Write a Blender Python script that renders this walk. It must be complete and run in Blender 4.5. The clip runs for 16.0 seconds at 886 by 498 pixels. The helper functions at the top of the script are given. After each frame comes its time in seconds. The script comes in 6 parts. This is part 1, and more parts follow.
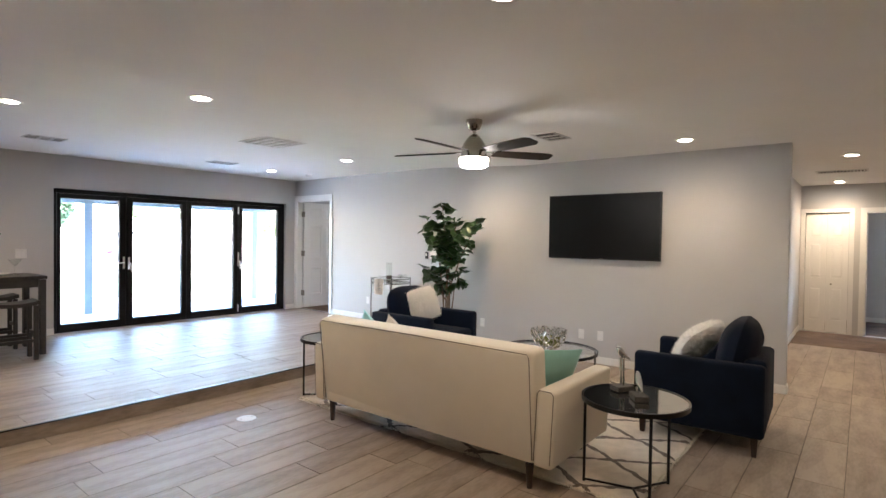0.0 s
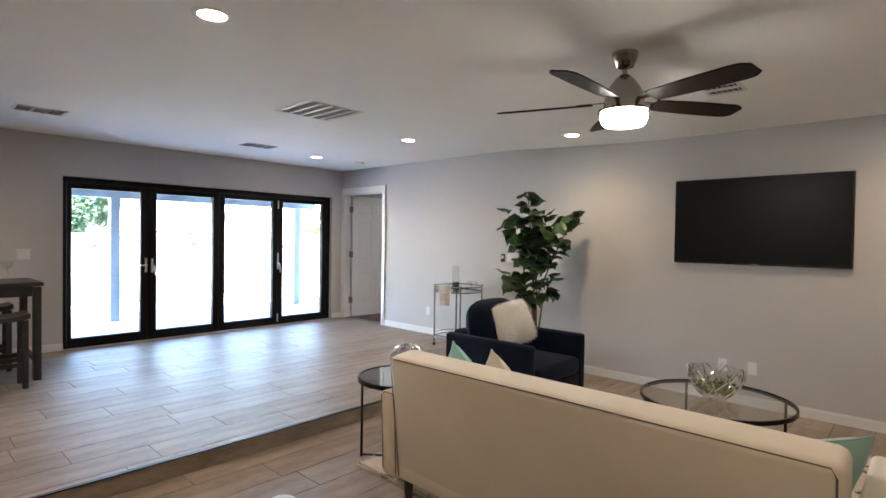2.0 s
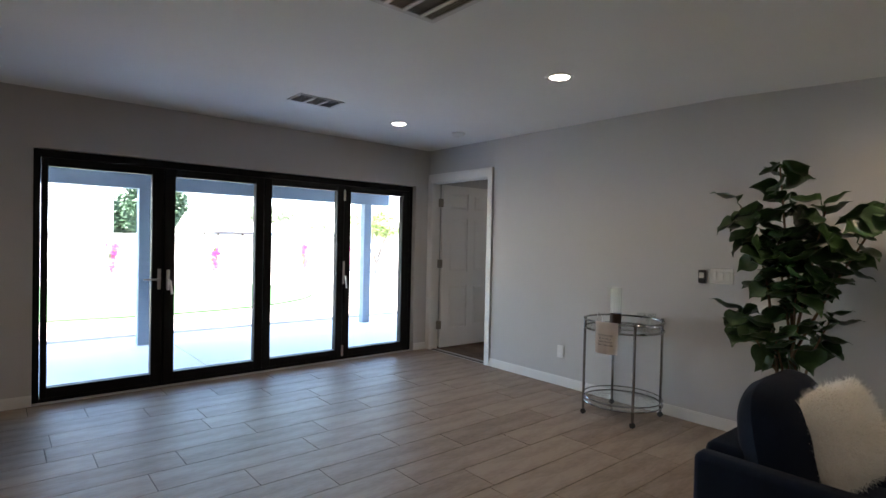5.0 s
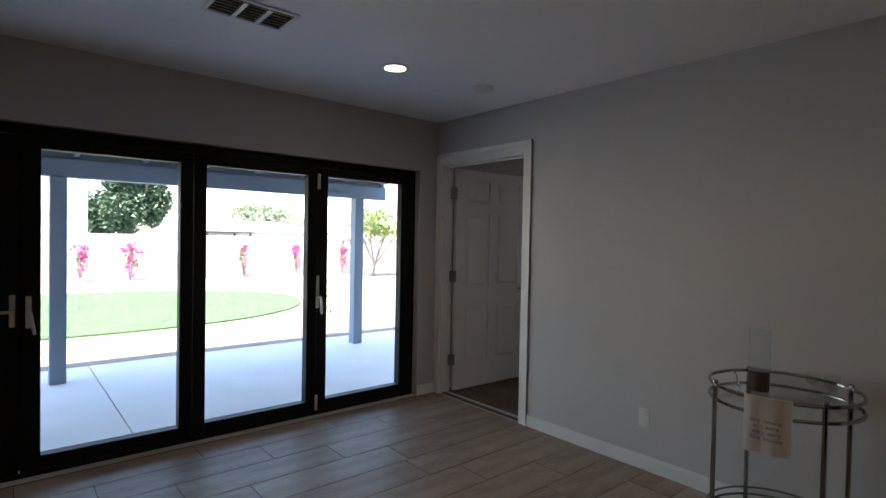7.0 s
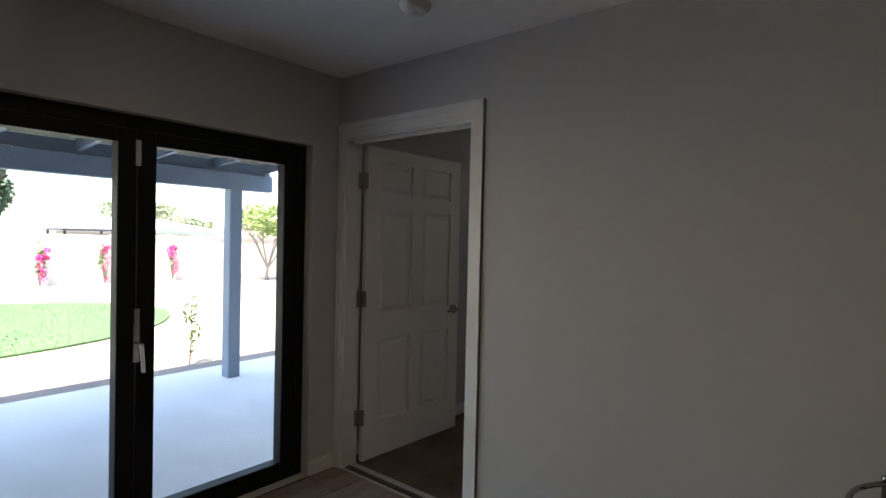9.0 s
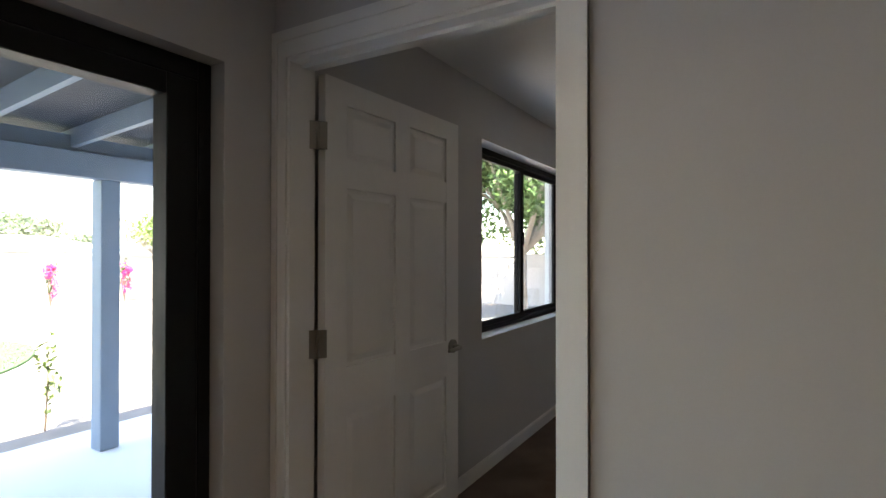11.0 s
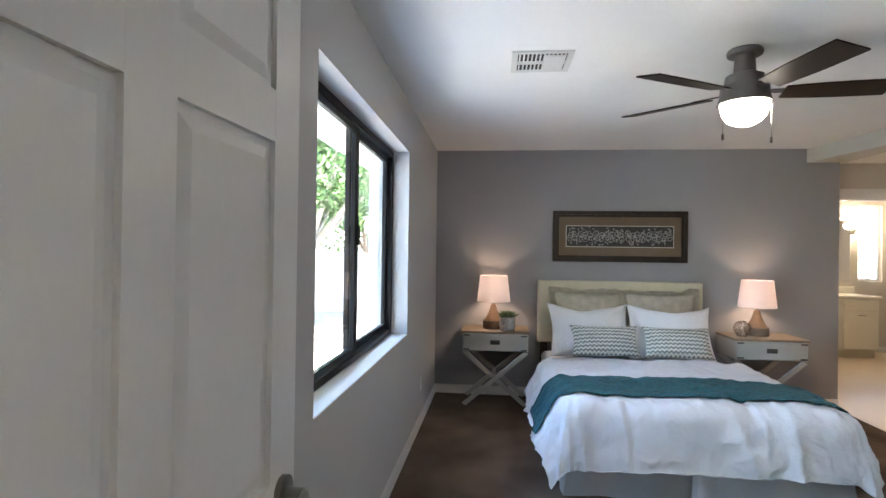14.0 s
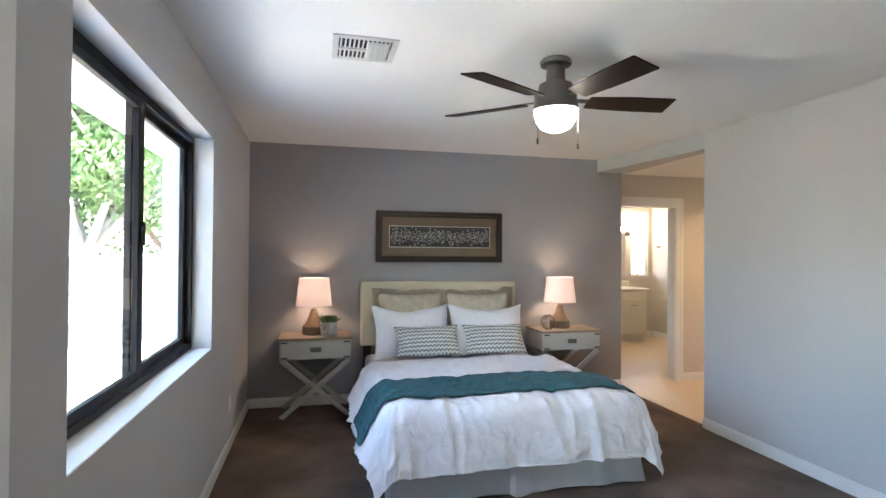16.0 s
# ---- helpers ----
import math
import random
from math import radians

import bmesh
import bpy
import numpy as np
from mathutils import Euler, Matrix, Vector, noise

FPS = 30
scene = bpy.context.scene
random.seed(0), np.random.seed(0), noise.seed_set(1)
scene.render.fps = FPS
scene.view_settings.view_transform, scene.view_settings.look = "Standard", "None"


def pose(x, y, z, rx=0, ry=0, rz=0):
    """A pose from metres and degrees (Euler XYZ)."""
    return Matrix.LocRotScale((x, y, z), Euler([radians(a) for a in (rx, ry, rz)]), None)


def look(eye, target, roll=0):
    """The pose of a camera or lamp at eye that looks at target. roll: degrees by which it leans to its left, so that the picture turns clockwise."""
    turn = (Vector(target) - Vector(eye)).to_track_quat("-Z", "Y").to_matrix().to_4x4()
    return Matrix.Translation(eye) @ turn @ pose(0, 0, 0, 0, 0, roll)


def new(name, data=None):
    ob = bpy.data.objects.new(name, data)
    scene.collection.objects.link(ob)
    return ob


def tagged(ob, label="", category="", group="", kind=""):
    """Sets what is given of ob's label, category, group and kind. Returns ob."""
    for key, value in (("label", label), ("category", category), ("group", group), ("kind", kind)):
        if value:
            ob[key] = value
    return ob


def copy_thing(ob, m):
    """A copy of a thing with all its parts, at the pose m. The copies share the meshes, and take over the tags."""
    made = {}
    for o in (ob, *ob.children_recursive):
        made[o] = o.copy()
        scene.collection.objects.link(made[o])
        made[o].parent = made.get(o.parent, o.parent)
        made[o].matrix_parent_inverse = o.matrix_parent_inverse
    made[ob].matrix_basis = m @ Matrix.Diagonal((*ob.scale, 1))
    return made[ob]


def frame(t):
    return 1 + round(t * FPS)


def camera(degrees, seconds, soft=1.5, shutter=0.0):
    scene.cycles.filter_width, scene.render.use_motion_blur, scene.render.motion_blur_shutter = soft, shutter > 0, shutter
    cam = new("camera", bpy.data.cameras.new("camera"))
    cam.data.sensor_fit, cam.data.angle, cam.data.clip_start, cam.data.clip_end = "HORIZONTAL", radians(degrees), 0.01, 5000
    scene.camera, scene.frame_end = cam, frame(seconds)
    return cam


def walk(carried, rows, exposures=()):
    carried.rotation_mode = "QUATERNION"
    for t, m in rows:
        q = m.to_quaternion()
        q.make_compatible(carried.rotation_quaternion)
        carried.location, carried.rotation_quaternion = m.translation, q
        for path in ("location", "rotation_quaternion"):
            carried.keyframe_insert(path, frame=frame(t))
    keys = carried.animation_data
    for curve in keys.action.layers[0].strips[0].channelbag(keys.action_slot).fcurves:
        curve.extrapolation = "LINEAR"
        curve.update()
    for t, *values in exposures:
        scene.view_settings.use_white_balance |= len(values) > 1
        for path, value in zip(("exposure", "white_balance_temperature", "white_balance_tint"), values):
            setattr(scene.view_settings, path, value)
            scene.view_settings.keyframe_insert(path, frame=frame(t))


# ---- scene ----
cam = camera(80.1, 16.0)
PATH = [
    (0, (-6.09, -8.465, 1.356), (-4.527, -7.218, 1.318), 0.8),
    (0.5, (-5.873, -8.166, 1.323), (-4.313, -6.916, 1.288), 0.9),
    (1, (-5.639, -7.862, 1.321), (-4.084, -6.604, 1.282), 0.9),
    (1.5, (-5.414, -7.532, 1.327), (-3.92, -6.203, 1.283), 0.9),
    (2, (-5.265, -7.167, 1.329), (-3.799, -5.807, 1.29), 0.9),
    (2.5, (-5.057, -6.837, 1.326), (-3.672, -5.395, 1.289), 0.9),
    (3, (-4.895, -6.468, 1.308), (-3.569, -4.971, 1.274), 0.9),
    (3.5, (-4.678, -6.096, 1.328), (-3.37, -4.584, 1.289), 1.0),
    (4, (-4.462, -5.733, 1.335), (-3.164, -4.213, 1.297), 1.0),
    (4.2, (-4.393, -5.591, 1.333), (-3.093, -4.072, 1.299), 1.2),
    (6.5, (-3.238, -4.016, 1.349), (-1.955, -2.482, 1.312), 1.1),
    (7, (-3.016, -3.654, 1.383), (-1.725, -2.127, 1.343), 1.1),
    (7.5, (-2.804, -3.388, 1.428), (-1.457, -1.91, 1.392), 1.2),
    (8, (-2.59, -3.124, 1.475), (-1.194, -1.692, 1.43), 1.1),
    (8.5, (-2.382, -2.844, 1.453), (-0.91, -1.49, 1.412), 1.3),
    (9, (-2.131, -2.585, 1.434), (-0.583, -1.32, 1.397), 1.3),
    (9.2, (-2.074, -2.456, 1.421), (-0.489, -1.236, 1.397), 1.3),
    (11.3, (-1.121, -1.285, 1.365), (0.63, -0.318, 1.382), 0.6),
    (11.5, (-1.023, -1.186, 1.362), (0.755, -0.27, 1.375), 1.2),
    (12, (-0.784, -0.996, 1.373), (1.034, -0.165, 1.386), 0.9),
    (12.5, (-0.601, -0.835, 1.395), (1.28, -0.155, 1.397), 0.9),
    (13, (-0.418, -0.718, 1.395), (1.525, -0.243, 1.404), 0.8),
    (13.5, (-0.215, -0.645, 1.401), (1.754, -0.297, 1.409), 0.8),
    (14, (-0.051, -0.576, 1.402), (1.939, -0.372, 1.413), 0.8),
    (14.5, (0.075, -0.549, 1.397), (2.075, -0.552, 1.413), 0.7),
    (15, (0.127, -0.56, 1.4), (2.119, -0.737, 1.419), 0.6),
    (15.5, (0.144, -0.569, 1.396), (2.119, -0.882, 1.418), 0.5),
    (16, (0.149, -0.584, 1.4), (2.095, -1.044, 1.422), 0.4),
]
EXPO = [(0.0, 5.5, 6150, 13), (1.5, 5.36, 6300, 15), (3.0, 4.5, 6300, 13), (3.5, 4.45, 6300, 13), (4.2, 4.2, 6350, 13), (6.3, 3.2, 6500, 14), (7.0, 2.9, 6600, 14), (9.2, 2.72, 7100, 14), (11.3, 3.5, 7250, 13), (12.5, 4.6, 6800, 11), (14.5, 4.9, 6350, 9), (16.0, 5.05, 6500, 10)]
walk(cam, [(t, look(eye, target, roll)) for t, eye, target, roll in PATH], EXPO)

# ---- light ----
world = bpy.data.worlds.new("sky")
scene.world = world
world.use_nodes = True
wn = world.node_tree.nodes
sky = wn.new("ShaderNodeTexSky")
sky.sky_type, sky.sun_disc = "NISHITA", False
sky.sun_elevation, sky.sun_rotation = radians(66), radians(245)
wn["Background"].inputs["Strength"].default_value = 0.15
world.node_tree.links.new(sky.outputs[0], wn["Background"].inputs["Color"])
sun = new("sun", bpy.data.lights.new("sun", "SUN"))
sun.data.energy, sun.data.angle, sun.data.color = 5.0, radians(0.53), (1, 0.95, 0.88)
sun_dir = Vector((math.sin(radians(245)) * math.cos(radians(66)), math.cos(radians(245)) * math.cos(radians(66)), math.sin(radians(66))))
sun.matrix_world = look(sun_dir * 40, (0, 0, 0))

WARM = (1.0, 0.74, 0.46)
DOWNLIGHT_WATTS, FAN_GLOW, LAMP_WATTS = 1.5, 1.75, 0.22

# ---- materials ----


def surface(name, colour, rough=0.6, metal=0.0, vary=0.12, scale=6.0, grain=120.0, bump=0.1, stretch=(1, 1, 1), sheen=0.0, per_piece=0.0, spec=0.5, coat=0.0, island=False):
    """A surface with colour variation at two scales, fine relief and uneven gloss."""
    m = bpy.data.materials.new(name)
    m.use_nodes = True
    nt = m.node_tree
    nd, ln = nt.nodes, nt.links
    b = nd["Principled BSDF"]
    tc = nd.new("ShaderNodeTexCoord")
    mp = nd.new("ShaderNodeMapping")
    mp.inputs["Scale"].default_value = stretch
    ln.new(tc.outputs["Object"], mp.inputs["Vector"])
    n1, n2 = nd.new("ShaderNodeTexNoise"), nd.new("ShaderNodeTexNoise")
    for n, s in ((n1, scale), (n2, grain)):
        n.inputs["Scale"].default_value, n.inputs["Detail"].default_value = s, 4
        ln.new(mp.outputs[0], n.inputs["Vector"])
    add = nd.new("ShaderNodeMath")
    add.operation = "MULTIPLY_ADD"
    add.inputs[1].default_value = 0.45
    ln.new(n2.outputs["Fac"], add.inputs[0])
    ln.new(n1.outputs["Fac"], add.inputs[2])
    last = add.outputs[0]
    if per_piece:
        oi = nd.new("ShaderNodeNewGeometry" if island else "ShaderNodeObjectInfo")
        pa = nd.new("ShaderNodeMath")
        pa.operation = "MULTIPLY_ADD"
        pa.inputs[1].default_value = per_piece
        ln.new(oi.outputs["Random Per Island" if island else "Random"], pa.inputs[0])
        ln.new(last, pa.inputs[2])
        last = pa.outputs[0]
    ramp = nd.new("ShaderNodeValToRGB")
    mid = 0.72 + per_piece / 2
    ramp.color_ramp.elements[0].position, ramp.color_ramp.elements[1].position = mid - 0.3, mid + 0.3
    ramp.color_ramp.elements[0].color = (*[max(0, c * (1 - vary)) for c in colour], 1)
    ramp.color_ramp.elements[1].color = (*[min(1, c * (1 + vary)) for c in colour], 1)
    ln.new(last, ramp.inputs[0])
    ln.new(ramp.outputs[0], b.inputs["Base Color"])
    rr = nd.new("ShaderNodeMapRange")
    rr.inputs["To Min"].default_value, rr.inputs["To Max"].default_value = max(0.02, rough - 0.08), min(1, rough + 0.08)
    ln.new(n1.outputs["Fac"], rr.inputs["Value"])
    ln.new(rr.outputs[0], b.inputs["Roughness"])
    b.inputs["Metallic"].default_value = metal
    b.inputs["Specular IOR Level"].default_value = spec
    if sheen:
        b.inputs["Sheen Weight"].default_value = sheen
    if coat:
        b.inputs["Coat Weight"].default_value = coat
    if bump:
        bp = nd.new("ShaderNodeBump")
        bp.inputs["Strength"].default_value, bp.inputs["Distance"].default_value = bump, 0.004
        ln.new(n2.outputs["Fac"], bp.inputs["Height"])
        ln.new(bp.outputs[0], b.inputs["Normal"])
    return m


def glowing(name, colour, strength):
    m = bpy.data.materials.new(name)
    m.use_nodes = True
    b = m.node_tree.nodes["Principled BSDF"]
    b.inputs["Base Color"].default_value = (0.8, 0.8, 0.8, 1)
    b.inputs["Emission Color"].default_value = (*colour, 1)
    b.inputs["Emission Strength"].default_value = strength
    return m


def clear_glass(name, tint=(0.96, 0.98, 0.97), ior=1.45):
    """Thin pane: lets light through straight, mirrors by the angle."""
    m = bpy.data.materials.new(name)
    m.use_nodes = True
    nd, ln = m.node_tree.nodes, m.node_tree.links
    nd.remove(nd["Principled BSDF"])
    lw, pw, fr, tr, gl, mx = (nd.new("ShaderNode" + k) for k in ("LayerWeight", "Math", "MapRange", "BsdfTransparent", "BsdfGlossy", "MixShader"))
    lw.inputs["Blend"].default_value = 0.5
    pw.operation = "POWER"
    pw.inputs[1].default_value = 5.0
    fr.inputs["To Min"].default_value, fr.inputs["To Max"].default_value = ((ior - 1) / (ior + 1)) ** 2, 0.8
    ln.new(lw.outputs["Facing"], pw.inputs[0])
    ln.new(pw.outputs[0], fr.inputs["Value"])
    tr.inputs["Color"].default_value = (*tint, 1)
    gl.inputs["Roughness"].default_value = 0.02
    ln.new(fr.outputs[0], mx.inputs[0])
    ln.new(tr.outputs[0], mx.inputs[1])
    ln.new(gl.outputs[0], mx.inputs[2])
    ln.new(mx.outputs[0], nd["Material Output"].inputs["Surface"])
    return m


def shade_cloth(name, colour, share=0.55):
    m = bpy.data.materials.new(name)
    m.use_nodes = True
    nd, ln = m.node_tree.nodes, m.node_tree.links
    nd.remove(nd["Principled BSDF"])
    df, tl, mx = (nd.new("ShaderNode" + k) for k in ("BsdfDiffuse", "BsdfTranslucent", "MixShader"))
    for n in (df, tl):
        n.inputs["Color"].default_value = (*colour, 1)
    mx.inputs[0].default_value = share
    ln.new(df.outputs[0], mx.inputs[1])
    ln.new(tl.outputs[0], mx.inputs[2])
    ln.new(mx.outputs[0], nd["Material Output"].inputs["Surface"])
    return m


def wood_plank(name, dark, light, rough=0.32, per_piece=0.35, along=(0.7, 9, 9), island=False):
    m = surface(name, light, rough=rough, vary=0.2, scale=2.2, grain=14, bump=0.06, stretch=along, per_piece=per_piece, island=island)
    ramp = next(n for n in m.node_tree.nodes if n.type == "VALTORGB")
    ramp.color_ramp.elements[0].color, ramp.color_ramp.elements[1].color = (*dark, 1), (*light, 1)
    return m


def striped(name, ground, ink, rows, wave):
    """Woven cushion cloth with zigzag rows."""
    m = surface(name, ground, rough=0.85, grain=400, bump=0.3)
    nd, ln = m.node_tree.nodes, m.node_tree.links
    b = nd["Principled BSDF"]
    tc, sp = nd.new("ShaderNodeTexCoord"), nd.new("ShaderNodeSeparateXYZ")
    ln.new(tc.outputs["Object"], sp.inputs[0])

    def op(kind, a, c):
        n = nd.new("ShaderNodeMath")
        n.operation = kind
        for i, v in enumerate((a, c)):
            if v is None:
                continue
            if isinstance(v, (int, float)):
                n.inputs[i].default_value = v
            else:
                ln.new(v, n.inputs[i])
        return n.outputs[0]
    zig = op("PINGPONG", sp.outputs["X"], wave)
    line = op("FRACT", op("MULTIPLY", op("ADD", sp.outputs["Z"], op("MULTIPLY", zig, 0.8)), rows), None)
    band = op("LESS_THAN", line, 0.42)
    mix = nd.new("ShaderNodeMix")
    mix.data_type = "RGBA"
    ramp = next(n for n in nd if n.type == "VALTORGB")
    ln.new(band, mix.inputs["Factor"])
    ln.new(ramp.outputs[0], mix.inputs["A"])
    mix.inputs["B"].default_value = (*ink, 1)
    ln.new(mix.outputs["Result"], b.inputs["Base Color"])
    return m


def lattice_rug(name, ground, ink):
    """Cream pile with uneven dark lines that cross in diamonds."""
    m = surface(name, ground, rough=0.95, vary=0.16, scale=14, grain=180, bump=1.0, sheen=0.3)
    nd, ln = m.node_tree.nodes, m.node_tree.links
    b = nd["Principled BSDF"]
    tc, sp = nd.new("ShaderNodeTexCoord"), nd.new("ShaderNodeSeparateXYZ")
    wob = nd.new("ShaderNodeTexNoise")
    wob.inputs["Scale"].default_value, wob.inputs["Detail"].default_value = 9, 6
    ln.new(tc.outputs["Object"], wob.inputs["Vector"])
    ln.new(tc.outputs["Object"], sp.inputs[0])

    def op(kind, a, c=None, d=None):
        n = nd.new("ShaderNodeMath")
        n.operation = kind
        for i, v in enumerate((a, c, d)):
            if isinstance(v, (int, float)):
                n.inputs[i].default_value = v
            elif v is not None:
                ln.new(v, n.inputs[i])
        return n.outputs[0]
    w = op("MULTIPLY_ADD", wob.outputs["Fac"], 0.10, -0.05)
    lines = []
    for sign in (1, -1):
        d = op("ADD", op("MULTIPLY_ADD", sp.outputs["Y"], 0.62 * sign, sp.outputs["X"]), w)
        lines.append(op("LESS_THAN", op("PINGPONG", d, 0.24), 0.021))
    line = op("MAXIMUM", *lines)
    mix = nd.new("ShaderNodeMix")
    mix.data_type = "RGBA"
    ramp = next(n for n in nd if n.type == "VALTORGB")
    ln.new(line, mix.inputs["Factor"])
    ln.new(ramp.outputs[0], mix.inputs["A"])
    mix.inputs["B"].default_value = (*ink, 1)
    ln.new(mix.outputs["Result"], b.inputs["Base Color"])
    return m


WALL = surface("wall_paint", (0.51, 0.50, 0.495), rough=0.7, vary=0.025, scale=1.5, grain=160, bump=0.12)
GREYWALL = surface("grey_wall_paint", (0.31, 0.31, 0.33), rough=0.7, vary=0.03, scale=1.5, grain=160, bump=0.12)
BATHWALL = surface("bath_paint", (0.55, 0.50, 0.44), rough=0.7, vary=0.03, scale=1.5, grain=160, bump=0.1)
CEIL = surface("ceiling_paint", (0.84, 0.835, 0.825), rough=0.85, vary=0.02, scale=2, grain=90, bump=0.2)
TRIM = surface("white_trim_paint", (0.74, 0.73, 0.71), rough=0.38, vary=0.03, scale=5, grain=200, bump=0.04)
DOORPAINT = surface("door_paint", (0.78, 0.77, 0.75), rough=0.4, vary=0.03, scale=4, grain=90, bump=0.06, stretch=(1, 1, 0.25))
PLANK = wood_plank("wood_look_tile", (0.168, 0.126, 0.096), (0.345, 0.280, 0.225), rough=0.5, per_piece=0.22, along=(1.1, 4.2, 4.2))
PLANKS_FAR = wood_plank("wood_look_tile_beyond", (0.168, 0.126, 0.096), (0.345, 0.280, 0.225), rough=0.5, per_piece=0.22, along=(1.1, 4.2, 4.2), island=True)
GROUT = surface("grout", (0.11, 0.089, 0.073), rough=0.9, vary=0.1, grain=300, bump=0.2)
CARPET = surface("brown_carpet", (0.135, 0.095, 0.072), rough=1.0, vary=0.6, scale=2.6, grain=420, bump=1.0, sheen=0.05, spec=0.1)
BATHTILE = surface("bath_tile", (0.55, 0.45, 0.33), rough=0.4, vary=0.06, scale=3, grain=60, bump=0.05)
BLACKFRAME = surface("black_aluminium", (0.006, 0.006, 0.007), rough=0.5, vary=0.2, grain=300, bump=0.03, spec=0.2)
STEEL = surface("brushed_nickel", (0.42, 0.40, 0.37), rough=0.12, metal=1.0, vary=0.08, grain=200, bump=0.03, stretch=(1, 1, 8))
SATIN = surface("satin_steel", (0.70, 0.69, 0.67), rough=0.3, metal=1.0, vary=0.06, grain=200, bump=0.02)
DARKSTEEL = surface("antique_nickel", (0.30, 0.28, 0.25), rough=0.35, metal=1.0, vary=0.1, grain=120, bump=0.05)
BRONZE = surface("aged_pewter", (0.16, 0.15, 0.145), rough=0.42, metal=0.9, vary=0.15, grain=80, bump=0.05)
DULLCHROME = surface("dull_chrome", (0.36, 0.36, 0.36), rough=0.12, metal=1.0, vary=0.05, grain=60, bump=0.0)
CHROME = surface("chrome", (0.82, 0.82, 0.82), rough=0.08, metal=1.0, vary=0.03, grain=60, bump=0.0)
BLADE = wood_plank("walnut_blade", (0.007, 0.005, 0.004), (0.022, 0.013, 0.009), rough=0.5, per_piece=0.15, along=(9, 9, 9))
BLADE.node_tree.nodes["Principled BSDF"].inputs["Specular IOR Level"].default_value = 0.15
LINEN = surface("cream_upholstery", (0.74, 0.67, 0.56), rough=0.9, vary=0.06, scale=3, grain=500, bump=0.35, sheen=0.2)
PIPING = surface("dark_piping", (0.17, 0.14, 0.11), rough=0.8, grain=300, bump=0.1)
NAVY = surface("navy_velvet", (0.005, 0.010, 0.024), rough=0.9, vary=0.3, scale=5, grain=300, bump=0.25, sheen=0.04, spec=0.15)
DARKWOOD = surface("espresso_wood", (0.035, 0.02, 0.014), rough=0.4, vary=0.3, scale=8, grain=60, bump=0.06, stretch=(6, 6, 1))
GREYWOOD = surface("charcoal_wood", (0.030, 0.028, 0.028), rough=0.42, vary=0.3, scale=7, grain=50, bump=0.06, stretch=(1, 6, 6))
BLACKMETAL = surface("black_metal", (0.012, 0.012, 0.012), rough=0.35, metal=0.6, vary=0.2, grain=200, bump=0.03)
BLACKMIRROR = surface("smoked_mirror", (0.60, 0.62, 0.61), rough=0.03, metal=1.0, vary=0.02, grain=20, bump=0.0)
MINT = surface("mint_velvet", (0.27, 0.52, 0.47), rough=0.75, vary=0.14, scale=5, grain=300, bump=0.2, sheen=0.4)
IVORY = surface("ivory_cloth", (0.72, 0.67, 0.57), rough=0.9, vary=0.06, scale=5, grain=400, bump=0.3)
FUR = surface("white_fur", (0.90, 0.87, 0.82), rough=0.95, vary=0.1, scale=8, grain=200, bump=0.4, sheen=0.4)
FURHAIR = shade_cloth("white_fur_hair", (0.95, 0.93, 0.89))
RUG = lattice_rug("lattice_rug", (0.62, 0.55, 0.46), (0.09, 0.06, 0.045))
SCREEN = surface("screen_glass", (0.0025, 0.0025, 0.003), rough=0.35, vary=0.05, grain=20, bump=0.0, spec=0.3)
PLASTIC = surface("white_plastic", (0.72, 0.71, 0.69), rough=0.4, vary=0.03, grain=100, bump=0.02)
DARKPLASTIC = surface("dark_plastic", (0.02, 0.02, 0.02), rough=0.3, grain=100, bump=0.02)
# dark colour that stands for the shade inside a vent duct
DUCT_SHADOW = surface("duct_shadow", (0.06, 0.055, 0.05), rough=0.9, grain=60, bump=0.1)
GRILLE = surface("painted_steel", (0.66, 0.65, 0.63), rough=0.45, vary=0.05, grain=120, bump=0.03)
LEAF = surface("fiddle_leaf", (0.024, 0.056, 0.017), rough=0.36, vary=0.45, scale=9, grain=50, bump=0.3, per_piece=0.3)
BARK = surface("bark", (0.16, 0.11, 0.075), rough=0.9, vary=0.3, scale=12, grain=70, bump=0.8)
PALEBARK = surface("grey_bark", (0.24, 0.21, 0.18), rough=0.9, vary=0.2, scale=12, grain=70, bump=0.6)
BASKET = surface("woven_basket", (0.20, 0.13, 0.075), rough=0.85, vary=0.3, scale=30, grain=90, bump=0.8)
SOIL = surface("soil", (0.03, 0.022, 0.016), rough=1, vary=0.4, scale=20, grain=90, bump=1.0)
TOWEL = surface("linen_towel", (0.76, 0.69, 0.64), rough=0.95, vary=0.06, grain=400, bump=0.4)
INK = surface("grey_ink", (0.17, 0.14, 0.14), rough=0.95, grain=200, bump=0.0)
DUVET = surface("white_duvet_cotton", (0.82, 0.82, 0.86), rough=0.9, vary=0.03, scale=5, grain=26, bump=0.75, sheen=0.2)
wn_, wl_ = DUVET.node_tree.nodes, DUVET.node_tree.links
wr = wn_.new("ShaderNodeTexNoise")
wr.inputs["Scale"].default_value, wr.inputs["Detail"].default_value, wr.inputs["Distortion"].default_value = 9.0, 3.0, 1.6
rumple = wn_.new("ShaderNodeBump")
rumple.inputs["Strength"].default_value, rumple.inputs["Distance"].default_value = 0.4, 0.02
wl_.new(next(n for n in wn_ if n.type == "TEX_COORD").outputs["Object"], wr.inputs["Vector"])
wl_.new(wr.outputs["Fac"], rumple.inputs["Height"])
wl_.new(rumple.outputs[0], next(n for n in wn_ if n.type == "BUMP" and n is not rumple).inputs["Normal"])
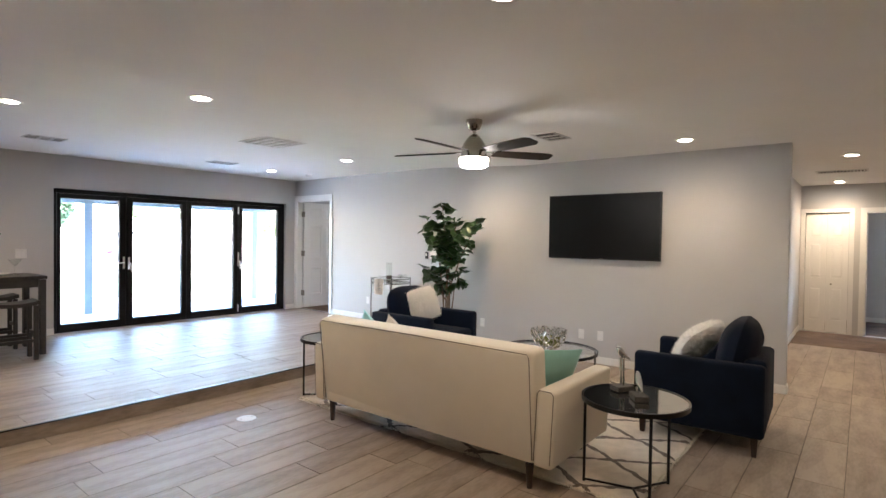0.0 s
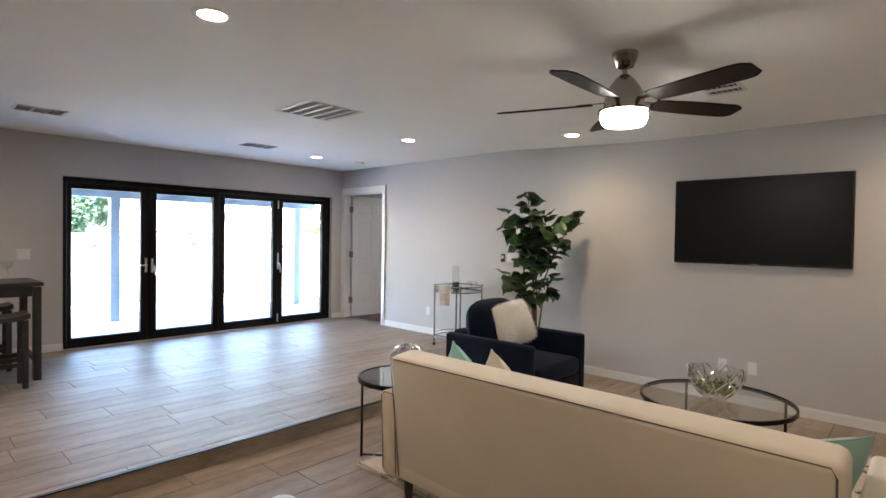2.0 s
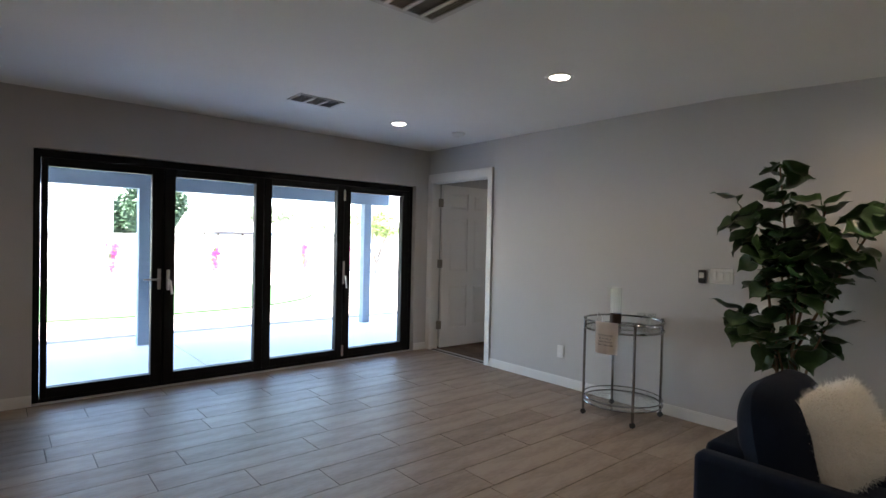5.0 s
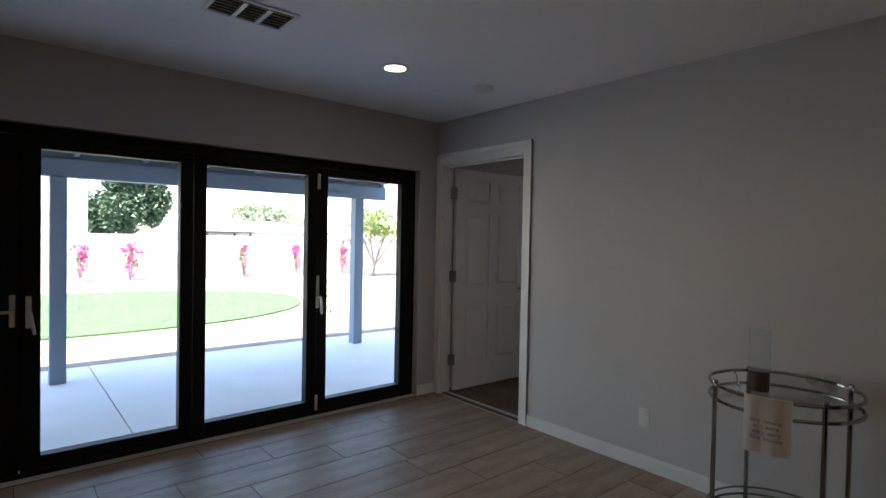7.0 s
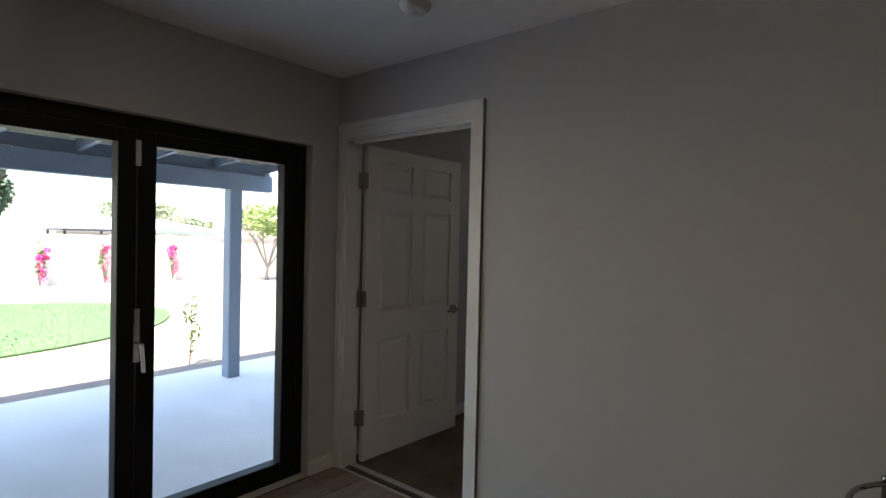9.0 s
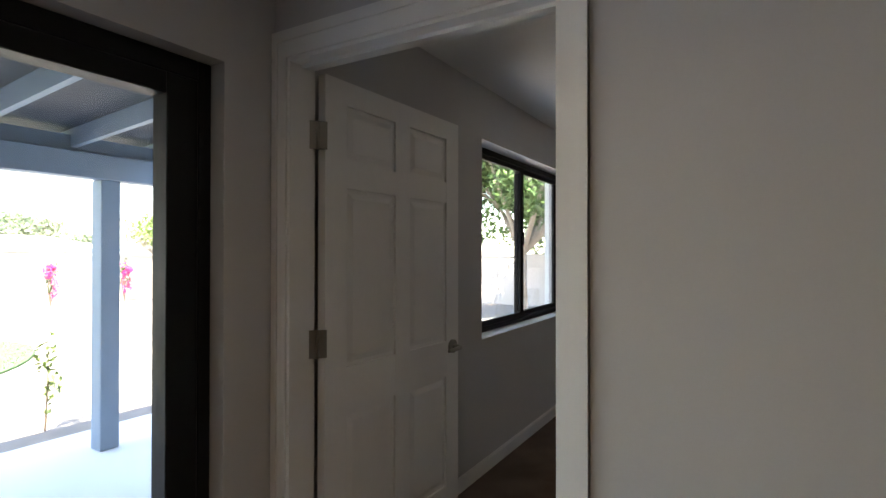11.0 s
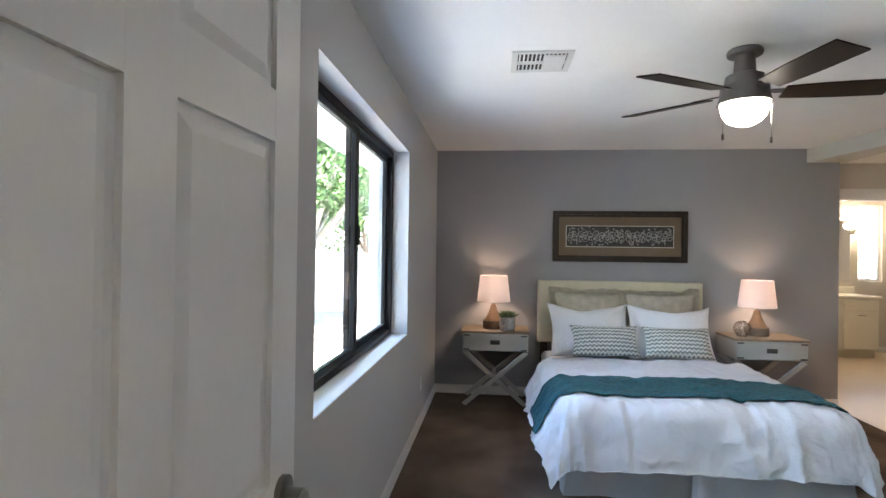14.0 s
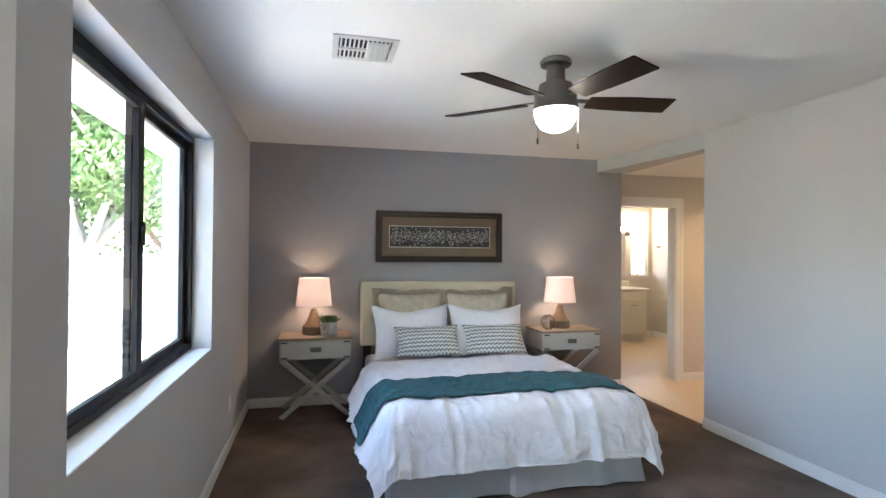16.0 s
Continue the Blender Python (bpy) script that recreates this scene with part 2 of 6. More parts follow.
SKIRT = surface("bed_skirt_cotton", (0.82, 0.82, 0.86), rough=0.9, vary=0.04, scale=5, grain=500, bump=0.25)
TEAL = surface("teal_knit", (0.014, 0.090, 0.105), rough=0.9, vary=0.7, scale=45, grain=100, bump=1.0, sheen=0.05)
HEADBOARD = surface("cream_leatherette", (0.60, 0.55, 0.42), rough=0.55, vary=0.05, grain=260, bump=0.15)
TAUPE = surface("taupe_sham", (0.48, 0.43, 0.35), rough=0.8, vary=0.22, scale=14, grain=300, bump=0.3)
CHEVRON = striped("chevron_cushion", (0.70, 0.69, 0.65), (0.19, 0.22, 0.21), 30.0, 0.018)
GREYPAINT = surface("grey_furniture_paint", (0.50, 0.49, 0.46), rough=0.45, vary=0.06, scale=6, grain=100, bump=0.05)
OAKTOP = surface("pale_oak", (0.28, 0.215, 0.155), rough=0.45, vary=0.2, scale=5, grain=40, bump=0.06, stretch=(8, 1, 1))
LAMPWOOD = surface("lamp_wood", (0.19, 0.125, 0.08), rough=0.5, vary=0.2, scale=8, grain=60, bump=0.05, stretch=(1, 1, 6))
LAMPSTONE = surface("grey_concrete", (0.16, 0.135, 0.115), rough=0.8, vary=0.2, scale=20, grain=120, bump=0.3)
SHADE = shade_cloth("lampshade_linen", (0.76, 0.72, 0.74), 0.34)
CERAMIC = surface("speckled_ceramic", (0.45, 0.44, 0.43), rough=0.35, vary=0.5, scale=25, grain=60, bump=0.05)
SUCCULENT = surface("succulent", (0.04, 0.085, 0.03), rough=0.5, vary=0.4, scale=30, grain=60, bump=0.1)
FRAMEWOOD = surface("picture_frame_wood", (0.022, 0.012, 0.008), rough=0.35, vary=0.4, scale=14, grain=50, bump=0.15)
MATBOARD = surface("brown_mat", (0.17, 0.125, 0.085), rough=0.9, vary=0.08, grain=300, bump=0.1)
PEWTER = surface("pewter_relief", (0.34, 0.34, 0.345), rough=0.5, metal=0.3, vary=0.3, scale=30, grain=80, bump=0.5)
RELIEFDARK = surface("relief_ground", (0.045, 0.045, 0.047), rough=0.7, vary=0.4, scale=30, grain=120, bump=0.4)
SILVERLINE = surface("silver_fillet", (0.55, 0.53, 0.48), rough=0.4, metal=0.5, grain=100, bump=0.05)
COUNTER = surface("cultured_marble", (0.76, 0.72, 0.64), rough=0.2, vary=0.05, scale=5, grain=60, bump=0.0)
CABINET = surface("cream_cabinet", (0.70, 0.66, 0.56), rough=0.4, vary=0.04, grain=90, bump=0.03)
CONCRETE = surface("patio_concrete", (0.76, 0.76, 0.76), rough=0.85, vary=0.1, scale=1.5, grain=60, bump=0.25)
GRAVEL = surface("desert_gravel", (0.22, 0.195, 0.17), rough=0.95, vary=0.3, scale=3, grain=45, bump=1.0)
GRASS = surface("lawn_grass", (0.055, 0.120, 0.042), rough=0.9, vary=0.2, scale=1.2, grain=40, bump=0.8)
BLOCK = surface("painted_block_wall", (0.56, 0.51, 0.46), rough=0.9, vary=0.06, scale=2, grain=40, bump=0.5)
STUCCO = surface("white_stucco", (0.70, 0.72, 0.72), rough=0.9, vary=0.05, scale=3, grain=70, bump=0.6)
BLUEGREY = surface("blue_grey_timber", (0.19, 0.25, 0.32), rough=0.6, vary=0.12, scale=5, grain=40, bump=0.2, stretch=(1, 1, 0.3))
ROOFING = surface("roofing", (0.30, 0.27, 0.25), rough=0.9, vary=0.2, scale=2, grain=30, bump=0.5)
DECK = surface("dark_roof_deck", (0.05, 0.06, 0.075), rough=0.8, vary=0.2, scale=3, grain=30, bump=0.2)
TREELEAF = surface("oak_leaves", (0.07, 0.13, 0.035), rough=0.6, vary=0.5, scale=2, grain=20, bump=0.2)
DARKLEAF = surface("dark_leaves", (0.042, 0.085, 0.042), rough=0.5, vary=0.5, scale=2, grain=20, bump=0.2)
LIMELEAF = surface("lime_leaves", (0.19, 0.26, 0.08), rough=0.6, vary=0.4, scale=3, grain=20, bump=0.2)
# leaf green lightened: the haze of distance is put into the colour
PALELEAF = surface("haze_paled_leaves", (0.26, 0.31, 0.20), rough=0.7, vary=0.4, scale=3, grain=20, bump=0.2)
PINK = surface("bougainvillea_petal", (0.62, 0.05, 0.24), rough=0.7, vary=0.3, scale=6, grain=40, bump=0.1)
GLASS = clear_glass("window_glass")
CUPGLASS = clear_glass("cup_glass", (0.965, 0.975, 0.97), 1.45)
MIRROR = surface("mirror", (0.85, 0.86, 0.86), rough=0.02, metal=1.0, vary=0.01, grain=20, bump=0.0)
LAMPGLOW = glowing("downlight_lens", (1.0, 0.90, 0.74), 2.5)
FANGLOW = glowing("opal_glass", (1.0, 0.93, 0.82), FAN_GLOW)
BEDGLOW = glowing("bright_opal_glass", (1.0, 0.90, 0.76), 1.5)
BULBGLOW = glowing("vanity_bulb", (1.0, 0.82, 0.58), 9.0)
BEAD = surface("glass_beads", (0.24, 0.24, 0.10), rough=0.15, vary=0.6, scale=30, grain=90, bump=0.2)
STONE = surface("figurine_stone", (0.05, 0.045, 0.04), rough=0.35, vary=0.4, scale=15, grain=60, bump=0.1)
RUBBER = surface("rubber", (0.02, 0.02, 0.02), rough=0.7, grain=100, bump=0.05)

# ---- mesh helpers ----
L, C = -0.11, 2.415  # sunken floor and ceiling; the upper floor is z = 0


def box(bm, x0, x1, y0, y1, z0, z1, bevel=0.0, seg=1, m=None):
    vs = [bm.verts.new((x, y, z)) for x in (x0, x1) for y in (y0, y1) for z in (z0, z1)]
    fs = [bm.faces.new([vs[i] for i in q]) for q in ((0, 1, 3, 2), (4, 6, 7, 5), (0, 4, 5, 1), (2, 3, 7, 6), (0, 2, 6, 4), (1, 5, 7, 3))]
    if bevel:
        es = list({e for f in fs for e in f.edges})
        r = bmesh.ops.bevel(bm, geom=es, offset=bevel, segments=seg, profile=0.5, affect="EDGES")
        vs = list({v for f in r["faces"] for v in f.verts} | {v for v in vs if v.is_valid})
    if m is not None:
        bmesh.ops.transform(bm, matrix=m, verts=vs)
    return bm


def boxes(*bs, bevel=0.0, seg=1):
    bm = bmesh.new()
    for b in bs:
        box(bm, *b, bevel=bevel, seg=seg)
    return bm


def ring_faces(bm, a, b):
    n = len(a)
    for i in range(n):
        bm.faces.new((a[i], a[(i + 1) % n], b[(i + 1) % n], b[i]))


def tube(bm, pts, r, seg=10, closed=False, caps=True):
    """A round bar along points; r is one radius or one for each point."""
    pts = [Vector(p) for p in pts]
    n = len(pts)
    rs = r if isinstance(r, (list, tuple)) else [r] * n
    rings, side = [], None
    for i, p in enumerate(pts):
        a, b = pts[i - 1] if (i or closed) else p, pts[(i + 1) % n] if (i < n - 1 or closed) else p
        d = (b - a).normalized()
        if side is None:
            side = d.orthogonal().normalized()
        side = (side - d * side.dot(d)).normalized()
        up = d.cross(side)
        rings.append([bm.verts.new(p + rs[i] * (math.cos(2 * math.pi * k / seg) * side + math.sin(2 * math.pi * k / seg) * up)) for k in range(seg)])
    for i in range(n - 1):
        ring_faces(bm, rings[i], rings[i + 1])
    if closed:
        a, b = rings[-1], rings[0]
        best = min(range(seg), key=lambda s: (a[0].co - b[s].co).length)
        ring_faces(bm, a, b[best:] + b[:best])
    elif caps:
        bm.faces.new(rings[0][::-1])
        bm.faces.new(rings[-1])
    return bm


def circle(cx, cy, z, r, n=40):
    return [(cx + r * math.cos(2 * math.pi * i / n), cy + r * math.sin(2 * math.pi * i / n), z) for i in range(n)]


def lathe(bm, prof, seg=28, at=(0, 0, 0)):
    """Turns a profile of (radius, height) about the upright axis."""
    rings = []
    for r, z in prof:
        if r < 1e-4:
            rings.append([bm.verts.new((at[0], at[1], at[2] + z))])
        else:
            rings.append([bm.verts.new((at[0] + r * math.cos(2 * math.pi * k / seg), at[1] + r * math.sin(2 * math.pi * k / seg), at[2] + z)) for k in range(seg)])
    for a, b in zip(rings, rings[1:]):
        if len(a) == 1 and len(b) == 1:
            continue
        if len(a) == 1:
            for i in range(seg):
                bm.faces.new((a[0], b[(i + 1) % seg], b[i]))
        elif len(b) == 1:
            for i in range(seg):
                bm.faces.new((a[i], a[(i + 1) % seg], b[0]))
        else:
            ring_faces(bm, a, b)
    return bm


def finish(name, bm, material, smooth=35):
    bmesh.ops.recalc_face_normals(bm, faces=bm.faces[:])
    if smooth:
        for f in bm.faces:
            f.smooth = True
        for e in bm.edges:
            if len(e.link_faces) == 2 and e.calc_face_angle(0) > radians(smooth):
                e.smooth = False
    me = bpy.data.meshes.new(name)
    bm.to_mesh(me)
    bm.free()
    me.materials.append(material)
    return me


def part(name, bm, material, parent, label="", at=None, smooth=35):
    ob = new(name, finish(name, bm, material, smooth))
    ob.parent = parent
    if at is not None:
        ob.matrix_basis = at
    if label:
        tagged(ob, label)
    return ob


def repeat(ob, at):
    """Another part on the same mesh."""
    o = ob.copy()
    scene.collection.objects.link(o)
    o.matrix_basis = at
    return o


def thing(name, label, category, m, group=""):
    ob = new(name)
    ob.empty_display_size = 0.1
    ob.matrix_basis = m
    return tagged(ob, label, category, group)


def setting(name, bm, material, label="", category="", smooth=35):
    return tagged(new(name, finish(name, bm, material, smooth)), label, category, kind="structure")


def wall(name, x0, x1, y0, y1, z0, z1, holes, material, label, along="x"):
    """A wall with openings (from, to, bottom, top) cut right through it."""
    bm = bmesh.new()
    lo, hi = (x0, x1) if along == "x" else (y0, y1)
    cuts = sorted({lo, hi, *[h[0] for h in holes], *[h[1] for h in holes]})
    levels = sorted({z0, z1, *[h[2] for h in holes], *[h[3] for h in holes]})
    for a, b in zip(cuts, cuts[1:]):
        for c, d in zip(levels, levels[1:]):
            if d - c < 1e-6 or any(h[0] < (a + b) / 2 < h[1] and h[2] < (c + d) / 2 < h[3] for h in holes):
                continue
            box(bm, *((a, b, y0, y1) if along == "x" else (x0, x1, a, b)), c, d)
    bmesh.ops.remove_doubles(bm, verts=bm.verts[:], dist=1e-5)
    inner = [f for f in bm.faces if any(e for e in f.edges if len(e.link_faces) > 2) and sum(1 for g in bm.faces if g is not f and (g.calc_center_median() - f.calc_center_median()).length < 1e-5)]
    bmesh.ops.delete(bm, geom=inner, context="FACES")
    return setting(name, bm, material, label, "wall", smooth=0)


def pillow_mesh(w, h, t, seed=0, n=22, pinch=0.05, soft=0.0, sag=0.0):
    """A stuffed cushion in the XZ plane with pulled-in sides and soft dents; front at -y."""
    bm = bmesh.new()
    sheets = []
    for side in (-1, 1):
        g = []
        for i in range(n + 1):
            row = []
            for j in range(n + 1):
                u, v = 2 * i / n - 1, 2 * j / n - 1
                x = w / 2 * u * (1 - pinch * (1 - v * v))
                z = h / 2 * v * (1 - pinch * (1 - u * u))
                x, z = x * (1 - soft * abs(v) ** 4), z * (1 - soft * abs(u) ** 4)
                z += sag * ((0.5 + 0.5 * v) * (u * u - 1) + 0.5 * noise.noise(Vector((u * 1.7 + seed, v * 1.3, 9.0))))
                d = max(0, (1 - abs(u) ** 2.6) * (1 - abs(v) ** 2.6)) ** 0.55
                k = 0.10 * noise.noise(Vector((u * 2.1 + seed, v * 2.1, side * 3.0)))
                row.append(bm.verts.new((x, side * t / 2 * d * (1 + k) + side * 0.002, z)))
            g.append(row)
        sheets.append(g)
        for i in range(n):
            for j in range(n):
                bm.faces.new((g[i][j], g[i + 1][j], g[i + 1][j + 1], g[i][j + 1]))
    bmesh.ops.remove_doubles(bm, verts=bm.verts[:], dist=0.0045)
    return bm


def blades(bm, spots, length, width, seed=1, droop=0.5):
    """Fine hairs or grass: one thin triangle at each (place, normal)."""
    rnd = random.Random(seed)
    for p, nrm in spots:
        d = (nrm + Vector((rnd.uniform(-1, 1), rnd.uniform(-1, 1), rnd.uniform(-1, 1))) * 0.7 + Vector((0, 0, -droop * 0.5))).normalized()
        s = d.orthogonal().normalized() * width
        s.rotate(Matrix.Rotation(rnd.uniform(0, 6.28), 3, d))
        ln = length * rnd.uniform(0.5, 1.1)
        a, b, c = bm.verts.new(p - s), bm.verts.new(p + s), bm.verts.new(p + d * ln)
        bm.faces.new((a, b, c))
    return bm


# ---- structure: the house shell ----
X0, Y0 = -8.2, -12.0
wall("wall_north", X0, 0.11, 0.0, 0.22, L - 0.1, C + 0.25, [(-3.83, -0.202, 0.0, 1.972)], WALL, "pale grey painted wall with wide glazed opening")
wall("wall_bedroom_north", 0.1105, 9.0, 0.03, 0.25, L - 0.1, C + 0.25, [(1.667, 3.521, 0.83, 2.083)], WALL, "pale grey painted bedroom wall with window")
wall("wall_east", 0.0, 0.11, -7.9, -0.0005, L - 0.1, C, [(-1.022, -0.065, 0.0, 2.035)], WALL, "pale grey painted living room wall with television", along="y")
wall("wall_west", X0 - 0.15, X0, Y0, 0.22, L - 0.1, C, [], WALL, "pale grey painted wall", along="y")
wall("wall_south", X0, 6.8, Y0 - 0.15, Y0, L - 0.1, C, [], WALL, "pale grey painted wall")
# bedroom
wall("wall_bed", 5.2, 5.34, -3.74, 0.0295, -0.1, C, [], GREYWALL, "mid grey accent wall behind the bed", along="y")
wall("wall_bedroom_south", 0.1105, 5.1995, -3.79, -3.67, -0.1, C, [(3.87, 5.1995, -0.1, C)], WALL, "pale bedroom wall beside a wide opening")
bm = bmesh.new()
hd = [[bm.verts.new((x, y, z)) for x, y in ((3.8705, -3.67), (5.1995, -3.45), (5.1995, -3.79), (3.8705, -3.79))] for z in (2.285, C - 0.001)]
ring_faces(bm, *hd)
bm.faces.new(hd[0])
bm.faces.new(hd[1])
setting("header_beam", bm, WALL, "pale dropped header over the alcove opening", "header", smooth=0)
wall("wall_alcove_back", 5.3405, 5.46, -6.6, -3.74, -0.1, C, [(-4.512, -3.81, -0.1, 1.965)], BATHWALL, "beige painted wall with bathroom doorway", along="y")
wall("wall_alcove_west", 3.75, 3.87, -6.6, -3.7905, -0.1, C, [], BATHWALL, "beige painted wall", along="y")
wall("wall_alcove_south", 3.85, 5.34, -6.72, -6.6, -0.1, C, [], BATHWALL, "beige painted wall")
setting("ceiling_alcove", boxes((3.8705, 5.3395, -6.6, -3.7905, 2.30, 2.36)), CEIL, "smooth white ceiling", "ceiling")
# bathroom
wall("wall_bath_east", 8.4, 8.55, -6.35, -3.6, -0.1, C, [(-6.27, -5.93, 1.05, 2.18)], BATHWALL, "beige bathroom wall with narrow window", along="y")
wall("wall_bath_south", 5.461, 8.55, -6.47, -6.35, -0.1, C, [], BATHWALL, "beige bathroom wall")
wall("wall_bath_north", 5.461, 8.4, -3.72, -3.6, -0.1, C, [], BATHWALL, "beige bathroom wall")
# hallway
wall("wall_hall_north", 0.1105, 4.7, -7.62, -7.5, L - 0.1, C, [], WALL, "hallway wall")
wall("wall_hall_end", 4.7, 4.82, -9.6, -7.5, L - 0.1, C, [(-8.28, -7.69, L, 1.88), (-9.3, -8.49, L, 1.88)], WALL, "hallway end wall with closet and doorway", along="y")
wall("wall_hall_south", 0.6, 4.7, -9.72, -9.6, L - 0.1, C, [], WALL, "hallway wall")
wall("wall_hall_return", 0.48, 0.6, Y0, -9.6, L - 0.1, C, [], WALL, "pale grey painted wall", along="y")
# the far wall's window hole is out of view, added to let daylight in
wall("wall_back_room_far", 6.8, 6.92, Y0, -7.0, L - 0.1, C, [(-11.8, -10.0, 0.5, 2.1)], WALL, "pale blue-grey wall of a back room", along="y")
wall("wall_closet_back", 4.82, 5.5, -8.34, -8.3, L - 0.1, C, [], WALL, "closet wall")
wall("wall_back_room_side", 4.82, 6.8, -7.1, -7.0, L - 0.1, C, [], WALL, "pale wall")


def ceil_z(y):
    """The living room ceiling comes down a little past the step."""
    return C if y > -3.4 else max(2.337, C - 0.05 * (-3.4 - y))


bm = bmesh.new()
ys = [-0.0, -3.4, -4.0, -4.96, -8.0, Y0]
for xa, xb, yl in ((X0, 0.0, ys), (0.0, 7.0, [-6.73, Y0])):
    for a, b in zip(yl, yl[1:]):
        vs = [bm.verts.new((x, y, z)) for x in (xa, xb) for y, z in ((a, ceil_z(a)), (b, ceil_z(b)), (b, C + 0.25), (a, C + 0.25))]
        ring_faces(bm, vs[:4], vs[4:])
        bm.faces.new(vs[:4])
        bm.faces.new(vs[4:])
setting("ceiling", bm, CEIL, "smooth white ceiling with recessed lights", "ceiling")
setting("ceiling_bedroom", boxes((0.1, 9.0, -6.72, 0.03, C, C + 0.25)), CEIL, "smooth white bedroom ceiling", "ceiling")
setting("roof", boxes((X0 - 0.6, 9.6, Y0 - 0.6, 0.22, C + 0.26, C + 0.5), (1.35, 9.6, 0.251, 1.02, 2.40, 2.62)), STUCCO, "white eave and roof edge", "roof")

# floors: screed under the planks, carpet, tile
setting("floor_upper", boxes((X0, 0.0, -3.88, 0.05, -0.12, -0.003)), GROUT, "grouted bed of the raised wood-look tile floor", "floor")
setting("floor_lower", boxes((X0, 0.0, Y0, -3.88, L - 0.1, L - 0.003), (0.0, 0.6, Y0, -7.62, L - 0.1, L - 0.003), (0.6, 3.2, -9.6, -7.62, L - 0.1, L - 0.003)), GROUT, "grouted bed of the sunken wood-look tile floor", "floor")
setting("step_riser", boxes((X0, -0.002, -3.9, -3.881, L - 0.005, -0.007)), PLANK, "wood-look tile riser of a single step", "step")
setting("step_nosing", boxes((X0, -0.002, -3.908, -3.882, -0.0065, 0.0005)), BLACKMETAL, "dark metal edge trim along the step", "trim")
setting("floor_bedroom", boxes((0.1105, 5.2, -3.72, 0.03, -0.1, -0.002), (0.03, 0.11, -1.022, -0.065, -0.1, -0.002)), CARPET, "short dark brown carpet", "carpet")
setting("threshold", boxes((0.02, 0.06, -1.009, -0.078, -0.006, 0.006), bevel=0.003), DARKWOOD, "dark wooden threshold strip", "threshold")
setting("floor_bath", boxes((3.87, 8.4, -6.6, -3.7205, -0.1, 0.002)), BATHTILE, "beige bathroom floor tile", "floor")
setting("floor_hall", boxes((3.2, 6.8, Y0, -7.0, L - 0.1, L - 0.001)), CARPET, "brown hallway carpet", "carpet")

# baseboards
BB = 0.085
bbs = [
    ("x", -8.2, -3.83, -0.0005, -0.014, 0.0), ("x", -0.202, -0.0145, -0.0005, -0.014, 0.0),
    ("y", -3.9, -1.093, -0.0005, -0.014, 0.0), ("y", -7.9, -3.9, -0.0005, -0.014, L),
    ("x", 0.13, 5.2, 0.0295, 0.016, 0.0), ("y", -3.74, 0.015, 5.1995, 5.186, 0.0),
    ("x", 0.125, 3.87, -3.6695, -3.656, 0.0), ("y", -6.5, -4.605, 5.340, 5.326, 0.0), ("y", -6.33, -3.75, 8.3995, 8.386, 0.0), ("x", 5.5, 8.38, -6.3495, -6.336, 0.0),
    ("x", 0.115, 4.68, -7.6205, -7.634, L), ("x", 0.0, 0.11, -7.9005, -7.914, L), ("y", -12, -7.2, 6.7995, 6.786, L),
]
for k, (ax, a, b, p, q, z) in enumerate(bbs):
    lo, hi = min(p, q), max(p, q)
    bm = bmesh.new()
    for (d, z0, z1) in ((0.0, z, z + BB - 0.012), (0.005, z + BB - 0.012, z + BB)):
        t0, t1 = (lo + d, hi) if q < p else (lo, hi - d)
        box(bm, *((a, b, t0, t1) if ax == "x" else (t0, t1, a, b)), z0, z1)
    setting("baseboard", bm, TRIM, "white painted baseboard", "baseboard")


def casing(name, axis, face, out, a, b, z0, z1, w=0.085, t=0.018, right=0.0, head=0.0):
    """Door trim on a wall face: two legs and a head, with a raised outer bead; the second leg and the head may have widths of their own."""
    bm = bmesh.new()
    w2, wh = right or w, head or w
    for q, tt in ((0.0, t * 0.7), (0.6, t)):
        for (u0, u1, v0, v1) in ((a - w, a - w * q, z0, z1 + wh), (b + w2 * q, b + w2, z0, z1 + wh), (a - w * q, b + w2 * q, z1 + wh * q, z1 + wh)):
            f0, f1 = sorted((face, face + out * tt))
            if u1 - u0 > 1e-4:
                box(bm, *((f0, f1, u0, u1) if axis == "x" else (u0, u1, f0, f1)), v0, v1)
    return setting(name, bm, TRIM, "white painted door casing", "door trim")


def jamb(name, axis, f0, f1, a, b, z0, z1, t=0.012):
    bm = bmesh.new()
    for (u0, u1, v0, v1) in ((a, a + t, z0, z1), (b - t, b, z0, z1), (a + t, b - t, z1 - t, z1)):
        box(bm, *((f0, f1, u0, u1) if axis == "x" else (u0, u1, f0, f1)), v0, v1)
    return setting(name, bm, TRIM, "white painted door jamb", "door trim")


casing("door_casing", "x", -0.0005, -1, -1.022, -0.065, 0.0, 2.035, w=0.070, right=0.062, head=0.090)
casing("door_casing", "x", 0.1105, 1, -1.022, -0.065, 0.0, 2.035, w=0.070, right=0.062, head=0.090)
jamb("door_jamb", "x", -0.004, 0.114, -1.0215, -0.0655, 0.0, 2.0345)
setting("door_stop", boxes((0.045, 0.07, -1.0095, -1.002, 0.0, 2.0225), (0.045, 0.07, -1.002, -0.085, 2.0105, 2.0225)), TRIM, "white door stop strip", "door trim")
casing("door_casing", "x", 5.340, -1, -4.512, -3.81, 0.0, 1.965, w=0.09, right=0.06)
jamb("door_jamb", "x", 5.336, 5.464, -4.5115, -3.8105, 0.0, 1.9645)
casing("door_casing", "x", 4.6995, -1, -8.28, -7.69, L, 1.88, w=0.065)
casing("door_casing", "x", 4.6995, -1, -9.3, -8.49, L, 1.88, w=0.07)
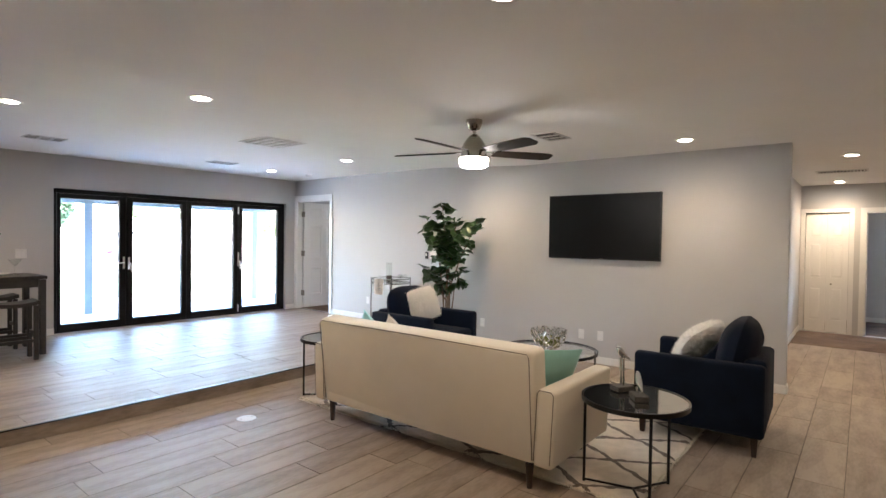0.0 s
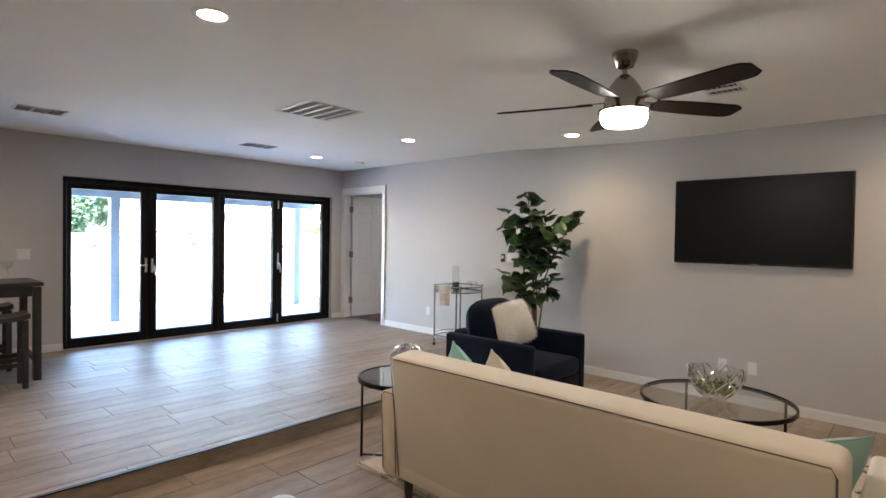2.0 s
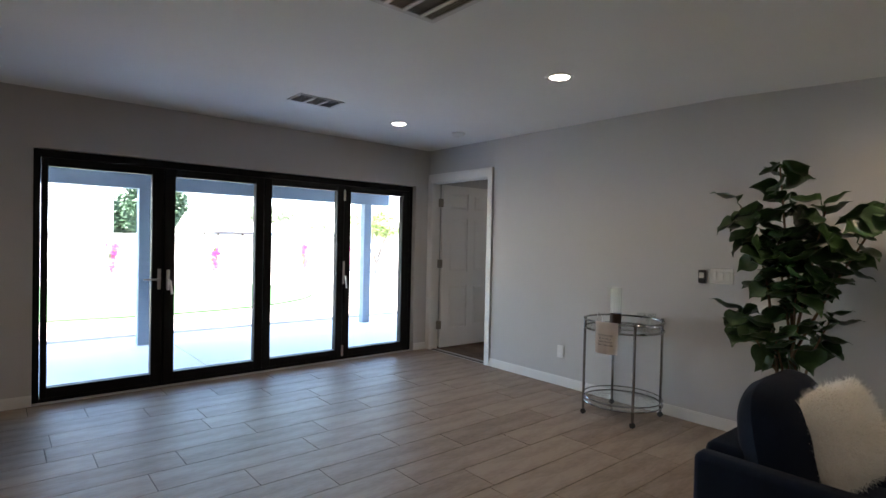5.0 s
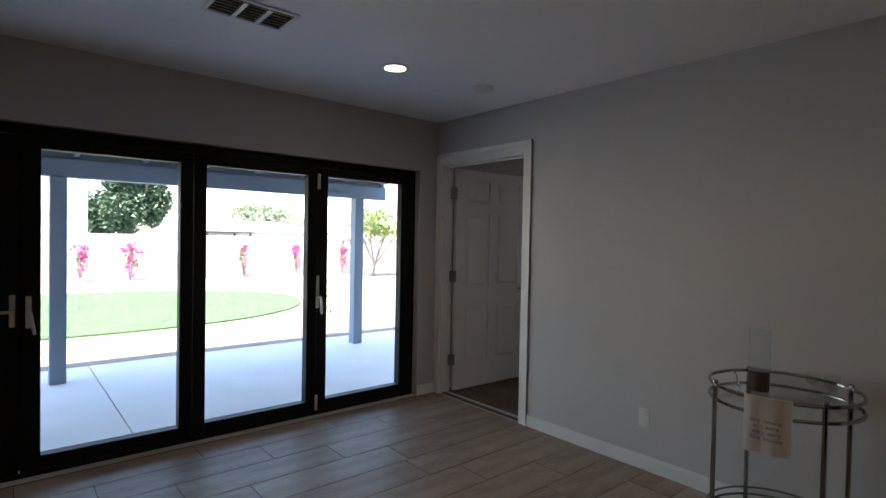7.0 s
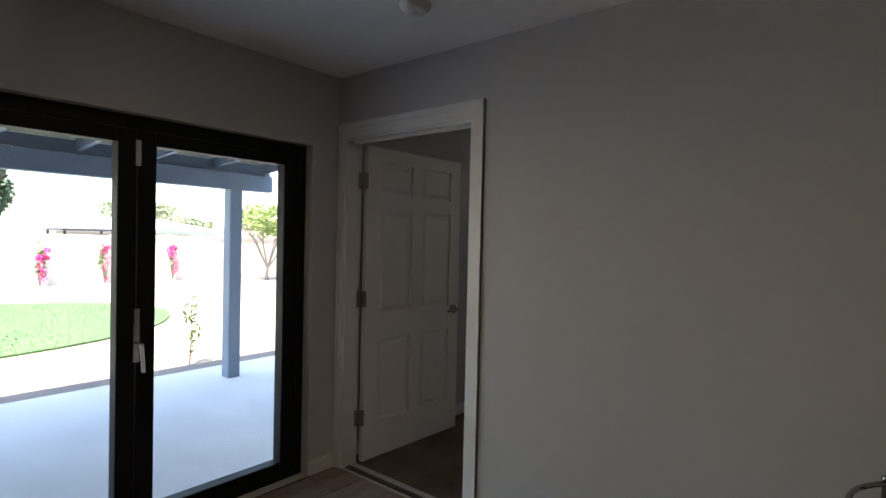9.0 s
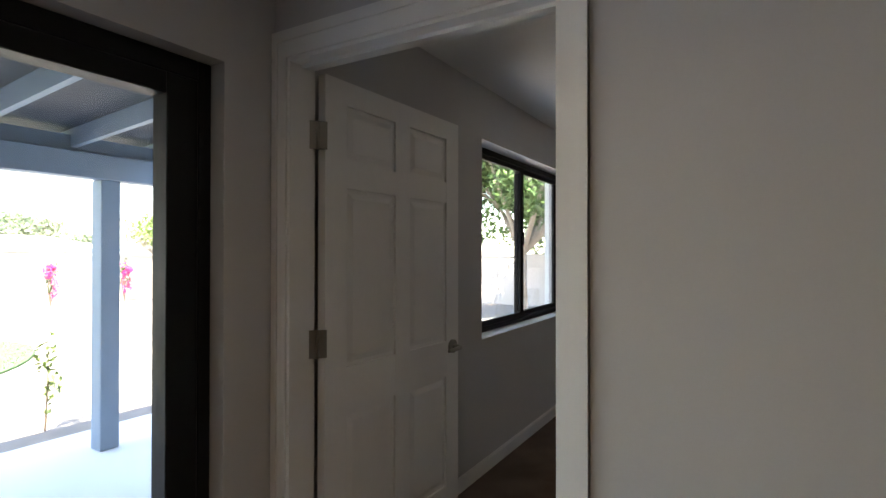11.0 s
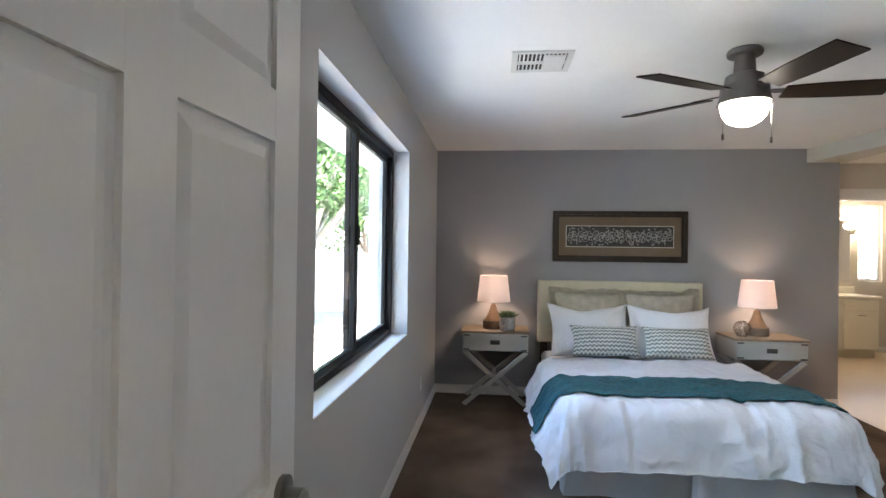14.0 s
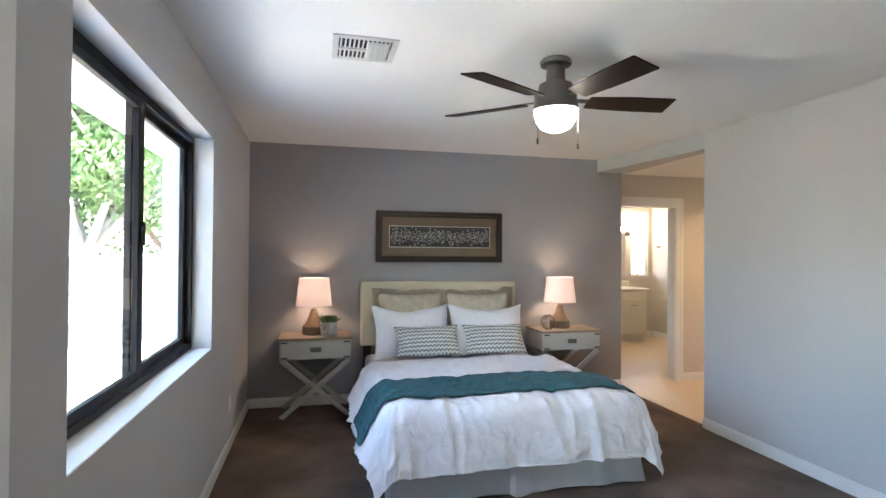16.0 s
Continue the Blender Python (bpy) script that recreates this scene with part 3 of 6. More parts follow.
jamb("door_jamb", "x", 4.697, 4.822, -9.2995, -8.4905, L, 1.8795)
# plaster return round the glazed opening and the bedroom window sill
setting("window_sill", boxes((1.668, 3.52, 0.026, 0.138, 0.8305, 0.837), bevel=0.003), TRIM, "white window sill", "window sill")


# ---- doors ----
def panel_door(w, h, t, cols, rows, handed=1):
    """Slab along +x from the hinge, thickness along y; rows are (bottom, top) of the sunk panels."""
    bm = bmesh.new()
    stile = 0.11 if cols == 2 else 0.06
    mid = 0.10
    pw = (w - 2 * stile - (cols - 1) * mid) / cols
    xs = [(stile + i * (pw + mid), stile + i * (pw + mid) + pw) for i in range(cols)]
    box(bm, 0.001, w - 0.001, -t / 2 + 0.011, t / 2 - 0.011, 0.001, h - 0.001)
    box(bm, 0, xs[0][0], -t / 2, t / 2, 0, h)
    box(bm, xs[-1][1], w, -t / 2, t / 2, 0, h)
    for i in range(cols - 1):
        box(bm, xs[i][1], xs[i + 1][0], -t / 2 + 0.0002, t / 2 - 0.0002, 0, h)
    edges = [0] + [z for r in rows for z in r] + [h]
    for a, b in zip(edges[::2], edges[1::2]):
        for x0, x1 in xs:
            box(bm, x0, x1, -t / 2 + 0.0004, t / 2 - 0.0004, a, b)
    raised = []
    for x0, x1 in xs:
        for a, b in rows:
            p = bmesh.new()
            for side in (-1, 1):
                face, base = side * (t / 2 - 0.003), side * (t / 2 - 0.012)
                o = [(x0 + 0.012, a + 0.012), (x1 - 0.012, a + 0.012), (x1 - 0.012, b - 0.012), (x0 + 0.012, b - 0.012)]
                q = [(x0 + 0.038, a + 0.038), (x1 - 0.038, a + 0.038), (x1 - 0.038, b - 0.038), (x0 + 0.038, b - 0.038)]
                vo, vq = [p.verts.new((x, base, z)) for x, z in o], [p.verts.new((x, face, z)) for x, z in q]
                ring_faces(p, vo, vq)
                p.faces.new(vq)
            raised.append(p)
    return bm, raised


def lever(parent, side, x, z, y):
    s = side
    bm = bmesh.new()
    tube(bm, [(x, y, z), (x, y + s * 0.012, z)], 0.033, 20)
    part("rose", bm, DARKSTEEL, parent)
    bm = bmesh.new()
    tube(bm, [(x, y + s * 0.012, z), (x, y + s * 0.05, z), (x - 0.02, y + s * 0.058, z), (x - 0.11, y + s * 0.055, z - 0.004)], [0.012, 0.011, 0.011, 0.008], 12)
    part("door_handle", bm, DARKSTEEL, parent, "dark satin nickel lever handle")


ROWS = ((0.23, 0.76), (0.93, 1.60), (1.70, 1.91))
door = tagged(thing("door_1", "white six-panel door standing open into the bedroom", "door", pose(0.122, -0.096, 0.012, 0, 0, -2.2)), kind="structure")
slab, raised = panel_door(0.915, 2.0, 0.035, 2, ROWS)
bmesh.ops.translate(slab, verts=slab.verts[:], vec=(0.008, 0, 0))
part("slab", slab, DOORPAINT, door, smooth=0)
for p in raised:
    bmesh.ops.translate(p, verts=p.verts[:], vec=(0.008, 0, 0))
    part("panel", p, DOORPAINT, door, smooth=0)
for s in (-1, 1):
    lever(door, s, 0.862, 0.90, s * 0.0175)
hinges = []
for z in (0.29, 1.045, 1.79):
    bm = bmesh.new()
    tube(bm, [(0, 0, z - 0.05), (0, 0, z + 0.05)], 0.007, 12)
    box(bm, 0.0, 0.032, -0.0025, 0.0025, z - 0.05, z + 0.05, bevel=0.001)
    box(bm, -0.032, 0.0, -0.0025, 0.0025, z - 0.05, z + 0.05, bevel=0.001)
    h = tagged(thing("hinge", "brushed nickel butt hinge on the door jamb", "hinge", pose(0.112, -0.096, 0, 0, 0, -42)), kind="structure")
    part("leaf_plate", bm, DARKSTEEL, h)
closet = tagged(thing("closet_door", "white six-panel bifold closet door with small knob", "door", pose(4.74, -7.695, L + 0.01, 0, 0, -90)), kind="structure")
for k in range(2):
    slab, raised = panel_door(0.286, 1.965, 0.03, 1, ((0.2, 0.74), (0.9, 1.48), (1.58, 1.84)))
    at = pose(0.003 + k * 0.29, 0, 0)
    part("slab", slab, DOORPAINT, closet, at=at, smooth=0)
    for p in raised:
        part("panel", p, DOORPAINT, closet, at=at, smooth=0)
bm = bmesh.new()
lathe(bm, [(0.0, 0.03), (0.014, 0.026), (0.015, 0.018), (0.006, 0.01), (0.006, 0.0)], 14)
part("knob", bm, DARKSTEEL, closet, "small dark knob", at=pose(0.36, -0.016, 0.80, 90, 0, 0))
bd = tagged(thing("door_2", "white door standing open into a back room", "door", pose(4.83, -8.505, L + 0.01, 0, 0, 8)), kind="structure")
slab, raised = panel_door(0.78, 1.965, 0.035, 2, ((0.2, 0.72), (0.88, 1.5), (1.6, 1.86)))
part("slab", slab, DOORPAINT, bd, smooth=0)
for p in raised:
    part("panel", p, DOORPAINT, bd, smooth=0)


# ---- folding glass doors ----
fold = tagged(thing("window_1", "black aluminium folding glass doors with four closed leaves", "glass door", pose(0, 0, 0)), kind="structure")
fx0, fx1, fz1, fy0, fy1 = -3.828, -0.204, 1.97, 0.062, 0.142
part("frame", boxes((fx0, fx0 + 0.045, fy0, fy1, 0.0, fz1), (fx1 - 0.045, fx1, fy0, fy1, 0.0, fz1), (fx0 + 0.045, fx1 - 0.045, fy0, fy1, fz1 - 0.06, fz1), (fx0 + 0.045, fx1 - 0.045, fy0, fy1, 0.0, 0.03), bevel=0.003), BLACKFRAME, fold)
glass_spans = [(-3.735, -3.014), (-2.83, -2.112), (-1.95, -1.222), (-1.056, -0.356)]
edges = [fx0 + 0.047, -2.922, -2.031, -1.139, fx1 - 0.047]
gz0, gz1 = 0.112, 1.842
for (g0, g1), a, b in zip(glass_spans, edges, edges[1:]):
    a, b = a + 0.003, b - 0.003
    leaf = part("leaf", boxes((a, g0, fy0 - 0.008, fy1 - 0.012, 0.032, fz1 - 0.063), (g1, b, fy0 - 0.008, fy1 - 0.012, 0.032, fz1 - 0.063), (g0, g1, fy0 - 0.008, fy1 - 0.012, 0.032, gz0), (g0, g1, fy0 - 0.008, fy1 - 0.012, gz1, fz1 - 0.063), bevel=0.004), BLACKFRAME, fold)
    p = part("pane", boxes((g0 - 0.004, g1 + 0.004, 0.098, 0.104, gz0 - 0.004, gz1 + 0.004)), GLASS, leaf)
    p.visible_shadow = False


def pull(x, z, lean, long=0.16):
    bm = bmesh.new()
    box(bm, x - 0.014, x + 0.014, fy0 - 0.018, fy0 - 0.0085, z - 0.09, z + 0.09, bevel=0.004)
    part("handle_plate", bm, SATIN, fold, "satin steel handle plate")
    bm = bmesh.new()
    tube(bm, [(x, fy0 - 0.018, z), (x, fy0 - 0.055, z), (x + lean * 0.3, fy0 - 0.06, z), (x + lean, fy0 - 0.058, z - (0.0 if abs(lean) > 0.08 else long))], 0.009, 10)
    part("handle", bm, SATIN, fold, "satin steel lever handle")


# added black strip that stops daylight showing between two leaves
part("meeting_seal", boxes((-2.944, -2.896, fy0 + 0.012, fy0 + 0.026, 0.045, 1.93)), BLACKFRAME, fold)
pull(-2.955, 0.94, -0.13)
pull(-2.885, 0.93, 0.025, 0.12)
pull(-1.139, 0.92, 0.015, 0.13)
for z in (0.10, 1.02, 1.80):
    part("hinge", boxes((-1.151, -1.127, fy0 - 0.02, fy0 - 0.0085, z - 0.06, z + 0.06), bevel=0.004), SATIN, fold, "steel folding-door hinge")

# ---- bedroom window ----
win = tagged(thing("window_2", "black sliding window with two panes set in a white reveal", "window", pose(0, 0, 0)), kind="structure")
wx0, wx1, wz0, wz1, wy = 1.67, 3.518, 0.838, 2.08, 0.138
part("window_frame", boxes((wx0, wx0 + 0.035, wy, wy + 0.07, wz0, wz1), (wx1 - 0.035, wx1, wy, wy + 0.07, wz0, wz1), (wx0 + 0.035, wx1 - 0.035, wy, wy + 0.07, wz1 - 0.04, wz1), (wx0 + 0.035, wx1 - 0.035, wy, wy + 0.07, wz0, wz0 + 0.035), bevel=0.003), BLACKFRAME, win)
for a, b, dy, fl, fr in ((wx0 + 0.037, 2.63, 0.005, 0.034, 0.062), (2.565, wx1 - 0.037, 0.035, 0.062, 0.034)):
    z0, z1 = wz0 + 0.037, wz1 - 0.042
    f = 0.034
    sash = part("sash", boxes((a, a + fl, wy + dy, wy + dy + 0.026, z0, z1), (b - fr, b, wy + dy, wy + dy + 0.026, z0, z1), (a + fl, b - fr, wy + dy, wy + dy + 0.026, z0, z0 + f), (a + fl, b - fr, wy + dy, wy + dy + 0.026, z1 - f, z1), bevel=0.002), BLACKFRAME, win)
    p = part("pane", boxes((a + fl - 0.003, b - fr + 0.003, wy + dy + 0.011, wy + dy + 0.015, z0 + f - 0.003, z1 - f + 0.003)), GLASS, sash)
    p.visible_shadow = False
part("latch", boxes((2.585, 2.605, wy - 0.012, wy + 0.004, 1.43, 1.53), bevel=0.003), BLACKFRAME, win)
# bathroom window
bw = tagged(thing("window_3", "narrow bathroom window with white frame", "window", pose(0, 0, 0)), kind="structure")
part("window_frame", boxes((8.45, 8.5, -6.27, -6.23, 1.05, 2.18), (8.45, 8.5, -5.97, -5.93, 1.05, 2.18), (8.45, 8.5, -6.23, -5.97, 1.05, 1.09), (8.45, 8.5, -6.23, -5.97, 2.14, 2.18), (8.45, 8.5, -6.11, -6.09, 1.09, 2.14)), TRIM, bw)
p = part("pane", boxes((8.47, 8.476, -6.23, -5.97, 1.09, 2.14)), GLASS, bw)
p.visible_shadow = False
# unseen window added so that the back room gets daylight
rw = tagged(thing("window_4", "plain window out of view, added to light the back room", "window", pose(0, 0, 0)), kind="structure")
part("window_frame", boxes((6.84, 6.88, -11.8, -11.75, 0.5, 2.1), (6.84, 6.88, -10.05, -10.0, 0.5, 2.1), (6.84, 6.88, -11.75, -10.05, 0.5, 0.55), (6.84, 6.88, -11.75, -10.05, 2.05, 2.1)), TRIM, rw)
p = part("pane", boxes((6.855, 6.861, -11.75, -10.05, 0.55, 2.05)), GLASS, rw)
p.visible_shadow = False


# ---- ceiling fittings ----
def downlight(x, y, z=C, watts=None, colour=WARM):
    t = thing("recessed_light", "round recessed ceiling light, switched on, white trim", "ceiling light", pose(x, y, z - 0.001), "recessed lights")
    bm = bmesh.new()
    lathe(bm, [(0.062, -0.001), (0.064, -0.006), (0.088, -0.005), (0.092, 0.0), (0.062, 0.0)], 36)
    part("trim", bm, PLASTIC, t)
    bm = bmesh.new()
    lathe(bm, [(0.0, -0.003), (0.0615, -0.003), (0.0615, 0.0), (0.0, 0.0)], 36)
    part("lens", bm, LAMPGLOW, t, "glowing warm lens")
    lamp = new("downlight_beam", bpy.data.lights.new("downlight_beam", "SPOT"))
    lamp.data.energy, lamp.data.color = watts or DOWNLIGHT_WATTS, colour
    lamp.data.spot_size, lamp.data.spot_blend, lamp.data.shadow_soft_size = radians(150), 1.0, 0.055
    lamp.matrix_world = pose(x, y, z - 0.02)
    return t


# the last three are added lights, out of view to the left and behind
for x, y in ((-4.2, -4.7), (-4.95, -3.08), (-1.245, -2.89), (-1.172, -0.99), (-0.70, -7.11), (-0.66, -4.58), (-4.3, -7.33), (1.2, -8.34), (4.2, -8.15), (-5.0, -1.0), (-5.2, -9.8), (-1.5, -9.8)):
    downlight(x, y, ceil_z(y), 2.8 if x > 0 else None)


def register(name, label, x0, x1, y0, y1, z, n, along, flap=0.5, border=0.025, split=0):
    """A ceiling vent: frame, dark sheet painted as the duct's shade, tilted slats."""
    t = thing(name, label, "ceiling vent", pose((x0 + x1) / 2, (y0 + y1) / 2, z))
    w, d = (x1 - x0) / 2, (y1 - y0) / 2
    part("frame", boxes((-w, w, -d, -d + border, -0.008, 0), (-w, w, d - border, d, -0.008, 0), (-w, -w + border, -d + border, d - border, -0.008, 0), (w - border, w, -d + border, d - border, -0.008, 0), bevel=0.002), GRILLE, t)
    part("backing", boxes((-w + 0.01, w - 0.01, -d + 0.01, d - 0.01, -0.002, 0)), DUCT_SHADOW, t, "dark sheet standing for the shade inside the duct")
    iw, idp = w - border, d - border
    first = None
    for k in range(n):
        f = (k + 0.5) / n * 2 - 1
        if along == "x":
            at = pose(0, f * idp, -0.007, 35, 0, 0)
            half = iw
        else:
            at = pose(f * iw, 0, -0.007, 35, 0, 90)
            half = idp
        if first is None:
            pitch = (idp if along == "x" else iw) / n
            first = part("slat", boxes((-half, half, -pitch * flap, pitch * flap, -0.001, 0.001)), GRILLE, t, at=at)
        else:
            repeat(first, at)
    if split:
        for s in range(1, split):
            f = s / split * 2 - 1
            b = (f * iw - 0.01, f * iw + 0.01, -idp, idp, -0.013, -0.002) if along == "x" else (-iw, iw, f * idp - 0.01, f * idp + 0.01, -0.013, -0.002)
            part("bar", boxes(b), GRILLE, t)
    return t


register("return_grille", "large white return air grille in the ceiling", -2.91, -2.39, -3.57, -2.99, C, 40, "x", 0.3, 0.03, 0)
t = bpy.data.objects["return_grille"]
for f in (-0.6, -0.2, 0.2, 0.6):
    part("bar", boxes((f * 0.26 - 0.009, f * 0.26 + 0.009, -0.255, 0.255, -0.016, -0.0085)), TRIM, t)
for x, y in ((-4.27, -1.34), (-2.12, -1.19), (-1.57, -6.14)):
    register("ceiling_register", "white ceiling air register with angled louvres", x - 0.19, x + 0.19, y - 0.12, y + 0.12, ceil_z(y), 6, "x", 0.35, 0.022, 3)
register("ceiling_register", "white bedroom ceiling register, half dark and half louvred", 2.61, 2.91, -0.95, -0.64, C, 12, "x", 0.42, 0.03, 2)
t = bpy.data.objects["ceiling_register.003"]
bm = boxes((-0.115, 0.115, -0.115, -0.012, -0.0155, -0.0115), bevel=0.001)
for k in range(7):
    box(bm, -0.105, 0.105, -0.108 + k * 0.0135, -0.101 + k * 0.0135, -0.019, -0.0155)
part("damper", bm, GRILLE, t, "closed white louvre bank")
register("hall_grille", "white hallway ceiling grille", 2.6, 2.9, -8.5, -7.93, ceil_z(-8), 14, "x", 0.5, 0.03, 0)
t = thing("smoke_detector", "round white smoke detector on the ceiling", "smoke detector", pose(-0.494, -1.068, C))
bm = bmesh.new()
lathe(bm, [(0.0, -0.036), (0.035, -0.036), (0.052, -0.03), (0.066, -0.012), (0.068, 0.0)], 30)
part("body", bm, PLASTIC, t)
bm = bmesh.new()
lathe(bm, [(0.0, -0.039), (0.012, -0.038), (0.012, -0.035)], 12)
part("button", bm, GRILLE, t)


def wall_plate(name, label, m, w=0.072, h=0.115, kind="outlet", dark=False):
    """Plate against a wall, facing -y in its own frame."""
    t = thing(name, label, "wall plate", m)
    part("plate", boxes((-w / 2, w / 2, -0.006, 0, -h / 2, h / 2), bevel=0.003), DARKPLASTIC if dark else PLASTIC, t)
    if kind == "outlet":
        for z in (-0.026, 0.026):
            part("socket", boxes((-0.017, 0.017, -0.009, -0.0055, z - 0.014, z + 0.014), bevel=0.003), TRIM, t)
    else:
        n = max(1, round(w / 0.055))
        for k in range(n):
            x = (k - (n - 1) / 2) * 0.046
            part("rocker", boxes((x - 0.016, x + 0.016, -0.010, -0.0055, -0.033, 0.033), bevel=0.003), TRIM, t)
    return t


EASTWALL = lambda y, z: pose(-0.0005, y, z, 0, 0, -90)
for y, z in ((-4.33, 0.2), (-5.79, 0.22), (-6.03, 0.225), (-2.02, 0.317)):
    wall_plate("outlet", "white duplex wall outlet", EASTWALL(y, z))
wall_plate("light_switch", "white double switch plate", EASTWALL(-3.435, 1.115), w=0.165, kind="switch")
wall_plate("light_switch", "white double switch plate beside the glass doors", pose(-4.18, -0.0005, 1.09), w=0.12, kind="switch")
wall_plate("outlet", "white wall outlet low beside the window", pose(4.2, 0.0295, 0.33))
t = thing("thermostat", "small dark thermostat with lit display", "thermostat", EASTWALL(-3.3, 1.105))
part("body", boxes((-0.026, 0.026, -0.02, 0, -0.05, 0.05), bevel=0.006, seg=2), DARKPLASTIC, t)
part("display", boxes((-0.017, 0.017, -0.0215, -0.0195, -0.01, 0.03)), SILVERLINE, t)

# ---- ceiling fans ----
def ceiling_fan(label, x, y, z_blade, phase, r_tip, rod, metal, bowl, square):
    t = thing("ceiling_fan", label, "ceiling fan", pose(x, y, ceil_z(y)))
    zb = z_blade - ceil_z(y)
    bm = bmesh.new()
    if rod:
        lathe(bm, [(0.0, -0.085), (0.02, -0.085), (0.045, -0.075), (0.066, -0.03), (0.068, 0.0), (0.0, 0.0)], 30)
    else:
        lathe(bm, [(0.0, -0.032), (0.055, -0.032), (0.078, -0.028), (0.082, -0.012), (0.075, 0.0), (0.0, 0.0)], 30)
    part("canopy", bm, metal, t)
    if rod:
        bm = bmesh.new()
        tube(bm, [(0, 0, -0.08), (0, 0, zb + 0.12)], 0.013, 14)
        part("downrod", bm, metal, t)
        prof = [(0.0, 0.15), (0.03, 0.145), (0.045, 0.13), (0.062, 0.11), (0.085, 0.075), (0.10, 0.045), (0.104, 0.0), (0.106, -0.02), (0.11, -0.035), (0.134, -0.04), (0.136, -0.052), (0.0, -0.052)]
    else:
        prof = [(0.0, -zb - 0.03), (0.045, -zb - 0.03), (0.05, 0.10), (0.085, 0.085), (0.092, 0.04), (0.108, 0.035), (0.11, -0.01), (0.118, -0.04), (0.124, -0.052), (0.0, -0.052)]
    bm = bmesh.new()
    lathe(bm, [(r, zb + h) for r, h in prof], 36)
    part("motor", bm, metal, t)
    bm = bmesh.new()
    b0 = zb - 0.0525
    if bowl == "drum":
        lathe(bm, [(0.118, b0), (0.122, b0 - 0.03), (0.112, b0 - 0.058), (0.10, b0 - 0.068), (0.0, b0 - 0.075)], 36)
    else:
        lathe(bm, [(0.108, b0), (0.107, b0 - 0.02), (0.098, b0 - 0.055), (0.075, b0 - 0.085), (0.04, b0 - 0.103), (0.0, b0 - 0.108)], 36)
    part("light_bowl", bm, FANGLOW if rod else BEDGLOW, t, "glowing opal glass bowl")
    bm = bmesh.new()
    n = 16
    w0, w1 = 0.055, 0.072
    for side in (0.0035, -0.0035):
        pts = []
        for k in range(n + 1):
            f = k / n
            rr = 0.17 + (r_tip - 0.17) * f
            w = w0 + (w1 - w0) * math.sin(min(1, f * 1.5) * math.pi / 2)
            if not square and f > 0.9:
                w *= 1 - 0.42 * ((f - 0.9) / 0.1) ** 1.6
            pts.append((rr, w))
        ring = [(a, b) for a, b in pts] + [(a, -b) for a, b in reversed(pts)]
        vs = [bm.verts.new((a, b, side)) for a, b in ring]
        bm.faces.new(vs if side > 0 else vs[::-1])
        if side > 0:
            top = vs
    ring_faces(bm, top, vs)
    arm = bmesh.new()
    box(arm, 0.085, 0.25, -0.018, 0.018, 0.004, 0.010, bevel=0.002)
    first = None
    for k in range(5):
        at = pose(0, 0, zb, 0, 0, phase + 72 * k) @ pose(0, 0, 0, -12, 0, 0)
        if first is None:
            first = part("blade", bm, BLADE, t, "dark walnut blade", at=at)
            iron = part("blade_iron", arm, metal, t, at=at)
        else:
            repeat(first, at)
            repeat(iron, at)
    if not rod:
        for dx, dy, ln in ((-0.03, -0.112, 0.165), (-0.03, 0.112, 0.15)):
            bm = bmesh.new()
            tube(bm, [(dx, dy, b0 + 0.01), (dx, dy, b0 - ln)], 0.0015, 6)
            lathe(bm, [(0, -0.032), (0.006, -0.03), (0.006, -0.004), (0, 0)], 10, (dx, dy, b0 - ln))
            part("pull_chain", bm, STEEL, t)
    return t


ceiling_fan("brushed nickel ceiling fan with dark blades, light on", -2.53, -5.937, 2.072, 37, 0.70, True, STEEL, "drum", False)
ceiling_fan("flush-mounted pewter ceiling fan with dark blades, light on", 2.67, -1.775, 2.20, 47, 0.62, False, BRONZE, "dome", True)

# ---- living room ----
tv = thing("television", "large black flat television mounted on the wall", "television", EASTWALL(-6.034, 1.527))
part("cabinet", boxes((-0.683, 0.683, -0.045, -0.012, -0.388, 0.388), bevel=0.006, seg=2), DARKPLASTIC, tv)
part("screen", boxes((-0.672, 0.672, -0.0475, -0.0455, -0.372, 0.378)), SCREEN, tv, "glossy black screen, switched off")
part("mount", boxes((-0.25, 0.25, -0.012, 0, -0.2, 0.2)), BLACKMETAL, tv)
part("maker_mark", boxes((-0.025, 0.025, -0.0483, -0.0475, -0.383, -0.378)), SILVERLINE, tv)


def round_leg(bm, x, y, z0, z1, r0, r1, lean=(0, 0)):
    return tube(bm, [(x + lean[0], y + lean[1], z0), (x, y, z1)], [r0, r1], 12)


# sofa: back towards the room, seat towards the television
sofa = thing("sofa", "cream upholstered three-seat sofa with dark piping and tapered legs", "sofa", pose(-2.975, -6.055, L, 0, 0, 0))
hw, d0, d1 = 1.06, -0.425, 0.425
bm = bmesh.new()
box(bm, d0 + 0.02, d1 - 0.01, -hw + 0.13, hw - 0.13, 0.16, 0.30, bevel=0.02, seg=2)
part("base", bm, LINEN, sofa)
bm = bmesh.new()
box(bm, -0.09, 0.09, -hw + 0.105, hw - 0.105, 0.0, 0.672, bevel=0.035, seg=4)
for v in bm.verts:
    v.co.x += 0.012 * math.sin(v.co.y * 2.2) * 0.3
part("backrest", bm, LINEN, sofa, at=pose(d0 + 0.115, 0, 0.165, 0, -6, 0))
bm = bmesh.new()
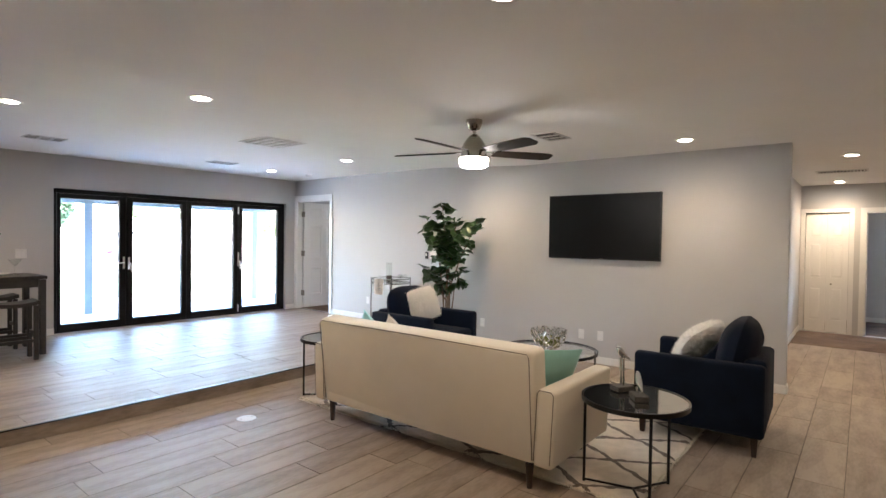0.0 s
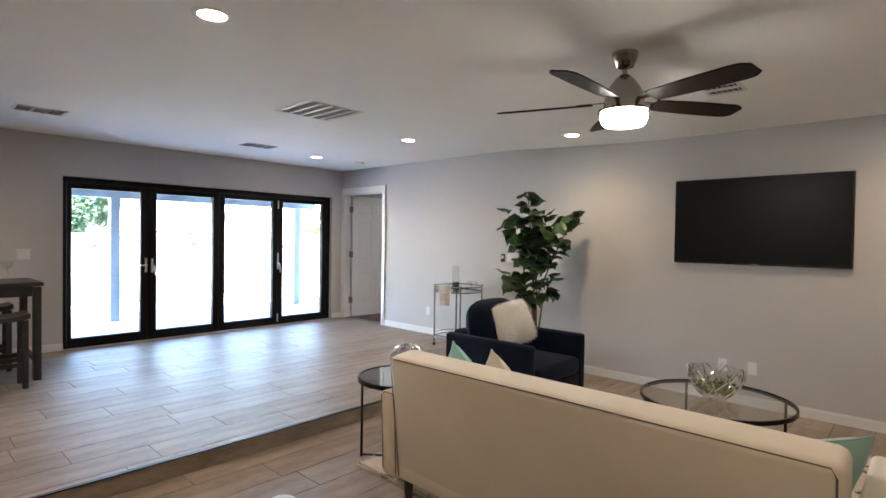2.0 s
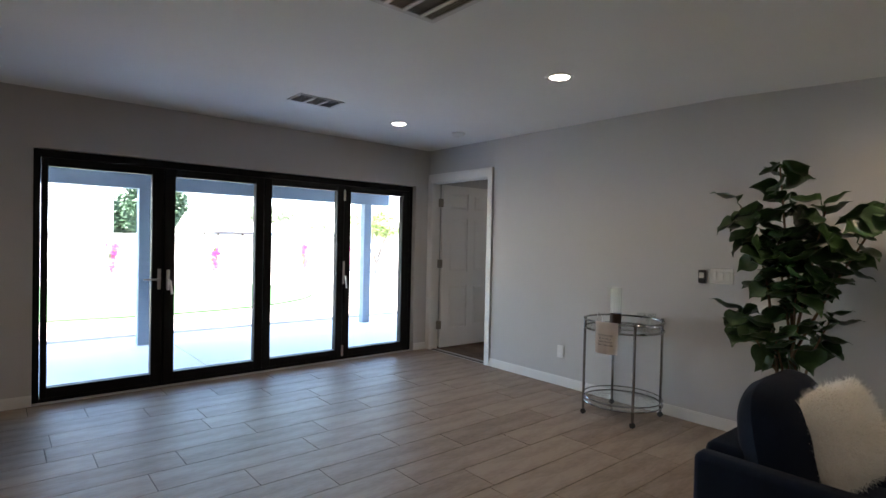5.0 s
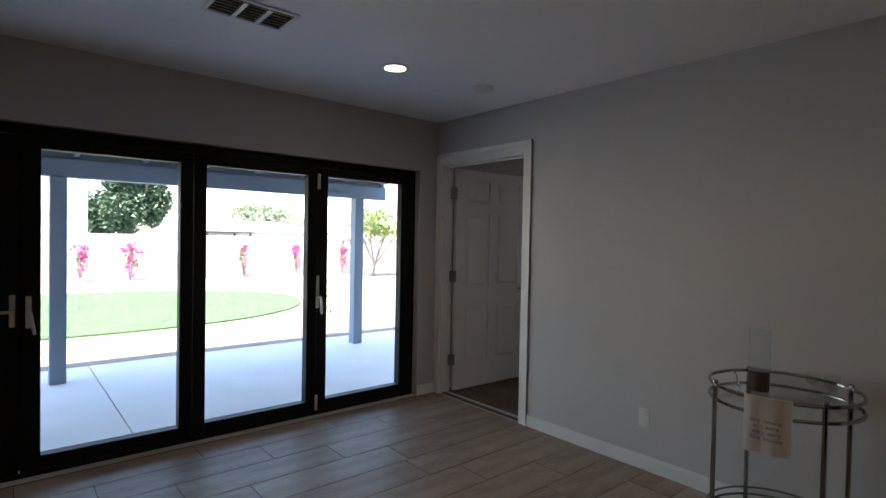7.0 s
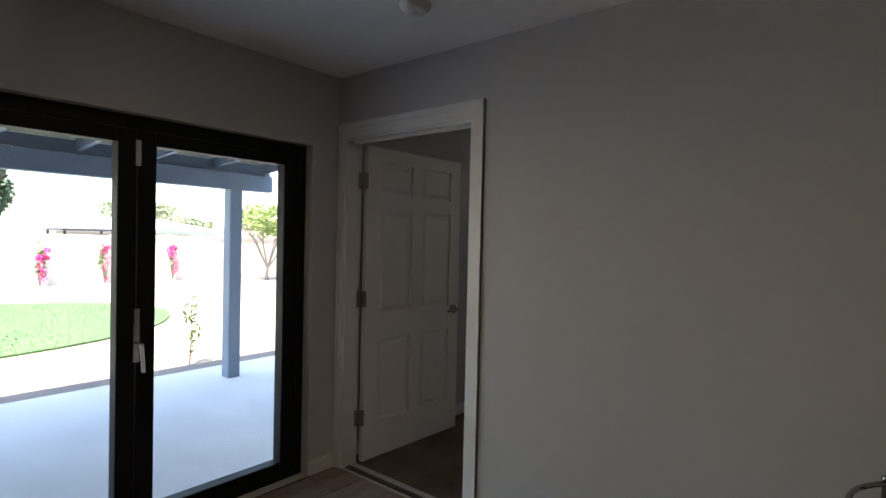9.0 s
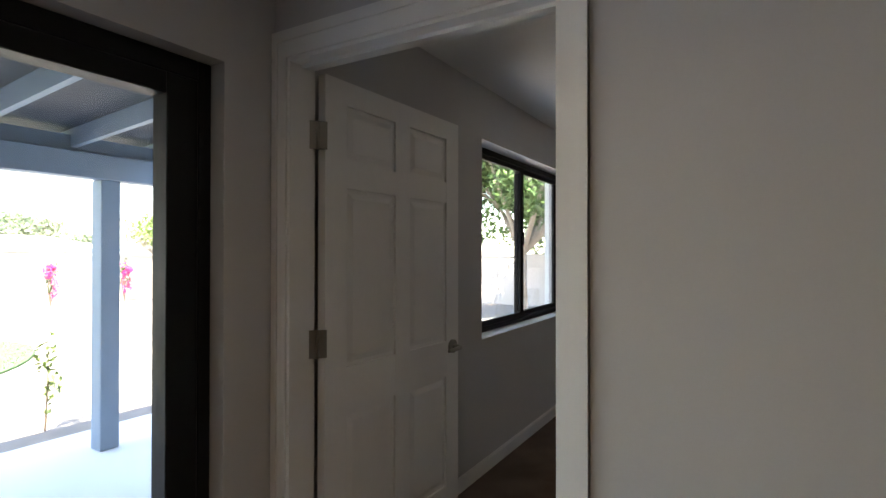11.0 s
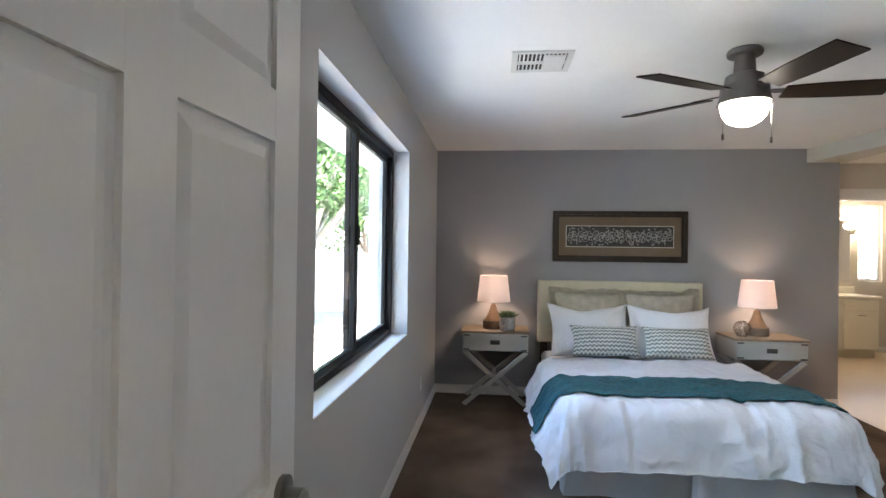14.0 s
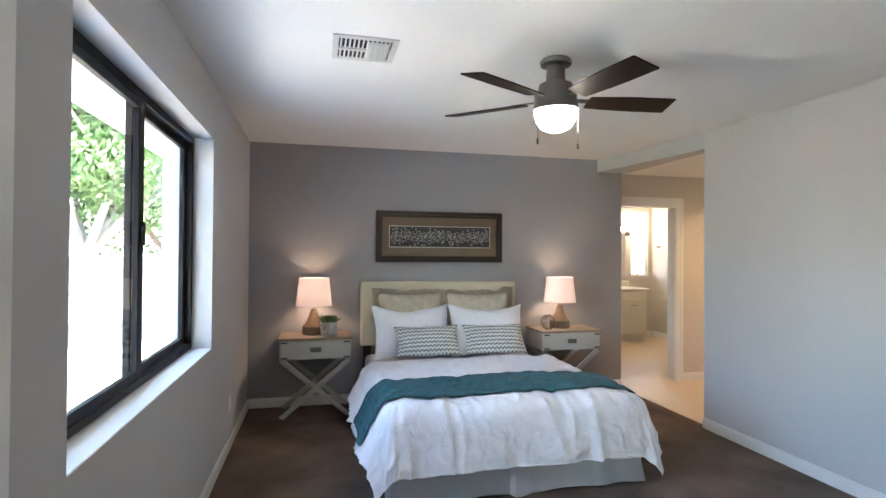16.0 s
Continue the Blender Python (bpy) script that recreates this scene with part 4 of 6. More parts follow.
tube(bm, [(-0.093, -hw + 0.13, 0.03), (-0.093, -hw + 0.125, 0.632), (-0.085, -hw + 0.14, 0.657), (-0.085, 0, 0.662), (-0.085, hw - 0.14, 0.657), (-0.093, hw - 0.125, 0.632), (-0.093, hw - 0.13, 0.03)], 0.0028, 8)
part("piping", bm, PIPING, sofa, "dark contrast piping", at=pose(d0 + 0.115, 0, 0.165, 0, -6, 0))
for s in (-1, 1):
    bm = bmesh.new()
    a, b = sorted((s * (hw - 0.125), s * hw))
    box(bm, d0 + 0.01, d1, a, b, 0.155, 0.61, bevel=0.025, seg=3)
    for v in bm.verts:
        v.co.y += s * 0.02 * (v.co.z - 0.155) / 0.45
    part("armrest", bm, LINEN, sofa)
    y_in, y_out = s * (hw - 0.115), s * (hw - 0.012)
    bm = bmesh.new()
    tube(bm, [(d0 + 0.010, y_in, 0.19), (d0 + 0.010, y_in + s * 0.018, 0.585), (d0 + 0.014, y_in + s * 0.03, 0.604), (d0 + 0.014, y_out, 0.604), (d0 + 0.010, y_out + s * 0.018, 0.585), (d0 + 0.010, y_out, 0.19)], 0.0026, 8)
    part("arm_piping", bm, PIPING, sofa, "dark contrast piping")
for k in range(3):
    w = (2 * hw - 0.26) / 3
    y = -hw + 0.13 + w * k
    bm = bmesh.new()
    box(bm, -0.22, d1 + 0.005, y + 0.004, y + w - 0.004, 0.30, 0.45, bevel=0.04, seg=4)
    part("seat_cushion", bm, LINEN, sofa)
for x in (d0 + 0.06, d1 - 0.08):
    for s in (-1, 1):
        bm = bmesh.new()
        round_leg(bm, x, s * 0.895, 0.0, 0.165, 0.016, 0.027)
        part("leg", bm, DARKWOOD, sofa, "dark tapered wooden leg")


def armchair(m, label):
    """Seat towards +y of its own frame."""
    c = thing("armchair", label, "armchair", m, "pair of navy armchairs")
    w, d = 0.44, 0.43
    bm = bmesh.new()
    box(bm, -w + 0.1, w - 0.1, -d + 0.02, d - 0.005, 0.14, 0.30, bevel=0.015, seg=2)
    part("base", bm, NAVY, c)
    for s in (-1, 1):
        bm = bmesh.new()
        a, b = sorted((s * (w - 0.1), s * w))
        box(bm, a, b, -d, d, 0.135, 0.635, bevel=0.028, seg=3)
        part("armrest", bm, NAVY, c)
    bm = bmesh.new()
    box(bm, -w + 0.1005, w - 0.1005, -d, -d + 0.14, 0.14, 0.655, bevel=0.03, seg=3)
    part("back", bm, NAVY, c)
    bm = bmesh.new()
    box(bm, -w + 0.105, w - 0.105, -d + 0.15, d + 0.01, 0.30, 0.45, bevel=0.045, seg=4)
    part("seat_cushion", bm, NAVY, c)
    bm = pillow_mesh(2 * w - 0.20, 0.49, 0.27, 3, pinch=-0.02, soft=0.16)
    part("back_cushion", bm, NAVY, c, at=pose(0, -d + 0.20, 0.665, 12, 0, 0))
    for x in (-w + 0.06, w - 0.06):
        for y in (-d + 0.06, d - 0.06):
            bm = bmesh.new()
            box(bm, x - 0.022, x + 0.022, y - 0.022, y + 0.022, 0, 0.14, bevel=0.003)
            for v in bm.verts:
                if v.co.z < 0.05:
                    v.co.x, v.co.y = x + (v.co.x - x) * 0.7, y + (v.co.y - y) * 0.7
            part("leg", bm, DARKWOOD, c)
    return c


armchair(pose(-1.50, -4.55, L, 0, 0, 180), "navy velvet armchair with track arms beside the plant")
armchair(pose(-1.585, -7.52, L, 0, 0, 3), "navy velvet armchair with track arms near the hallway")


def fur_pillow(m, seed):
    p = thing("fur_pillow", "white shaggy fur throw pillow leaning in an armchair", "pillow", m, "fur pillows")
    bm = pillow_mesh(0.36, 0.36, 0.15, seed, pinch=-0.04, soft=0.05)
    rnd = random.Random(seed)
    spots = []
    for f in bm.faces:
        f.normal_update()
        for _ in range(9):
            a, b = rnd.random(), rnd.random()
            vs = [v.co for v in f.verts]
            if len(vs) < 3:
                continue
            q = vs[0].lerp(vs[1], a).lerp(vs[-1].lerp(vs[2], a), b)
            spots.append((q.copy(), Vector((0, math.copysign(1, q.y), 0)) * 0.55 + Vector((q.x, 0, q.z)) * 2.6 + Vector((rnd.gauss(0, 0.4), 0, rnd.gauss(0, 0.4)))))
    part("cover", bm, FUR, p)
    hair = part("fur", blades(bmesh.new(), spots, 0.036, 0.0018, seed, 0.1), FURHAIR, p, smooth=0)
    tagged(hair, kind="stuff")
    return p


fur_pillow(pose(-1.48, -4.50, 0.60, -18, -14, -22), 5)
fur_pillow(pose(-1.61, -7.46, 0.575, 42, -16, -28), 9)


def throw_pillow(m, label, material, w=0.45, h=0.45, t=0.15, seed=1, group=""):
    p = thing("throw_pillow", label, "pillow", m, group)
    part("cover", pillow_mesh(w, h, t, seed), material, p)
    bm = bmesh.new()
    n = 24
    pts = []
    for u, v in [(-1 + 2 * k / n, -1) for k in range(n)] + [(1, -1 + 2 * k / n) for k in range(n)] + [(1 - 2 * k / n, 1) for k in range(n)] + [(-1, 1 - 2 * k / n) for k in range(n)]:
        pts.append((w / 2 * u * (1 - 0.05 * (1 - v * v)), 0, h / 2 * v * (1 - 0.05 * (1 - u * u))))
    tube(bm, pts, 0.004, 6, closed=True)
    part("seam", bm, material, p)
    return p


throw_pillow(pose(-3.0, -6.86, 0.455, 22, 6, -22), "mint green velvet throw pillow against the sofa arm", MINT, seed=4)
throw_pillow(pose(-2.97, -5.24, 0.465, 20, 38, -95), "mint green velvet throw pillow tipped on its corner", MINT, 0.42, 0.42, seed=6)
throw_pillow(pose(-2.90, -5.45, 0.46, 24, 42, -92), "ivory throw pillow with dark edge lines", IVORY, 0.40, 0.40, seed=8)

# rug
rug = thing("area_rug", "cream shag rug with brown diamond lattice lines", "rug", pose(-1.95, -6.03, L))
bm = bmesh.new()
nx, ny = 110, 130
rg = []
for i in range(nx + 1):
    row = []
    for j in range(ny + 1):
        x, y = (i / nx - 0.5) * 2.5, (j / ny - 0.5) * 3.0
        e = min(1, min(i, nx - i) / 2, min(j, ny - j) / 2)
        h = 0.004 + e * (0.013 + 0.007 * noise.noise(Vector((x * 16, y * 16, 0))) + 0.004 * noise.noise(Vector((x * 45, y * 45, 2))))
        if e == 0:
            x += 0.012 * noise.noise(Vector((x * 9, y * 9, 7)))
            y += 0.012 * noise.noise(Vector((x * 9, y * 9, 9)))
        row.append(bm.verts.new((x, y, h)))
    rg.append(row)
for i in range(nx):
    for j in range(ny):
        bm.faces.new((rg[i][j], rg[i + 1][j], rg[i + 1][j + 1], rg[i][j + 1]))
part("rug_top", bm, RUG, rug)
part("backing", boxes((-1.24, 1.24, -1.49, 1.49, 0.0, 0.004)), IVORY, rug)
bm = bmesh.new()
rnd = random.Random(3)
spots = []
for k in range(5200):
    s = rnd.random()
    x, y = (rnd.uniform(-1.25, 1.25), rnd.choice((-1.49, 1.49))) if s < 0.45 else (rnd.choice((-1.24, 1.24)), rnd.uniform(-1.5, 1.5))
    spots.append((Vector((x, y, 0.012)), Vector((x * 0.35, y * 0.3, 0.5))))
tagged(part("fringe", blades(bm, spots, 0.03, 0.003, 2), IVORY, rug, smooth=0), kind="stuff")


def ring_table(name, label, x, y, z, r, legs, top, metal, base_z, phase, lower=True, group=""):
    t = thing(name, label, "table", pose(x, y, base_z), group)
    h = z - base_z
    bm = bmesh.new()
    lathe(bm, [(0.0, h - 0.006), (r - 0.012, h - 0.006), (r - 0.012, h), (0.0, h)], 48)
    part("tabletop", bm, top, t)
    bm = bmesh.new()
    lathe(bm, [(r - 0.011, h - 0.022), (r, h - 0.022), (r, h + 0.004), (r - 0.011, h + 0.004), (r - 0.011, h - 0.022)], 48)
    part("rim", bm, metal, t)
    for k in range(legs):
        a = radians(phase + 360 / legs * k)
        bm = bmesh.new()
        tube(bm, [((r - 0.008) * math.cos(a), (r - 0.008) * math.sin(a), 0.0), ((r - 0.008) * math.cos(a), (r - 0.008) * math.sin(a), h - 0.02)], 0.0085, 10)
        part("leg", bm, metal, t)
    if lower:
        bm = bmesh.new()
        for k in range(legs):
            a = radians(phase + 360 / legs * k)
            tube(bm, [((r - 0.01) * math.cos(a), (r - 0.01) * math.sin(a), 0.012), (0, 0, 0.03)], 0.007, 8)
        part("brace", bm, metal, t)
    return t


ring_table("side_table", "round black metal side table with smoked mirror top", -3.05, -7.46, 0.46, 0.295, 3, BLACKMIRROR, BLACKMETAL, L + 0.018, 95, group="pair of side tables")
ring_table("side_table", "round black metal side table with mirror top beside the step", -2.96, -4.69, 0.445, 0.285, 3, BLACKMIRROR, BLACKMETAL, L, 118, group="pair of side tables")
ct = ring_table("coffee_table", "round coffee table with clear glass top and dark metal frame", -1.6, -6.17, 0.335, 0.45, 4, CUPGLASS, BLACKMETAL, L + 0.018, 40, lower=False)
bm = bmesh.new()
tube(bm, circle(0, 0, 0.05, 0.44), 0.008, 8, closed=True)
part("lower_ring", bm, BLACKMETAL, ct)

# ornaments
def wire_sphere(m, r, label, metal, seed, loops=15):
    s = thing("wire_sphere", label, "ornament", m)
    rnd = random.Random(seed)
    for k in range(loops):
        d = Vector((rnd.gauss(0, 1), rnd.gauss(0, 1), rnd.gauss(0, 1))).normalized()
        rr = r * rnd.uniform(0.38, 0.62)
        off = math.sqrt(max(0, r * r - rr * rr))
        q = d.to_track_quat("Z", "Y").to_matrix().to_4x4()
        bm = bmesh.new()
        tube(bm, circle(0, 0, 0, rr, 24), r * 0.04, 6, closed=True)
        part("ring", bm, metal, s, at=Matrix.Translation((0, 0, r)) @ q @ pose(0, 0, off))
    bm = bmesh.new()
    for a in range(3):
        tube(bm, circle(0, 0, 0, r * 0.97, 36), r * 0.035, 6, closed=True)
        bmesh.ops.rotate(bm, verts=bm.verts[:], cent=(0, 0, 0), matrix=Matrix.Rotation(radians(62), 3, "X" if a % 2 else "Y"))
    part("core_ring", bm, metal, s, at=pose(0, 0, r))
    return s


wire_sphere(pose(-3.0, -4.78, 0.449), 0.112, "openwork chrome wire sphere on the side table", CHROME, 4)
bowl = thing("glass_bowl", "ribbed glass bowl of green and gold beads on coffee table", "bowl", pose(-1.6, -6.17, 0.34))
bm = bmesh.new()
for k in range(26):
    a0 = 2 * math.pi * k / 26
    pts = []
    for h, r in ((0.005, 0.07), (0.03, 0.105), (0.08, 0.142), (0.13, 0.162), (0.185, 0.168)):
        a = a0 + 0.18 * math.sin(h * 55 + k * 1.7)
        pts.append((r * math.cos(a), r * math.sin(a), h))
    tube(bm, pts, 0.0055, 6)
part("ribs", bm, CHROME, bowl, "wavy silvered glass ribs")
bm = bmesh.new()
lathe(bm, [(0.0, 0.0), (0.07, 0.0), (0.105, 0.03), (0.142, 0.08), (0.162, 0.13), (0.167, 0.185), (0.160, 0.185), (0.155, 0.13), (0.135, 0.08), (0.10, 0.035), (0.0, 0.01)], 36)
part("glass", bm, CUPGLASS, bowl)
bm = bmesh.new()
rnd = random.Random(12)
for k in range(110):
    a, q = rnd.uniform(0, 6.28), rnd.random() ** 0.5
    h = 0.03 + rnd.random() * 0.07
    rr = min(0.095 + h * 0.25, 0.125) * q
    bmesh.ops.create_icosphere(bm, subdivisions=1, radius=rnd.uniform(0.009, 0.016), matrix=Matrix.Translation((rr * math.cos(a), rr * math.sin(a), h)))
tagged(part("beads", bm, BEAD, bowl), kind="stuff")


def bird(m, label, tall):
    """A small silvered bird on thin legs over a dark block."""
    b = thing("bird_figurine", label, "figurine", m, "bird figurines")
    part("plinth", boxes((-0.06, 0.06, -0.04, 0.04, 0, 0.03), bevel=0.003), STONE, b)
    bm = bmesh.new()
    for y in (-0.012, 0.012):
        tube(bm, [(0.0, y, 0.03), (0.003, y, tall)], 0.0065, 10)
    part("legs", bm, CHROME, b)
    bm = bmesh.new()
    tube(bm, [(-0.062, 0, tall - 0.012), (-0.034, 0, tall + 0.006), (0.0, 0, tall + 0.024), (0.02, 0, tall + 0.048), (0.028, 0, tall + 0.068), (0.037, 0, tall + 0.074), (0.058, 0, tall + 0.070)], [0.003, 0.011, 0.020, 0.019, 0.014, 0.009, 0.001], 14)
    part("body", bm, CHROME, b)
    return b


bird(pose(-2.95, -7.35, 0.464, 0, 0, 150), "tall silver bird figurine on a dark stone block", 0.19)
bird(pose(-3.07, -7.49, 0.464, 0, 0, 35), "short silver bird figurine on a dark stone block", 0.07)

dr = thing("floor_drain_cover", "round white cleanout cover set in the tile floor", "floor cover", pose(-3.77, -4.615, L + 0.0005))
bm = bmesh.new()
lathe(bm, [(0.0, 0.004), (0.06, 0.004), (0.072, 0.003), (0.075, 0.0), (0.0, 0.0)], 36)
part("cover", bm, PLASTIC, dr)
bm = bmesh.new()
for s in (-1, 1):
    lathe(bm, [(0.0, 0.0045), (0.004, 0.0045), (0.004, 0.003)], 10, (s * 0.045, 0, 0.0002))
part("screw", bm, STEEL, dr)

# fiddle-leaf fig
plant = thing("fiddle_leaf_fig", "tall artificial fiddle-leaf fig with large glossy leaves in a basket", "plant", pose(-0.37, -4.0, L))
bm = bmesh.new()
lathe(bm, [(0.0, 0.0), (0.13, 0.0), (0.165, 0.12), (0.17, 0.22), (0.155, 0.30), (0.145, 0.295), (0.15, 0.22), (0.0, 0.25)], 30)
part("basket", bm, BASKET, plant)
bm = bmesh.new()
lathe(bm, [(0.0, 0.262), (0.146, 0.262), (0.146, 0.255)], 24)
part("soil", bm, SOIL, plant)
lm = bmesh.new()
n = 10
mids = []
for k in range(n + 1):
    f = k / n
    w = 0.080 * math.sin(math.pi * min(1, f ** 0.75)) * (1 + 0.35 * math.sin(f * math.pi * 1.4 - 0.5)) + 0.001
    zc = -0.09 * f * f + 0.02 * math.sin(f * 9)
    mids.append([lm.verts.new((0.03 + 0.185 * f, s * w, zc + abs(s) * w * 0.32 + 0.008 * math.sin(f * 14 + s))) for s in (-1, -0.5, 0, 0.5, 1)])
for a, b in zip(mids, mids[1:]):
    for k in range(4):
        lm.faces.new((a[k], b[k], b[k + 1], a[k + 1]))
tube(lm, [(0, 0, 0), (0.032, 0, 0.001)], 0.003, 5)
leafmesh = finish("leaf", lm, LEAF, 0)
for f in leafmesh.polygons:
    f.use_smooth = True
rnd = random.Random(21)
tips = [(-0.05, 0.08, 1.93), (0.08, -0.42, 1.70), (-0.12, 0.27, 1.70), (-0.05, -0.16, 1.68), (0.02, 0.10, 1.47), (-0.10, 0.28, 1.04), (0.06, -0.17, 1.02), (-0.10, -0.04, 1.28), (-0.12, 0.06, 0.92)]
for si, (tx, ty, tz) in enumerate(tips):
    bm = bmesh.new()
    bx, by = 0.035 * math.cos(si), 0.035 * math.sin(si)
    pts = [Vector((bx, by, 0.2)), Vector((bx * 1.5 + tx * 0.1, by * 1.5 + ty * 0.1, 0.2 + (tz - 0.2) * 0.4)), Vector((tx * 0.5, ty * 0.5, 0.2 + (tz - 0.2) * 0.72)), Vector((tx, ty, tz))]
    fine = []
    for a, b in zip(pts, pts[1:]):
        fine += [a.lerp(b, q / 4) for q in range(4)]
    fine.append(pts[-1])
    tube(bm, fine, [0.012 - 0.008 * i / len(fine) for i in range(len(fine))], 7)
    part("stem", bm, BARK, plant, "thin brown stem")
    count = 27 if tz > 1.4 else 12
    for k in range(count):
        f = 1 - (0.42 if tz > 1.3 else 0.3) * (k / count) ** 0.9
        i = min(len(fine) - 2, int(f * (len(fine) - 1)))
        p = fine[i].lerp(fine[i + 1], f * (len(fine) - 1) - i)
        if p.z < 0.62:
            continue
        o = new("leaf", leafmesh)
        o.parent = plant
        s = rnd.uniform(0.6, 1.0)
        yaw = k * 137.5 + si * 40 + rnd.uniform(-18, 18)
        o.matrix_basis = Matrix.Translation(p) @ pose(0, 0, 0, rnd.uniform(-40, 40), rnd.uniform(-70, 40), yaw) @ Matrix.Diagonal((s, s, s, 1))
        wx = plant.matrix_basis.translation.x + p.x + 0.24 * s * math.cos(radians(yaw))
        if wx > -0.03:
            o.matrix_basis = Matrix.Translation(p) @ pose(0, 0, 0, 0, -78, yaw) @ Matrix.Diagonal((s * 0.8, s * 0.8, s * 0.8, 1))

# bar cart
cart = thing("bar_cart", "round chrome bar cart with glass shelves on castors", "bar cart", pose(-0.31, -2.845, 0))
R = 0.295
for z, rr in ((0.745, 0.008), (0.68, 0.008), (0.115, 0.006), (0.15, 0.005)):
    bm = bmesh.new()
    tube(bm, circle(0, 0, z, R, 48), rr, 8, closed=True)
    part("ring", bm, DULLCHROME, cart)
for z in (0.677, 0.112):
    bm = bmesh.new()
    lathe(bm, [(0.0, z), (R - 0.004, z), (R - 0.004, z + 0.006), (0.0, z + 0.006)], 48)
    part("glass_shelf", bm, CUPGLASS, cart)
for k in range(4):
    a = radians(136 + 90 * k)
    x, y = R * math.cos(a), R * math.sin(a)
    bm = bmesh.new()
    tube(bm, [(x, y, 0.045), (x, y, 0.75)], 0.0105, 10)
    lathe(bm, [(0.0, 0.768), (0.010, 0.765), (0.013, 0.757), (0.0105, 0.748)], 12, (x, y, 0))
    leg = part("leg", bm, DULLCHROME, cart)
    bm = bmesh.new()
    tube(bm, [(x - 0.009, y, 0.02), (x + 0.009, y, 0.02)], 0.02, 16)
    part("castor", bm, RUBBER, leg)
tw = thing("hand_towel", "pale printed towel draped over the cart rail", "towel", pose(-0.31, -2.845, -0.017, 0, 0, 0))
bm = bmesh.new()
g = []
for i in range(15):
    row = []
    for j in range(17):
        f = j / 16
        u = (i / 14 - 0.5) * 0.17
        fold = 0.008 * math.sin(i * 0.9) * f
        if f < 0.3:
            z, out = 0.778 - 0.03 * (1 - f / 0.3), R - 0.05 + 0.062 * f / 0.3
        else:
            z, out = 0.778 - (f - 0.3) * 0.34, R + 0.012 + fold
        a = radians(187) + u / R
        row.append(bm.verts.new((out * math.cos(a), out * math.sin(a), z)))
    g.append(row)
for i in range(14):
    for j in range(16):
        bm.faces.new((g[i][j], g[i + 1][j], g[i + 1][j + 1], g[i][j + 1]))
bmesh.ops.solidify(bm, geom=bm.faces[:], thickness=0.003)
part("cloth", bm, TOWEL, tw)
for k, words in enumerate(("our house", "is a very", "very very", "fine house")):
    txt = bpy.data.curves.new("print_line", "FONT")
    txt.body, txt.size, txt.align_x = words, 0.026, "CENTER"
    src = bpy.data.objects.new("print_line", txt)
    flat = bpy.data.meshes.new_from_object(src)
    bpy.data.objects.remove(src)
    bm = bmesh.new()
    bm.from_mesh(flat)
    for v in bm.verts:
        a = radians(187) + v.co.x / R
        v.co = ((R + 0.0245) * math.cos(a), (R + 0.0245) * math.sin(a), 0.672 - 0.024 * k + v.co.y)
    part("print_line", bm, INK, tw, "faded grey printed words", smooth=0)
cv = thing("hurricane_glass", "tall clear glass cylinder with a dark base on the cart", "glass holder", pose(-0.215, -2.715, 0.684))
bm = bmesh.new()
lathe(bm, [(0.0, 0.0), (0.045, 0.0), (0.046, 0.095), (0.0, 0.095)], 24)
part("base", bm, DARKWOOD, cv)
bm = bmesh.new()
lathe(bm, [(0.0, 0.096), (0.047, 0.096), (0.047, 0.295), (0.0435, 0.295), (0.0435, 0.099), (0.0, 0.099)], 32)
part("cylinder", bm, CUPGLASS, cv, "tall clear glass cylinder")


curl = thing("wire_curl", "small bright chrome curl ornament on the cart", "ornament", pose(-0.36, -2.665, 0.684))
bm = bmesh.new()
tube(bm, [(0.03 * math.cos(a), 0.012 * math.sin(a), 0.05 + 0.048 * math.sin(a)) for a in (-1.5 + 0.3 * i for i in range(18))], [0.0055 - 0.0002 * i for i in range(18)], 8)
part("loop", bm, CHROME, curl)
bm = bmesh.new()
lathe(bm, [(0.0, 0.0), (0.026, 0.0), (0.026, 0.004), (0.0, 0.005)], 20)
part("foot", bm, CHROME, curl)


def stemware(m, label, h, r, flare, material=None):
    s = thing("wine_glass", label, "glass", m, "glassware")
    bm = bmesh.new()
    lathe(bm, [(0.0, 0.0), (r * 0.8, 0.0), (r * 0.75, 0.004), (0.006, 0.012), (0.004, h * 0.5), (0.012, h * 0.55), (r * 0.85, h * 0.78), (r * flare, h), (r * flare - 0.002, h), (r * 0.8, h * 0.79), (0.0, h * 0.57)], 24)
    part("glass", bm, material or CUPGLASS, s)
    return s


for x, y in ((-0.20, -2.93), (-0.27, -3.02), (-0.15, -2.99)):
    stemware(pose(x, y, 0.684), "small clear stemmed glass on the cart", 0.12, 0.035, 0.9)

# bar table and stools
bt = thing("bar_table", "dark wood counter-height bar table", "table", pose(-4.95, -0.92, 0))
part("tabletop", boxes((-0.72, 0.73, -0.33, 0.33, 0.842, 0.877), bevel=0.004), GREYWOOD, bt)
for b in ((-0.66, 0.66, -0.30, -0.28, 0.75, 0.841), (-0.66, 0.66, 0.28, 0.30, 0.75, 0.841), (-0.68, -0.66, -0.30, 0.30, 0.75, 0.841), (0.66, 0.68, -0.30, 0.30, 0.75, 0.841)):
    part("apron", boxes(b), GREYWOOD, bt)
for x in (-0.675, 0.675):
    for y in (-0.37, 0.27):
        part("leg", boxes((x - 0.028, x + 0.028, y - 0.02, y + 0.06, 0, 0.841), bevel=0.003), GREYWOOD, bt)
part("stretcher", boxes((-0.64, 0.64, -0.02, 0.02, 0.16, 0.20), bevel=0.002), GREYWOOD, bt)
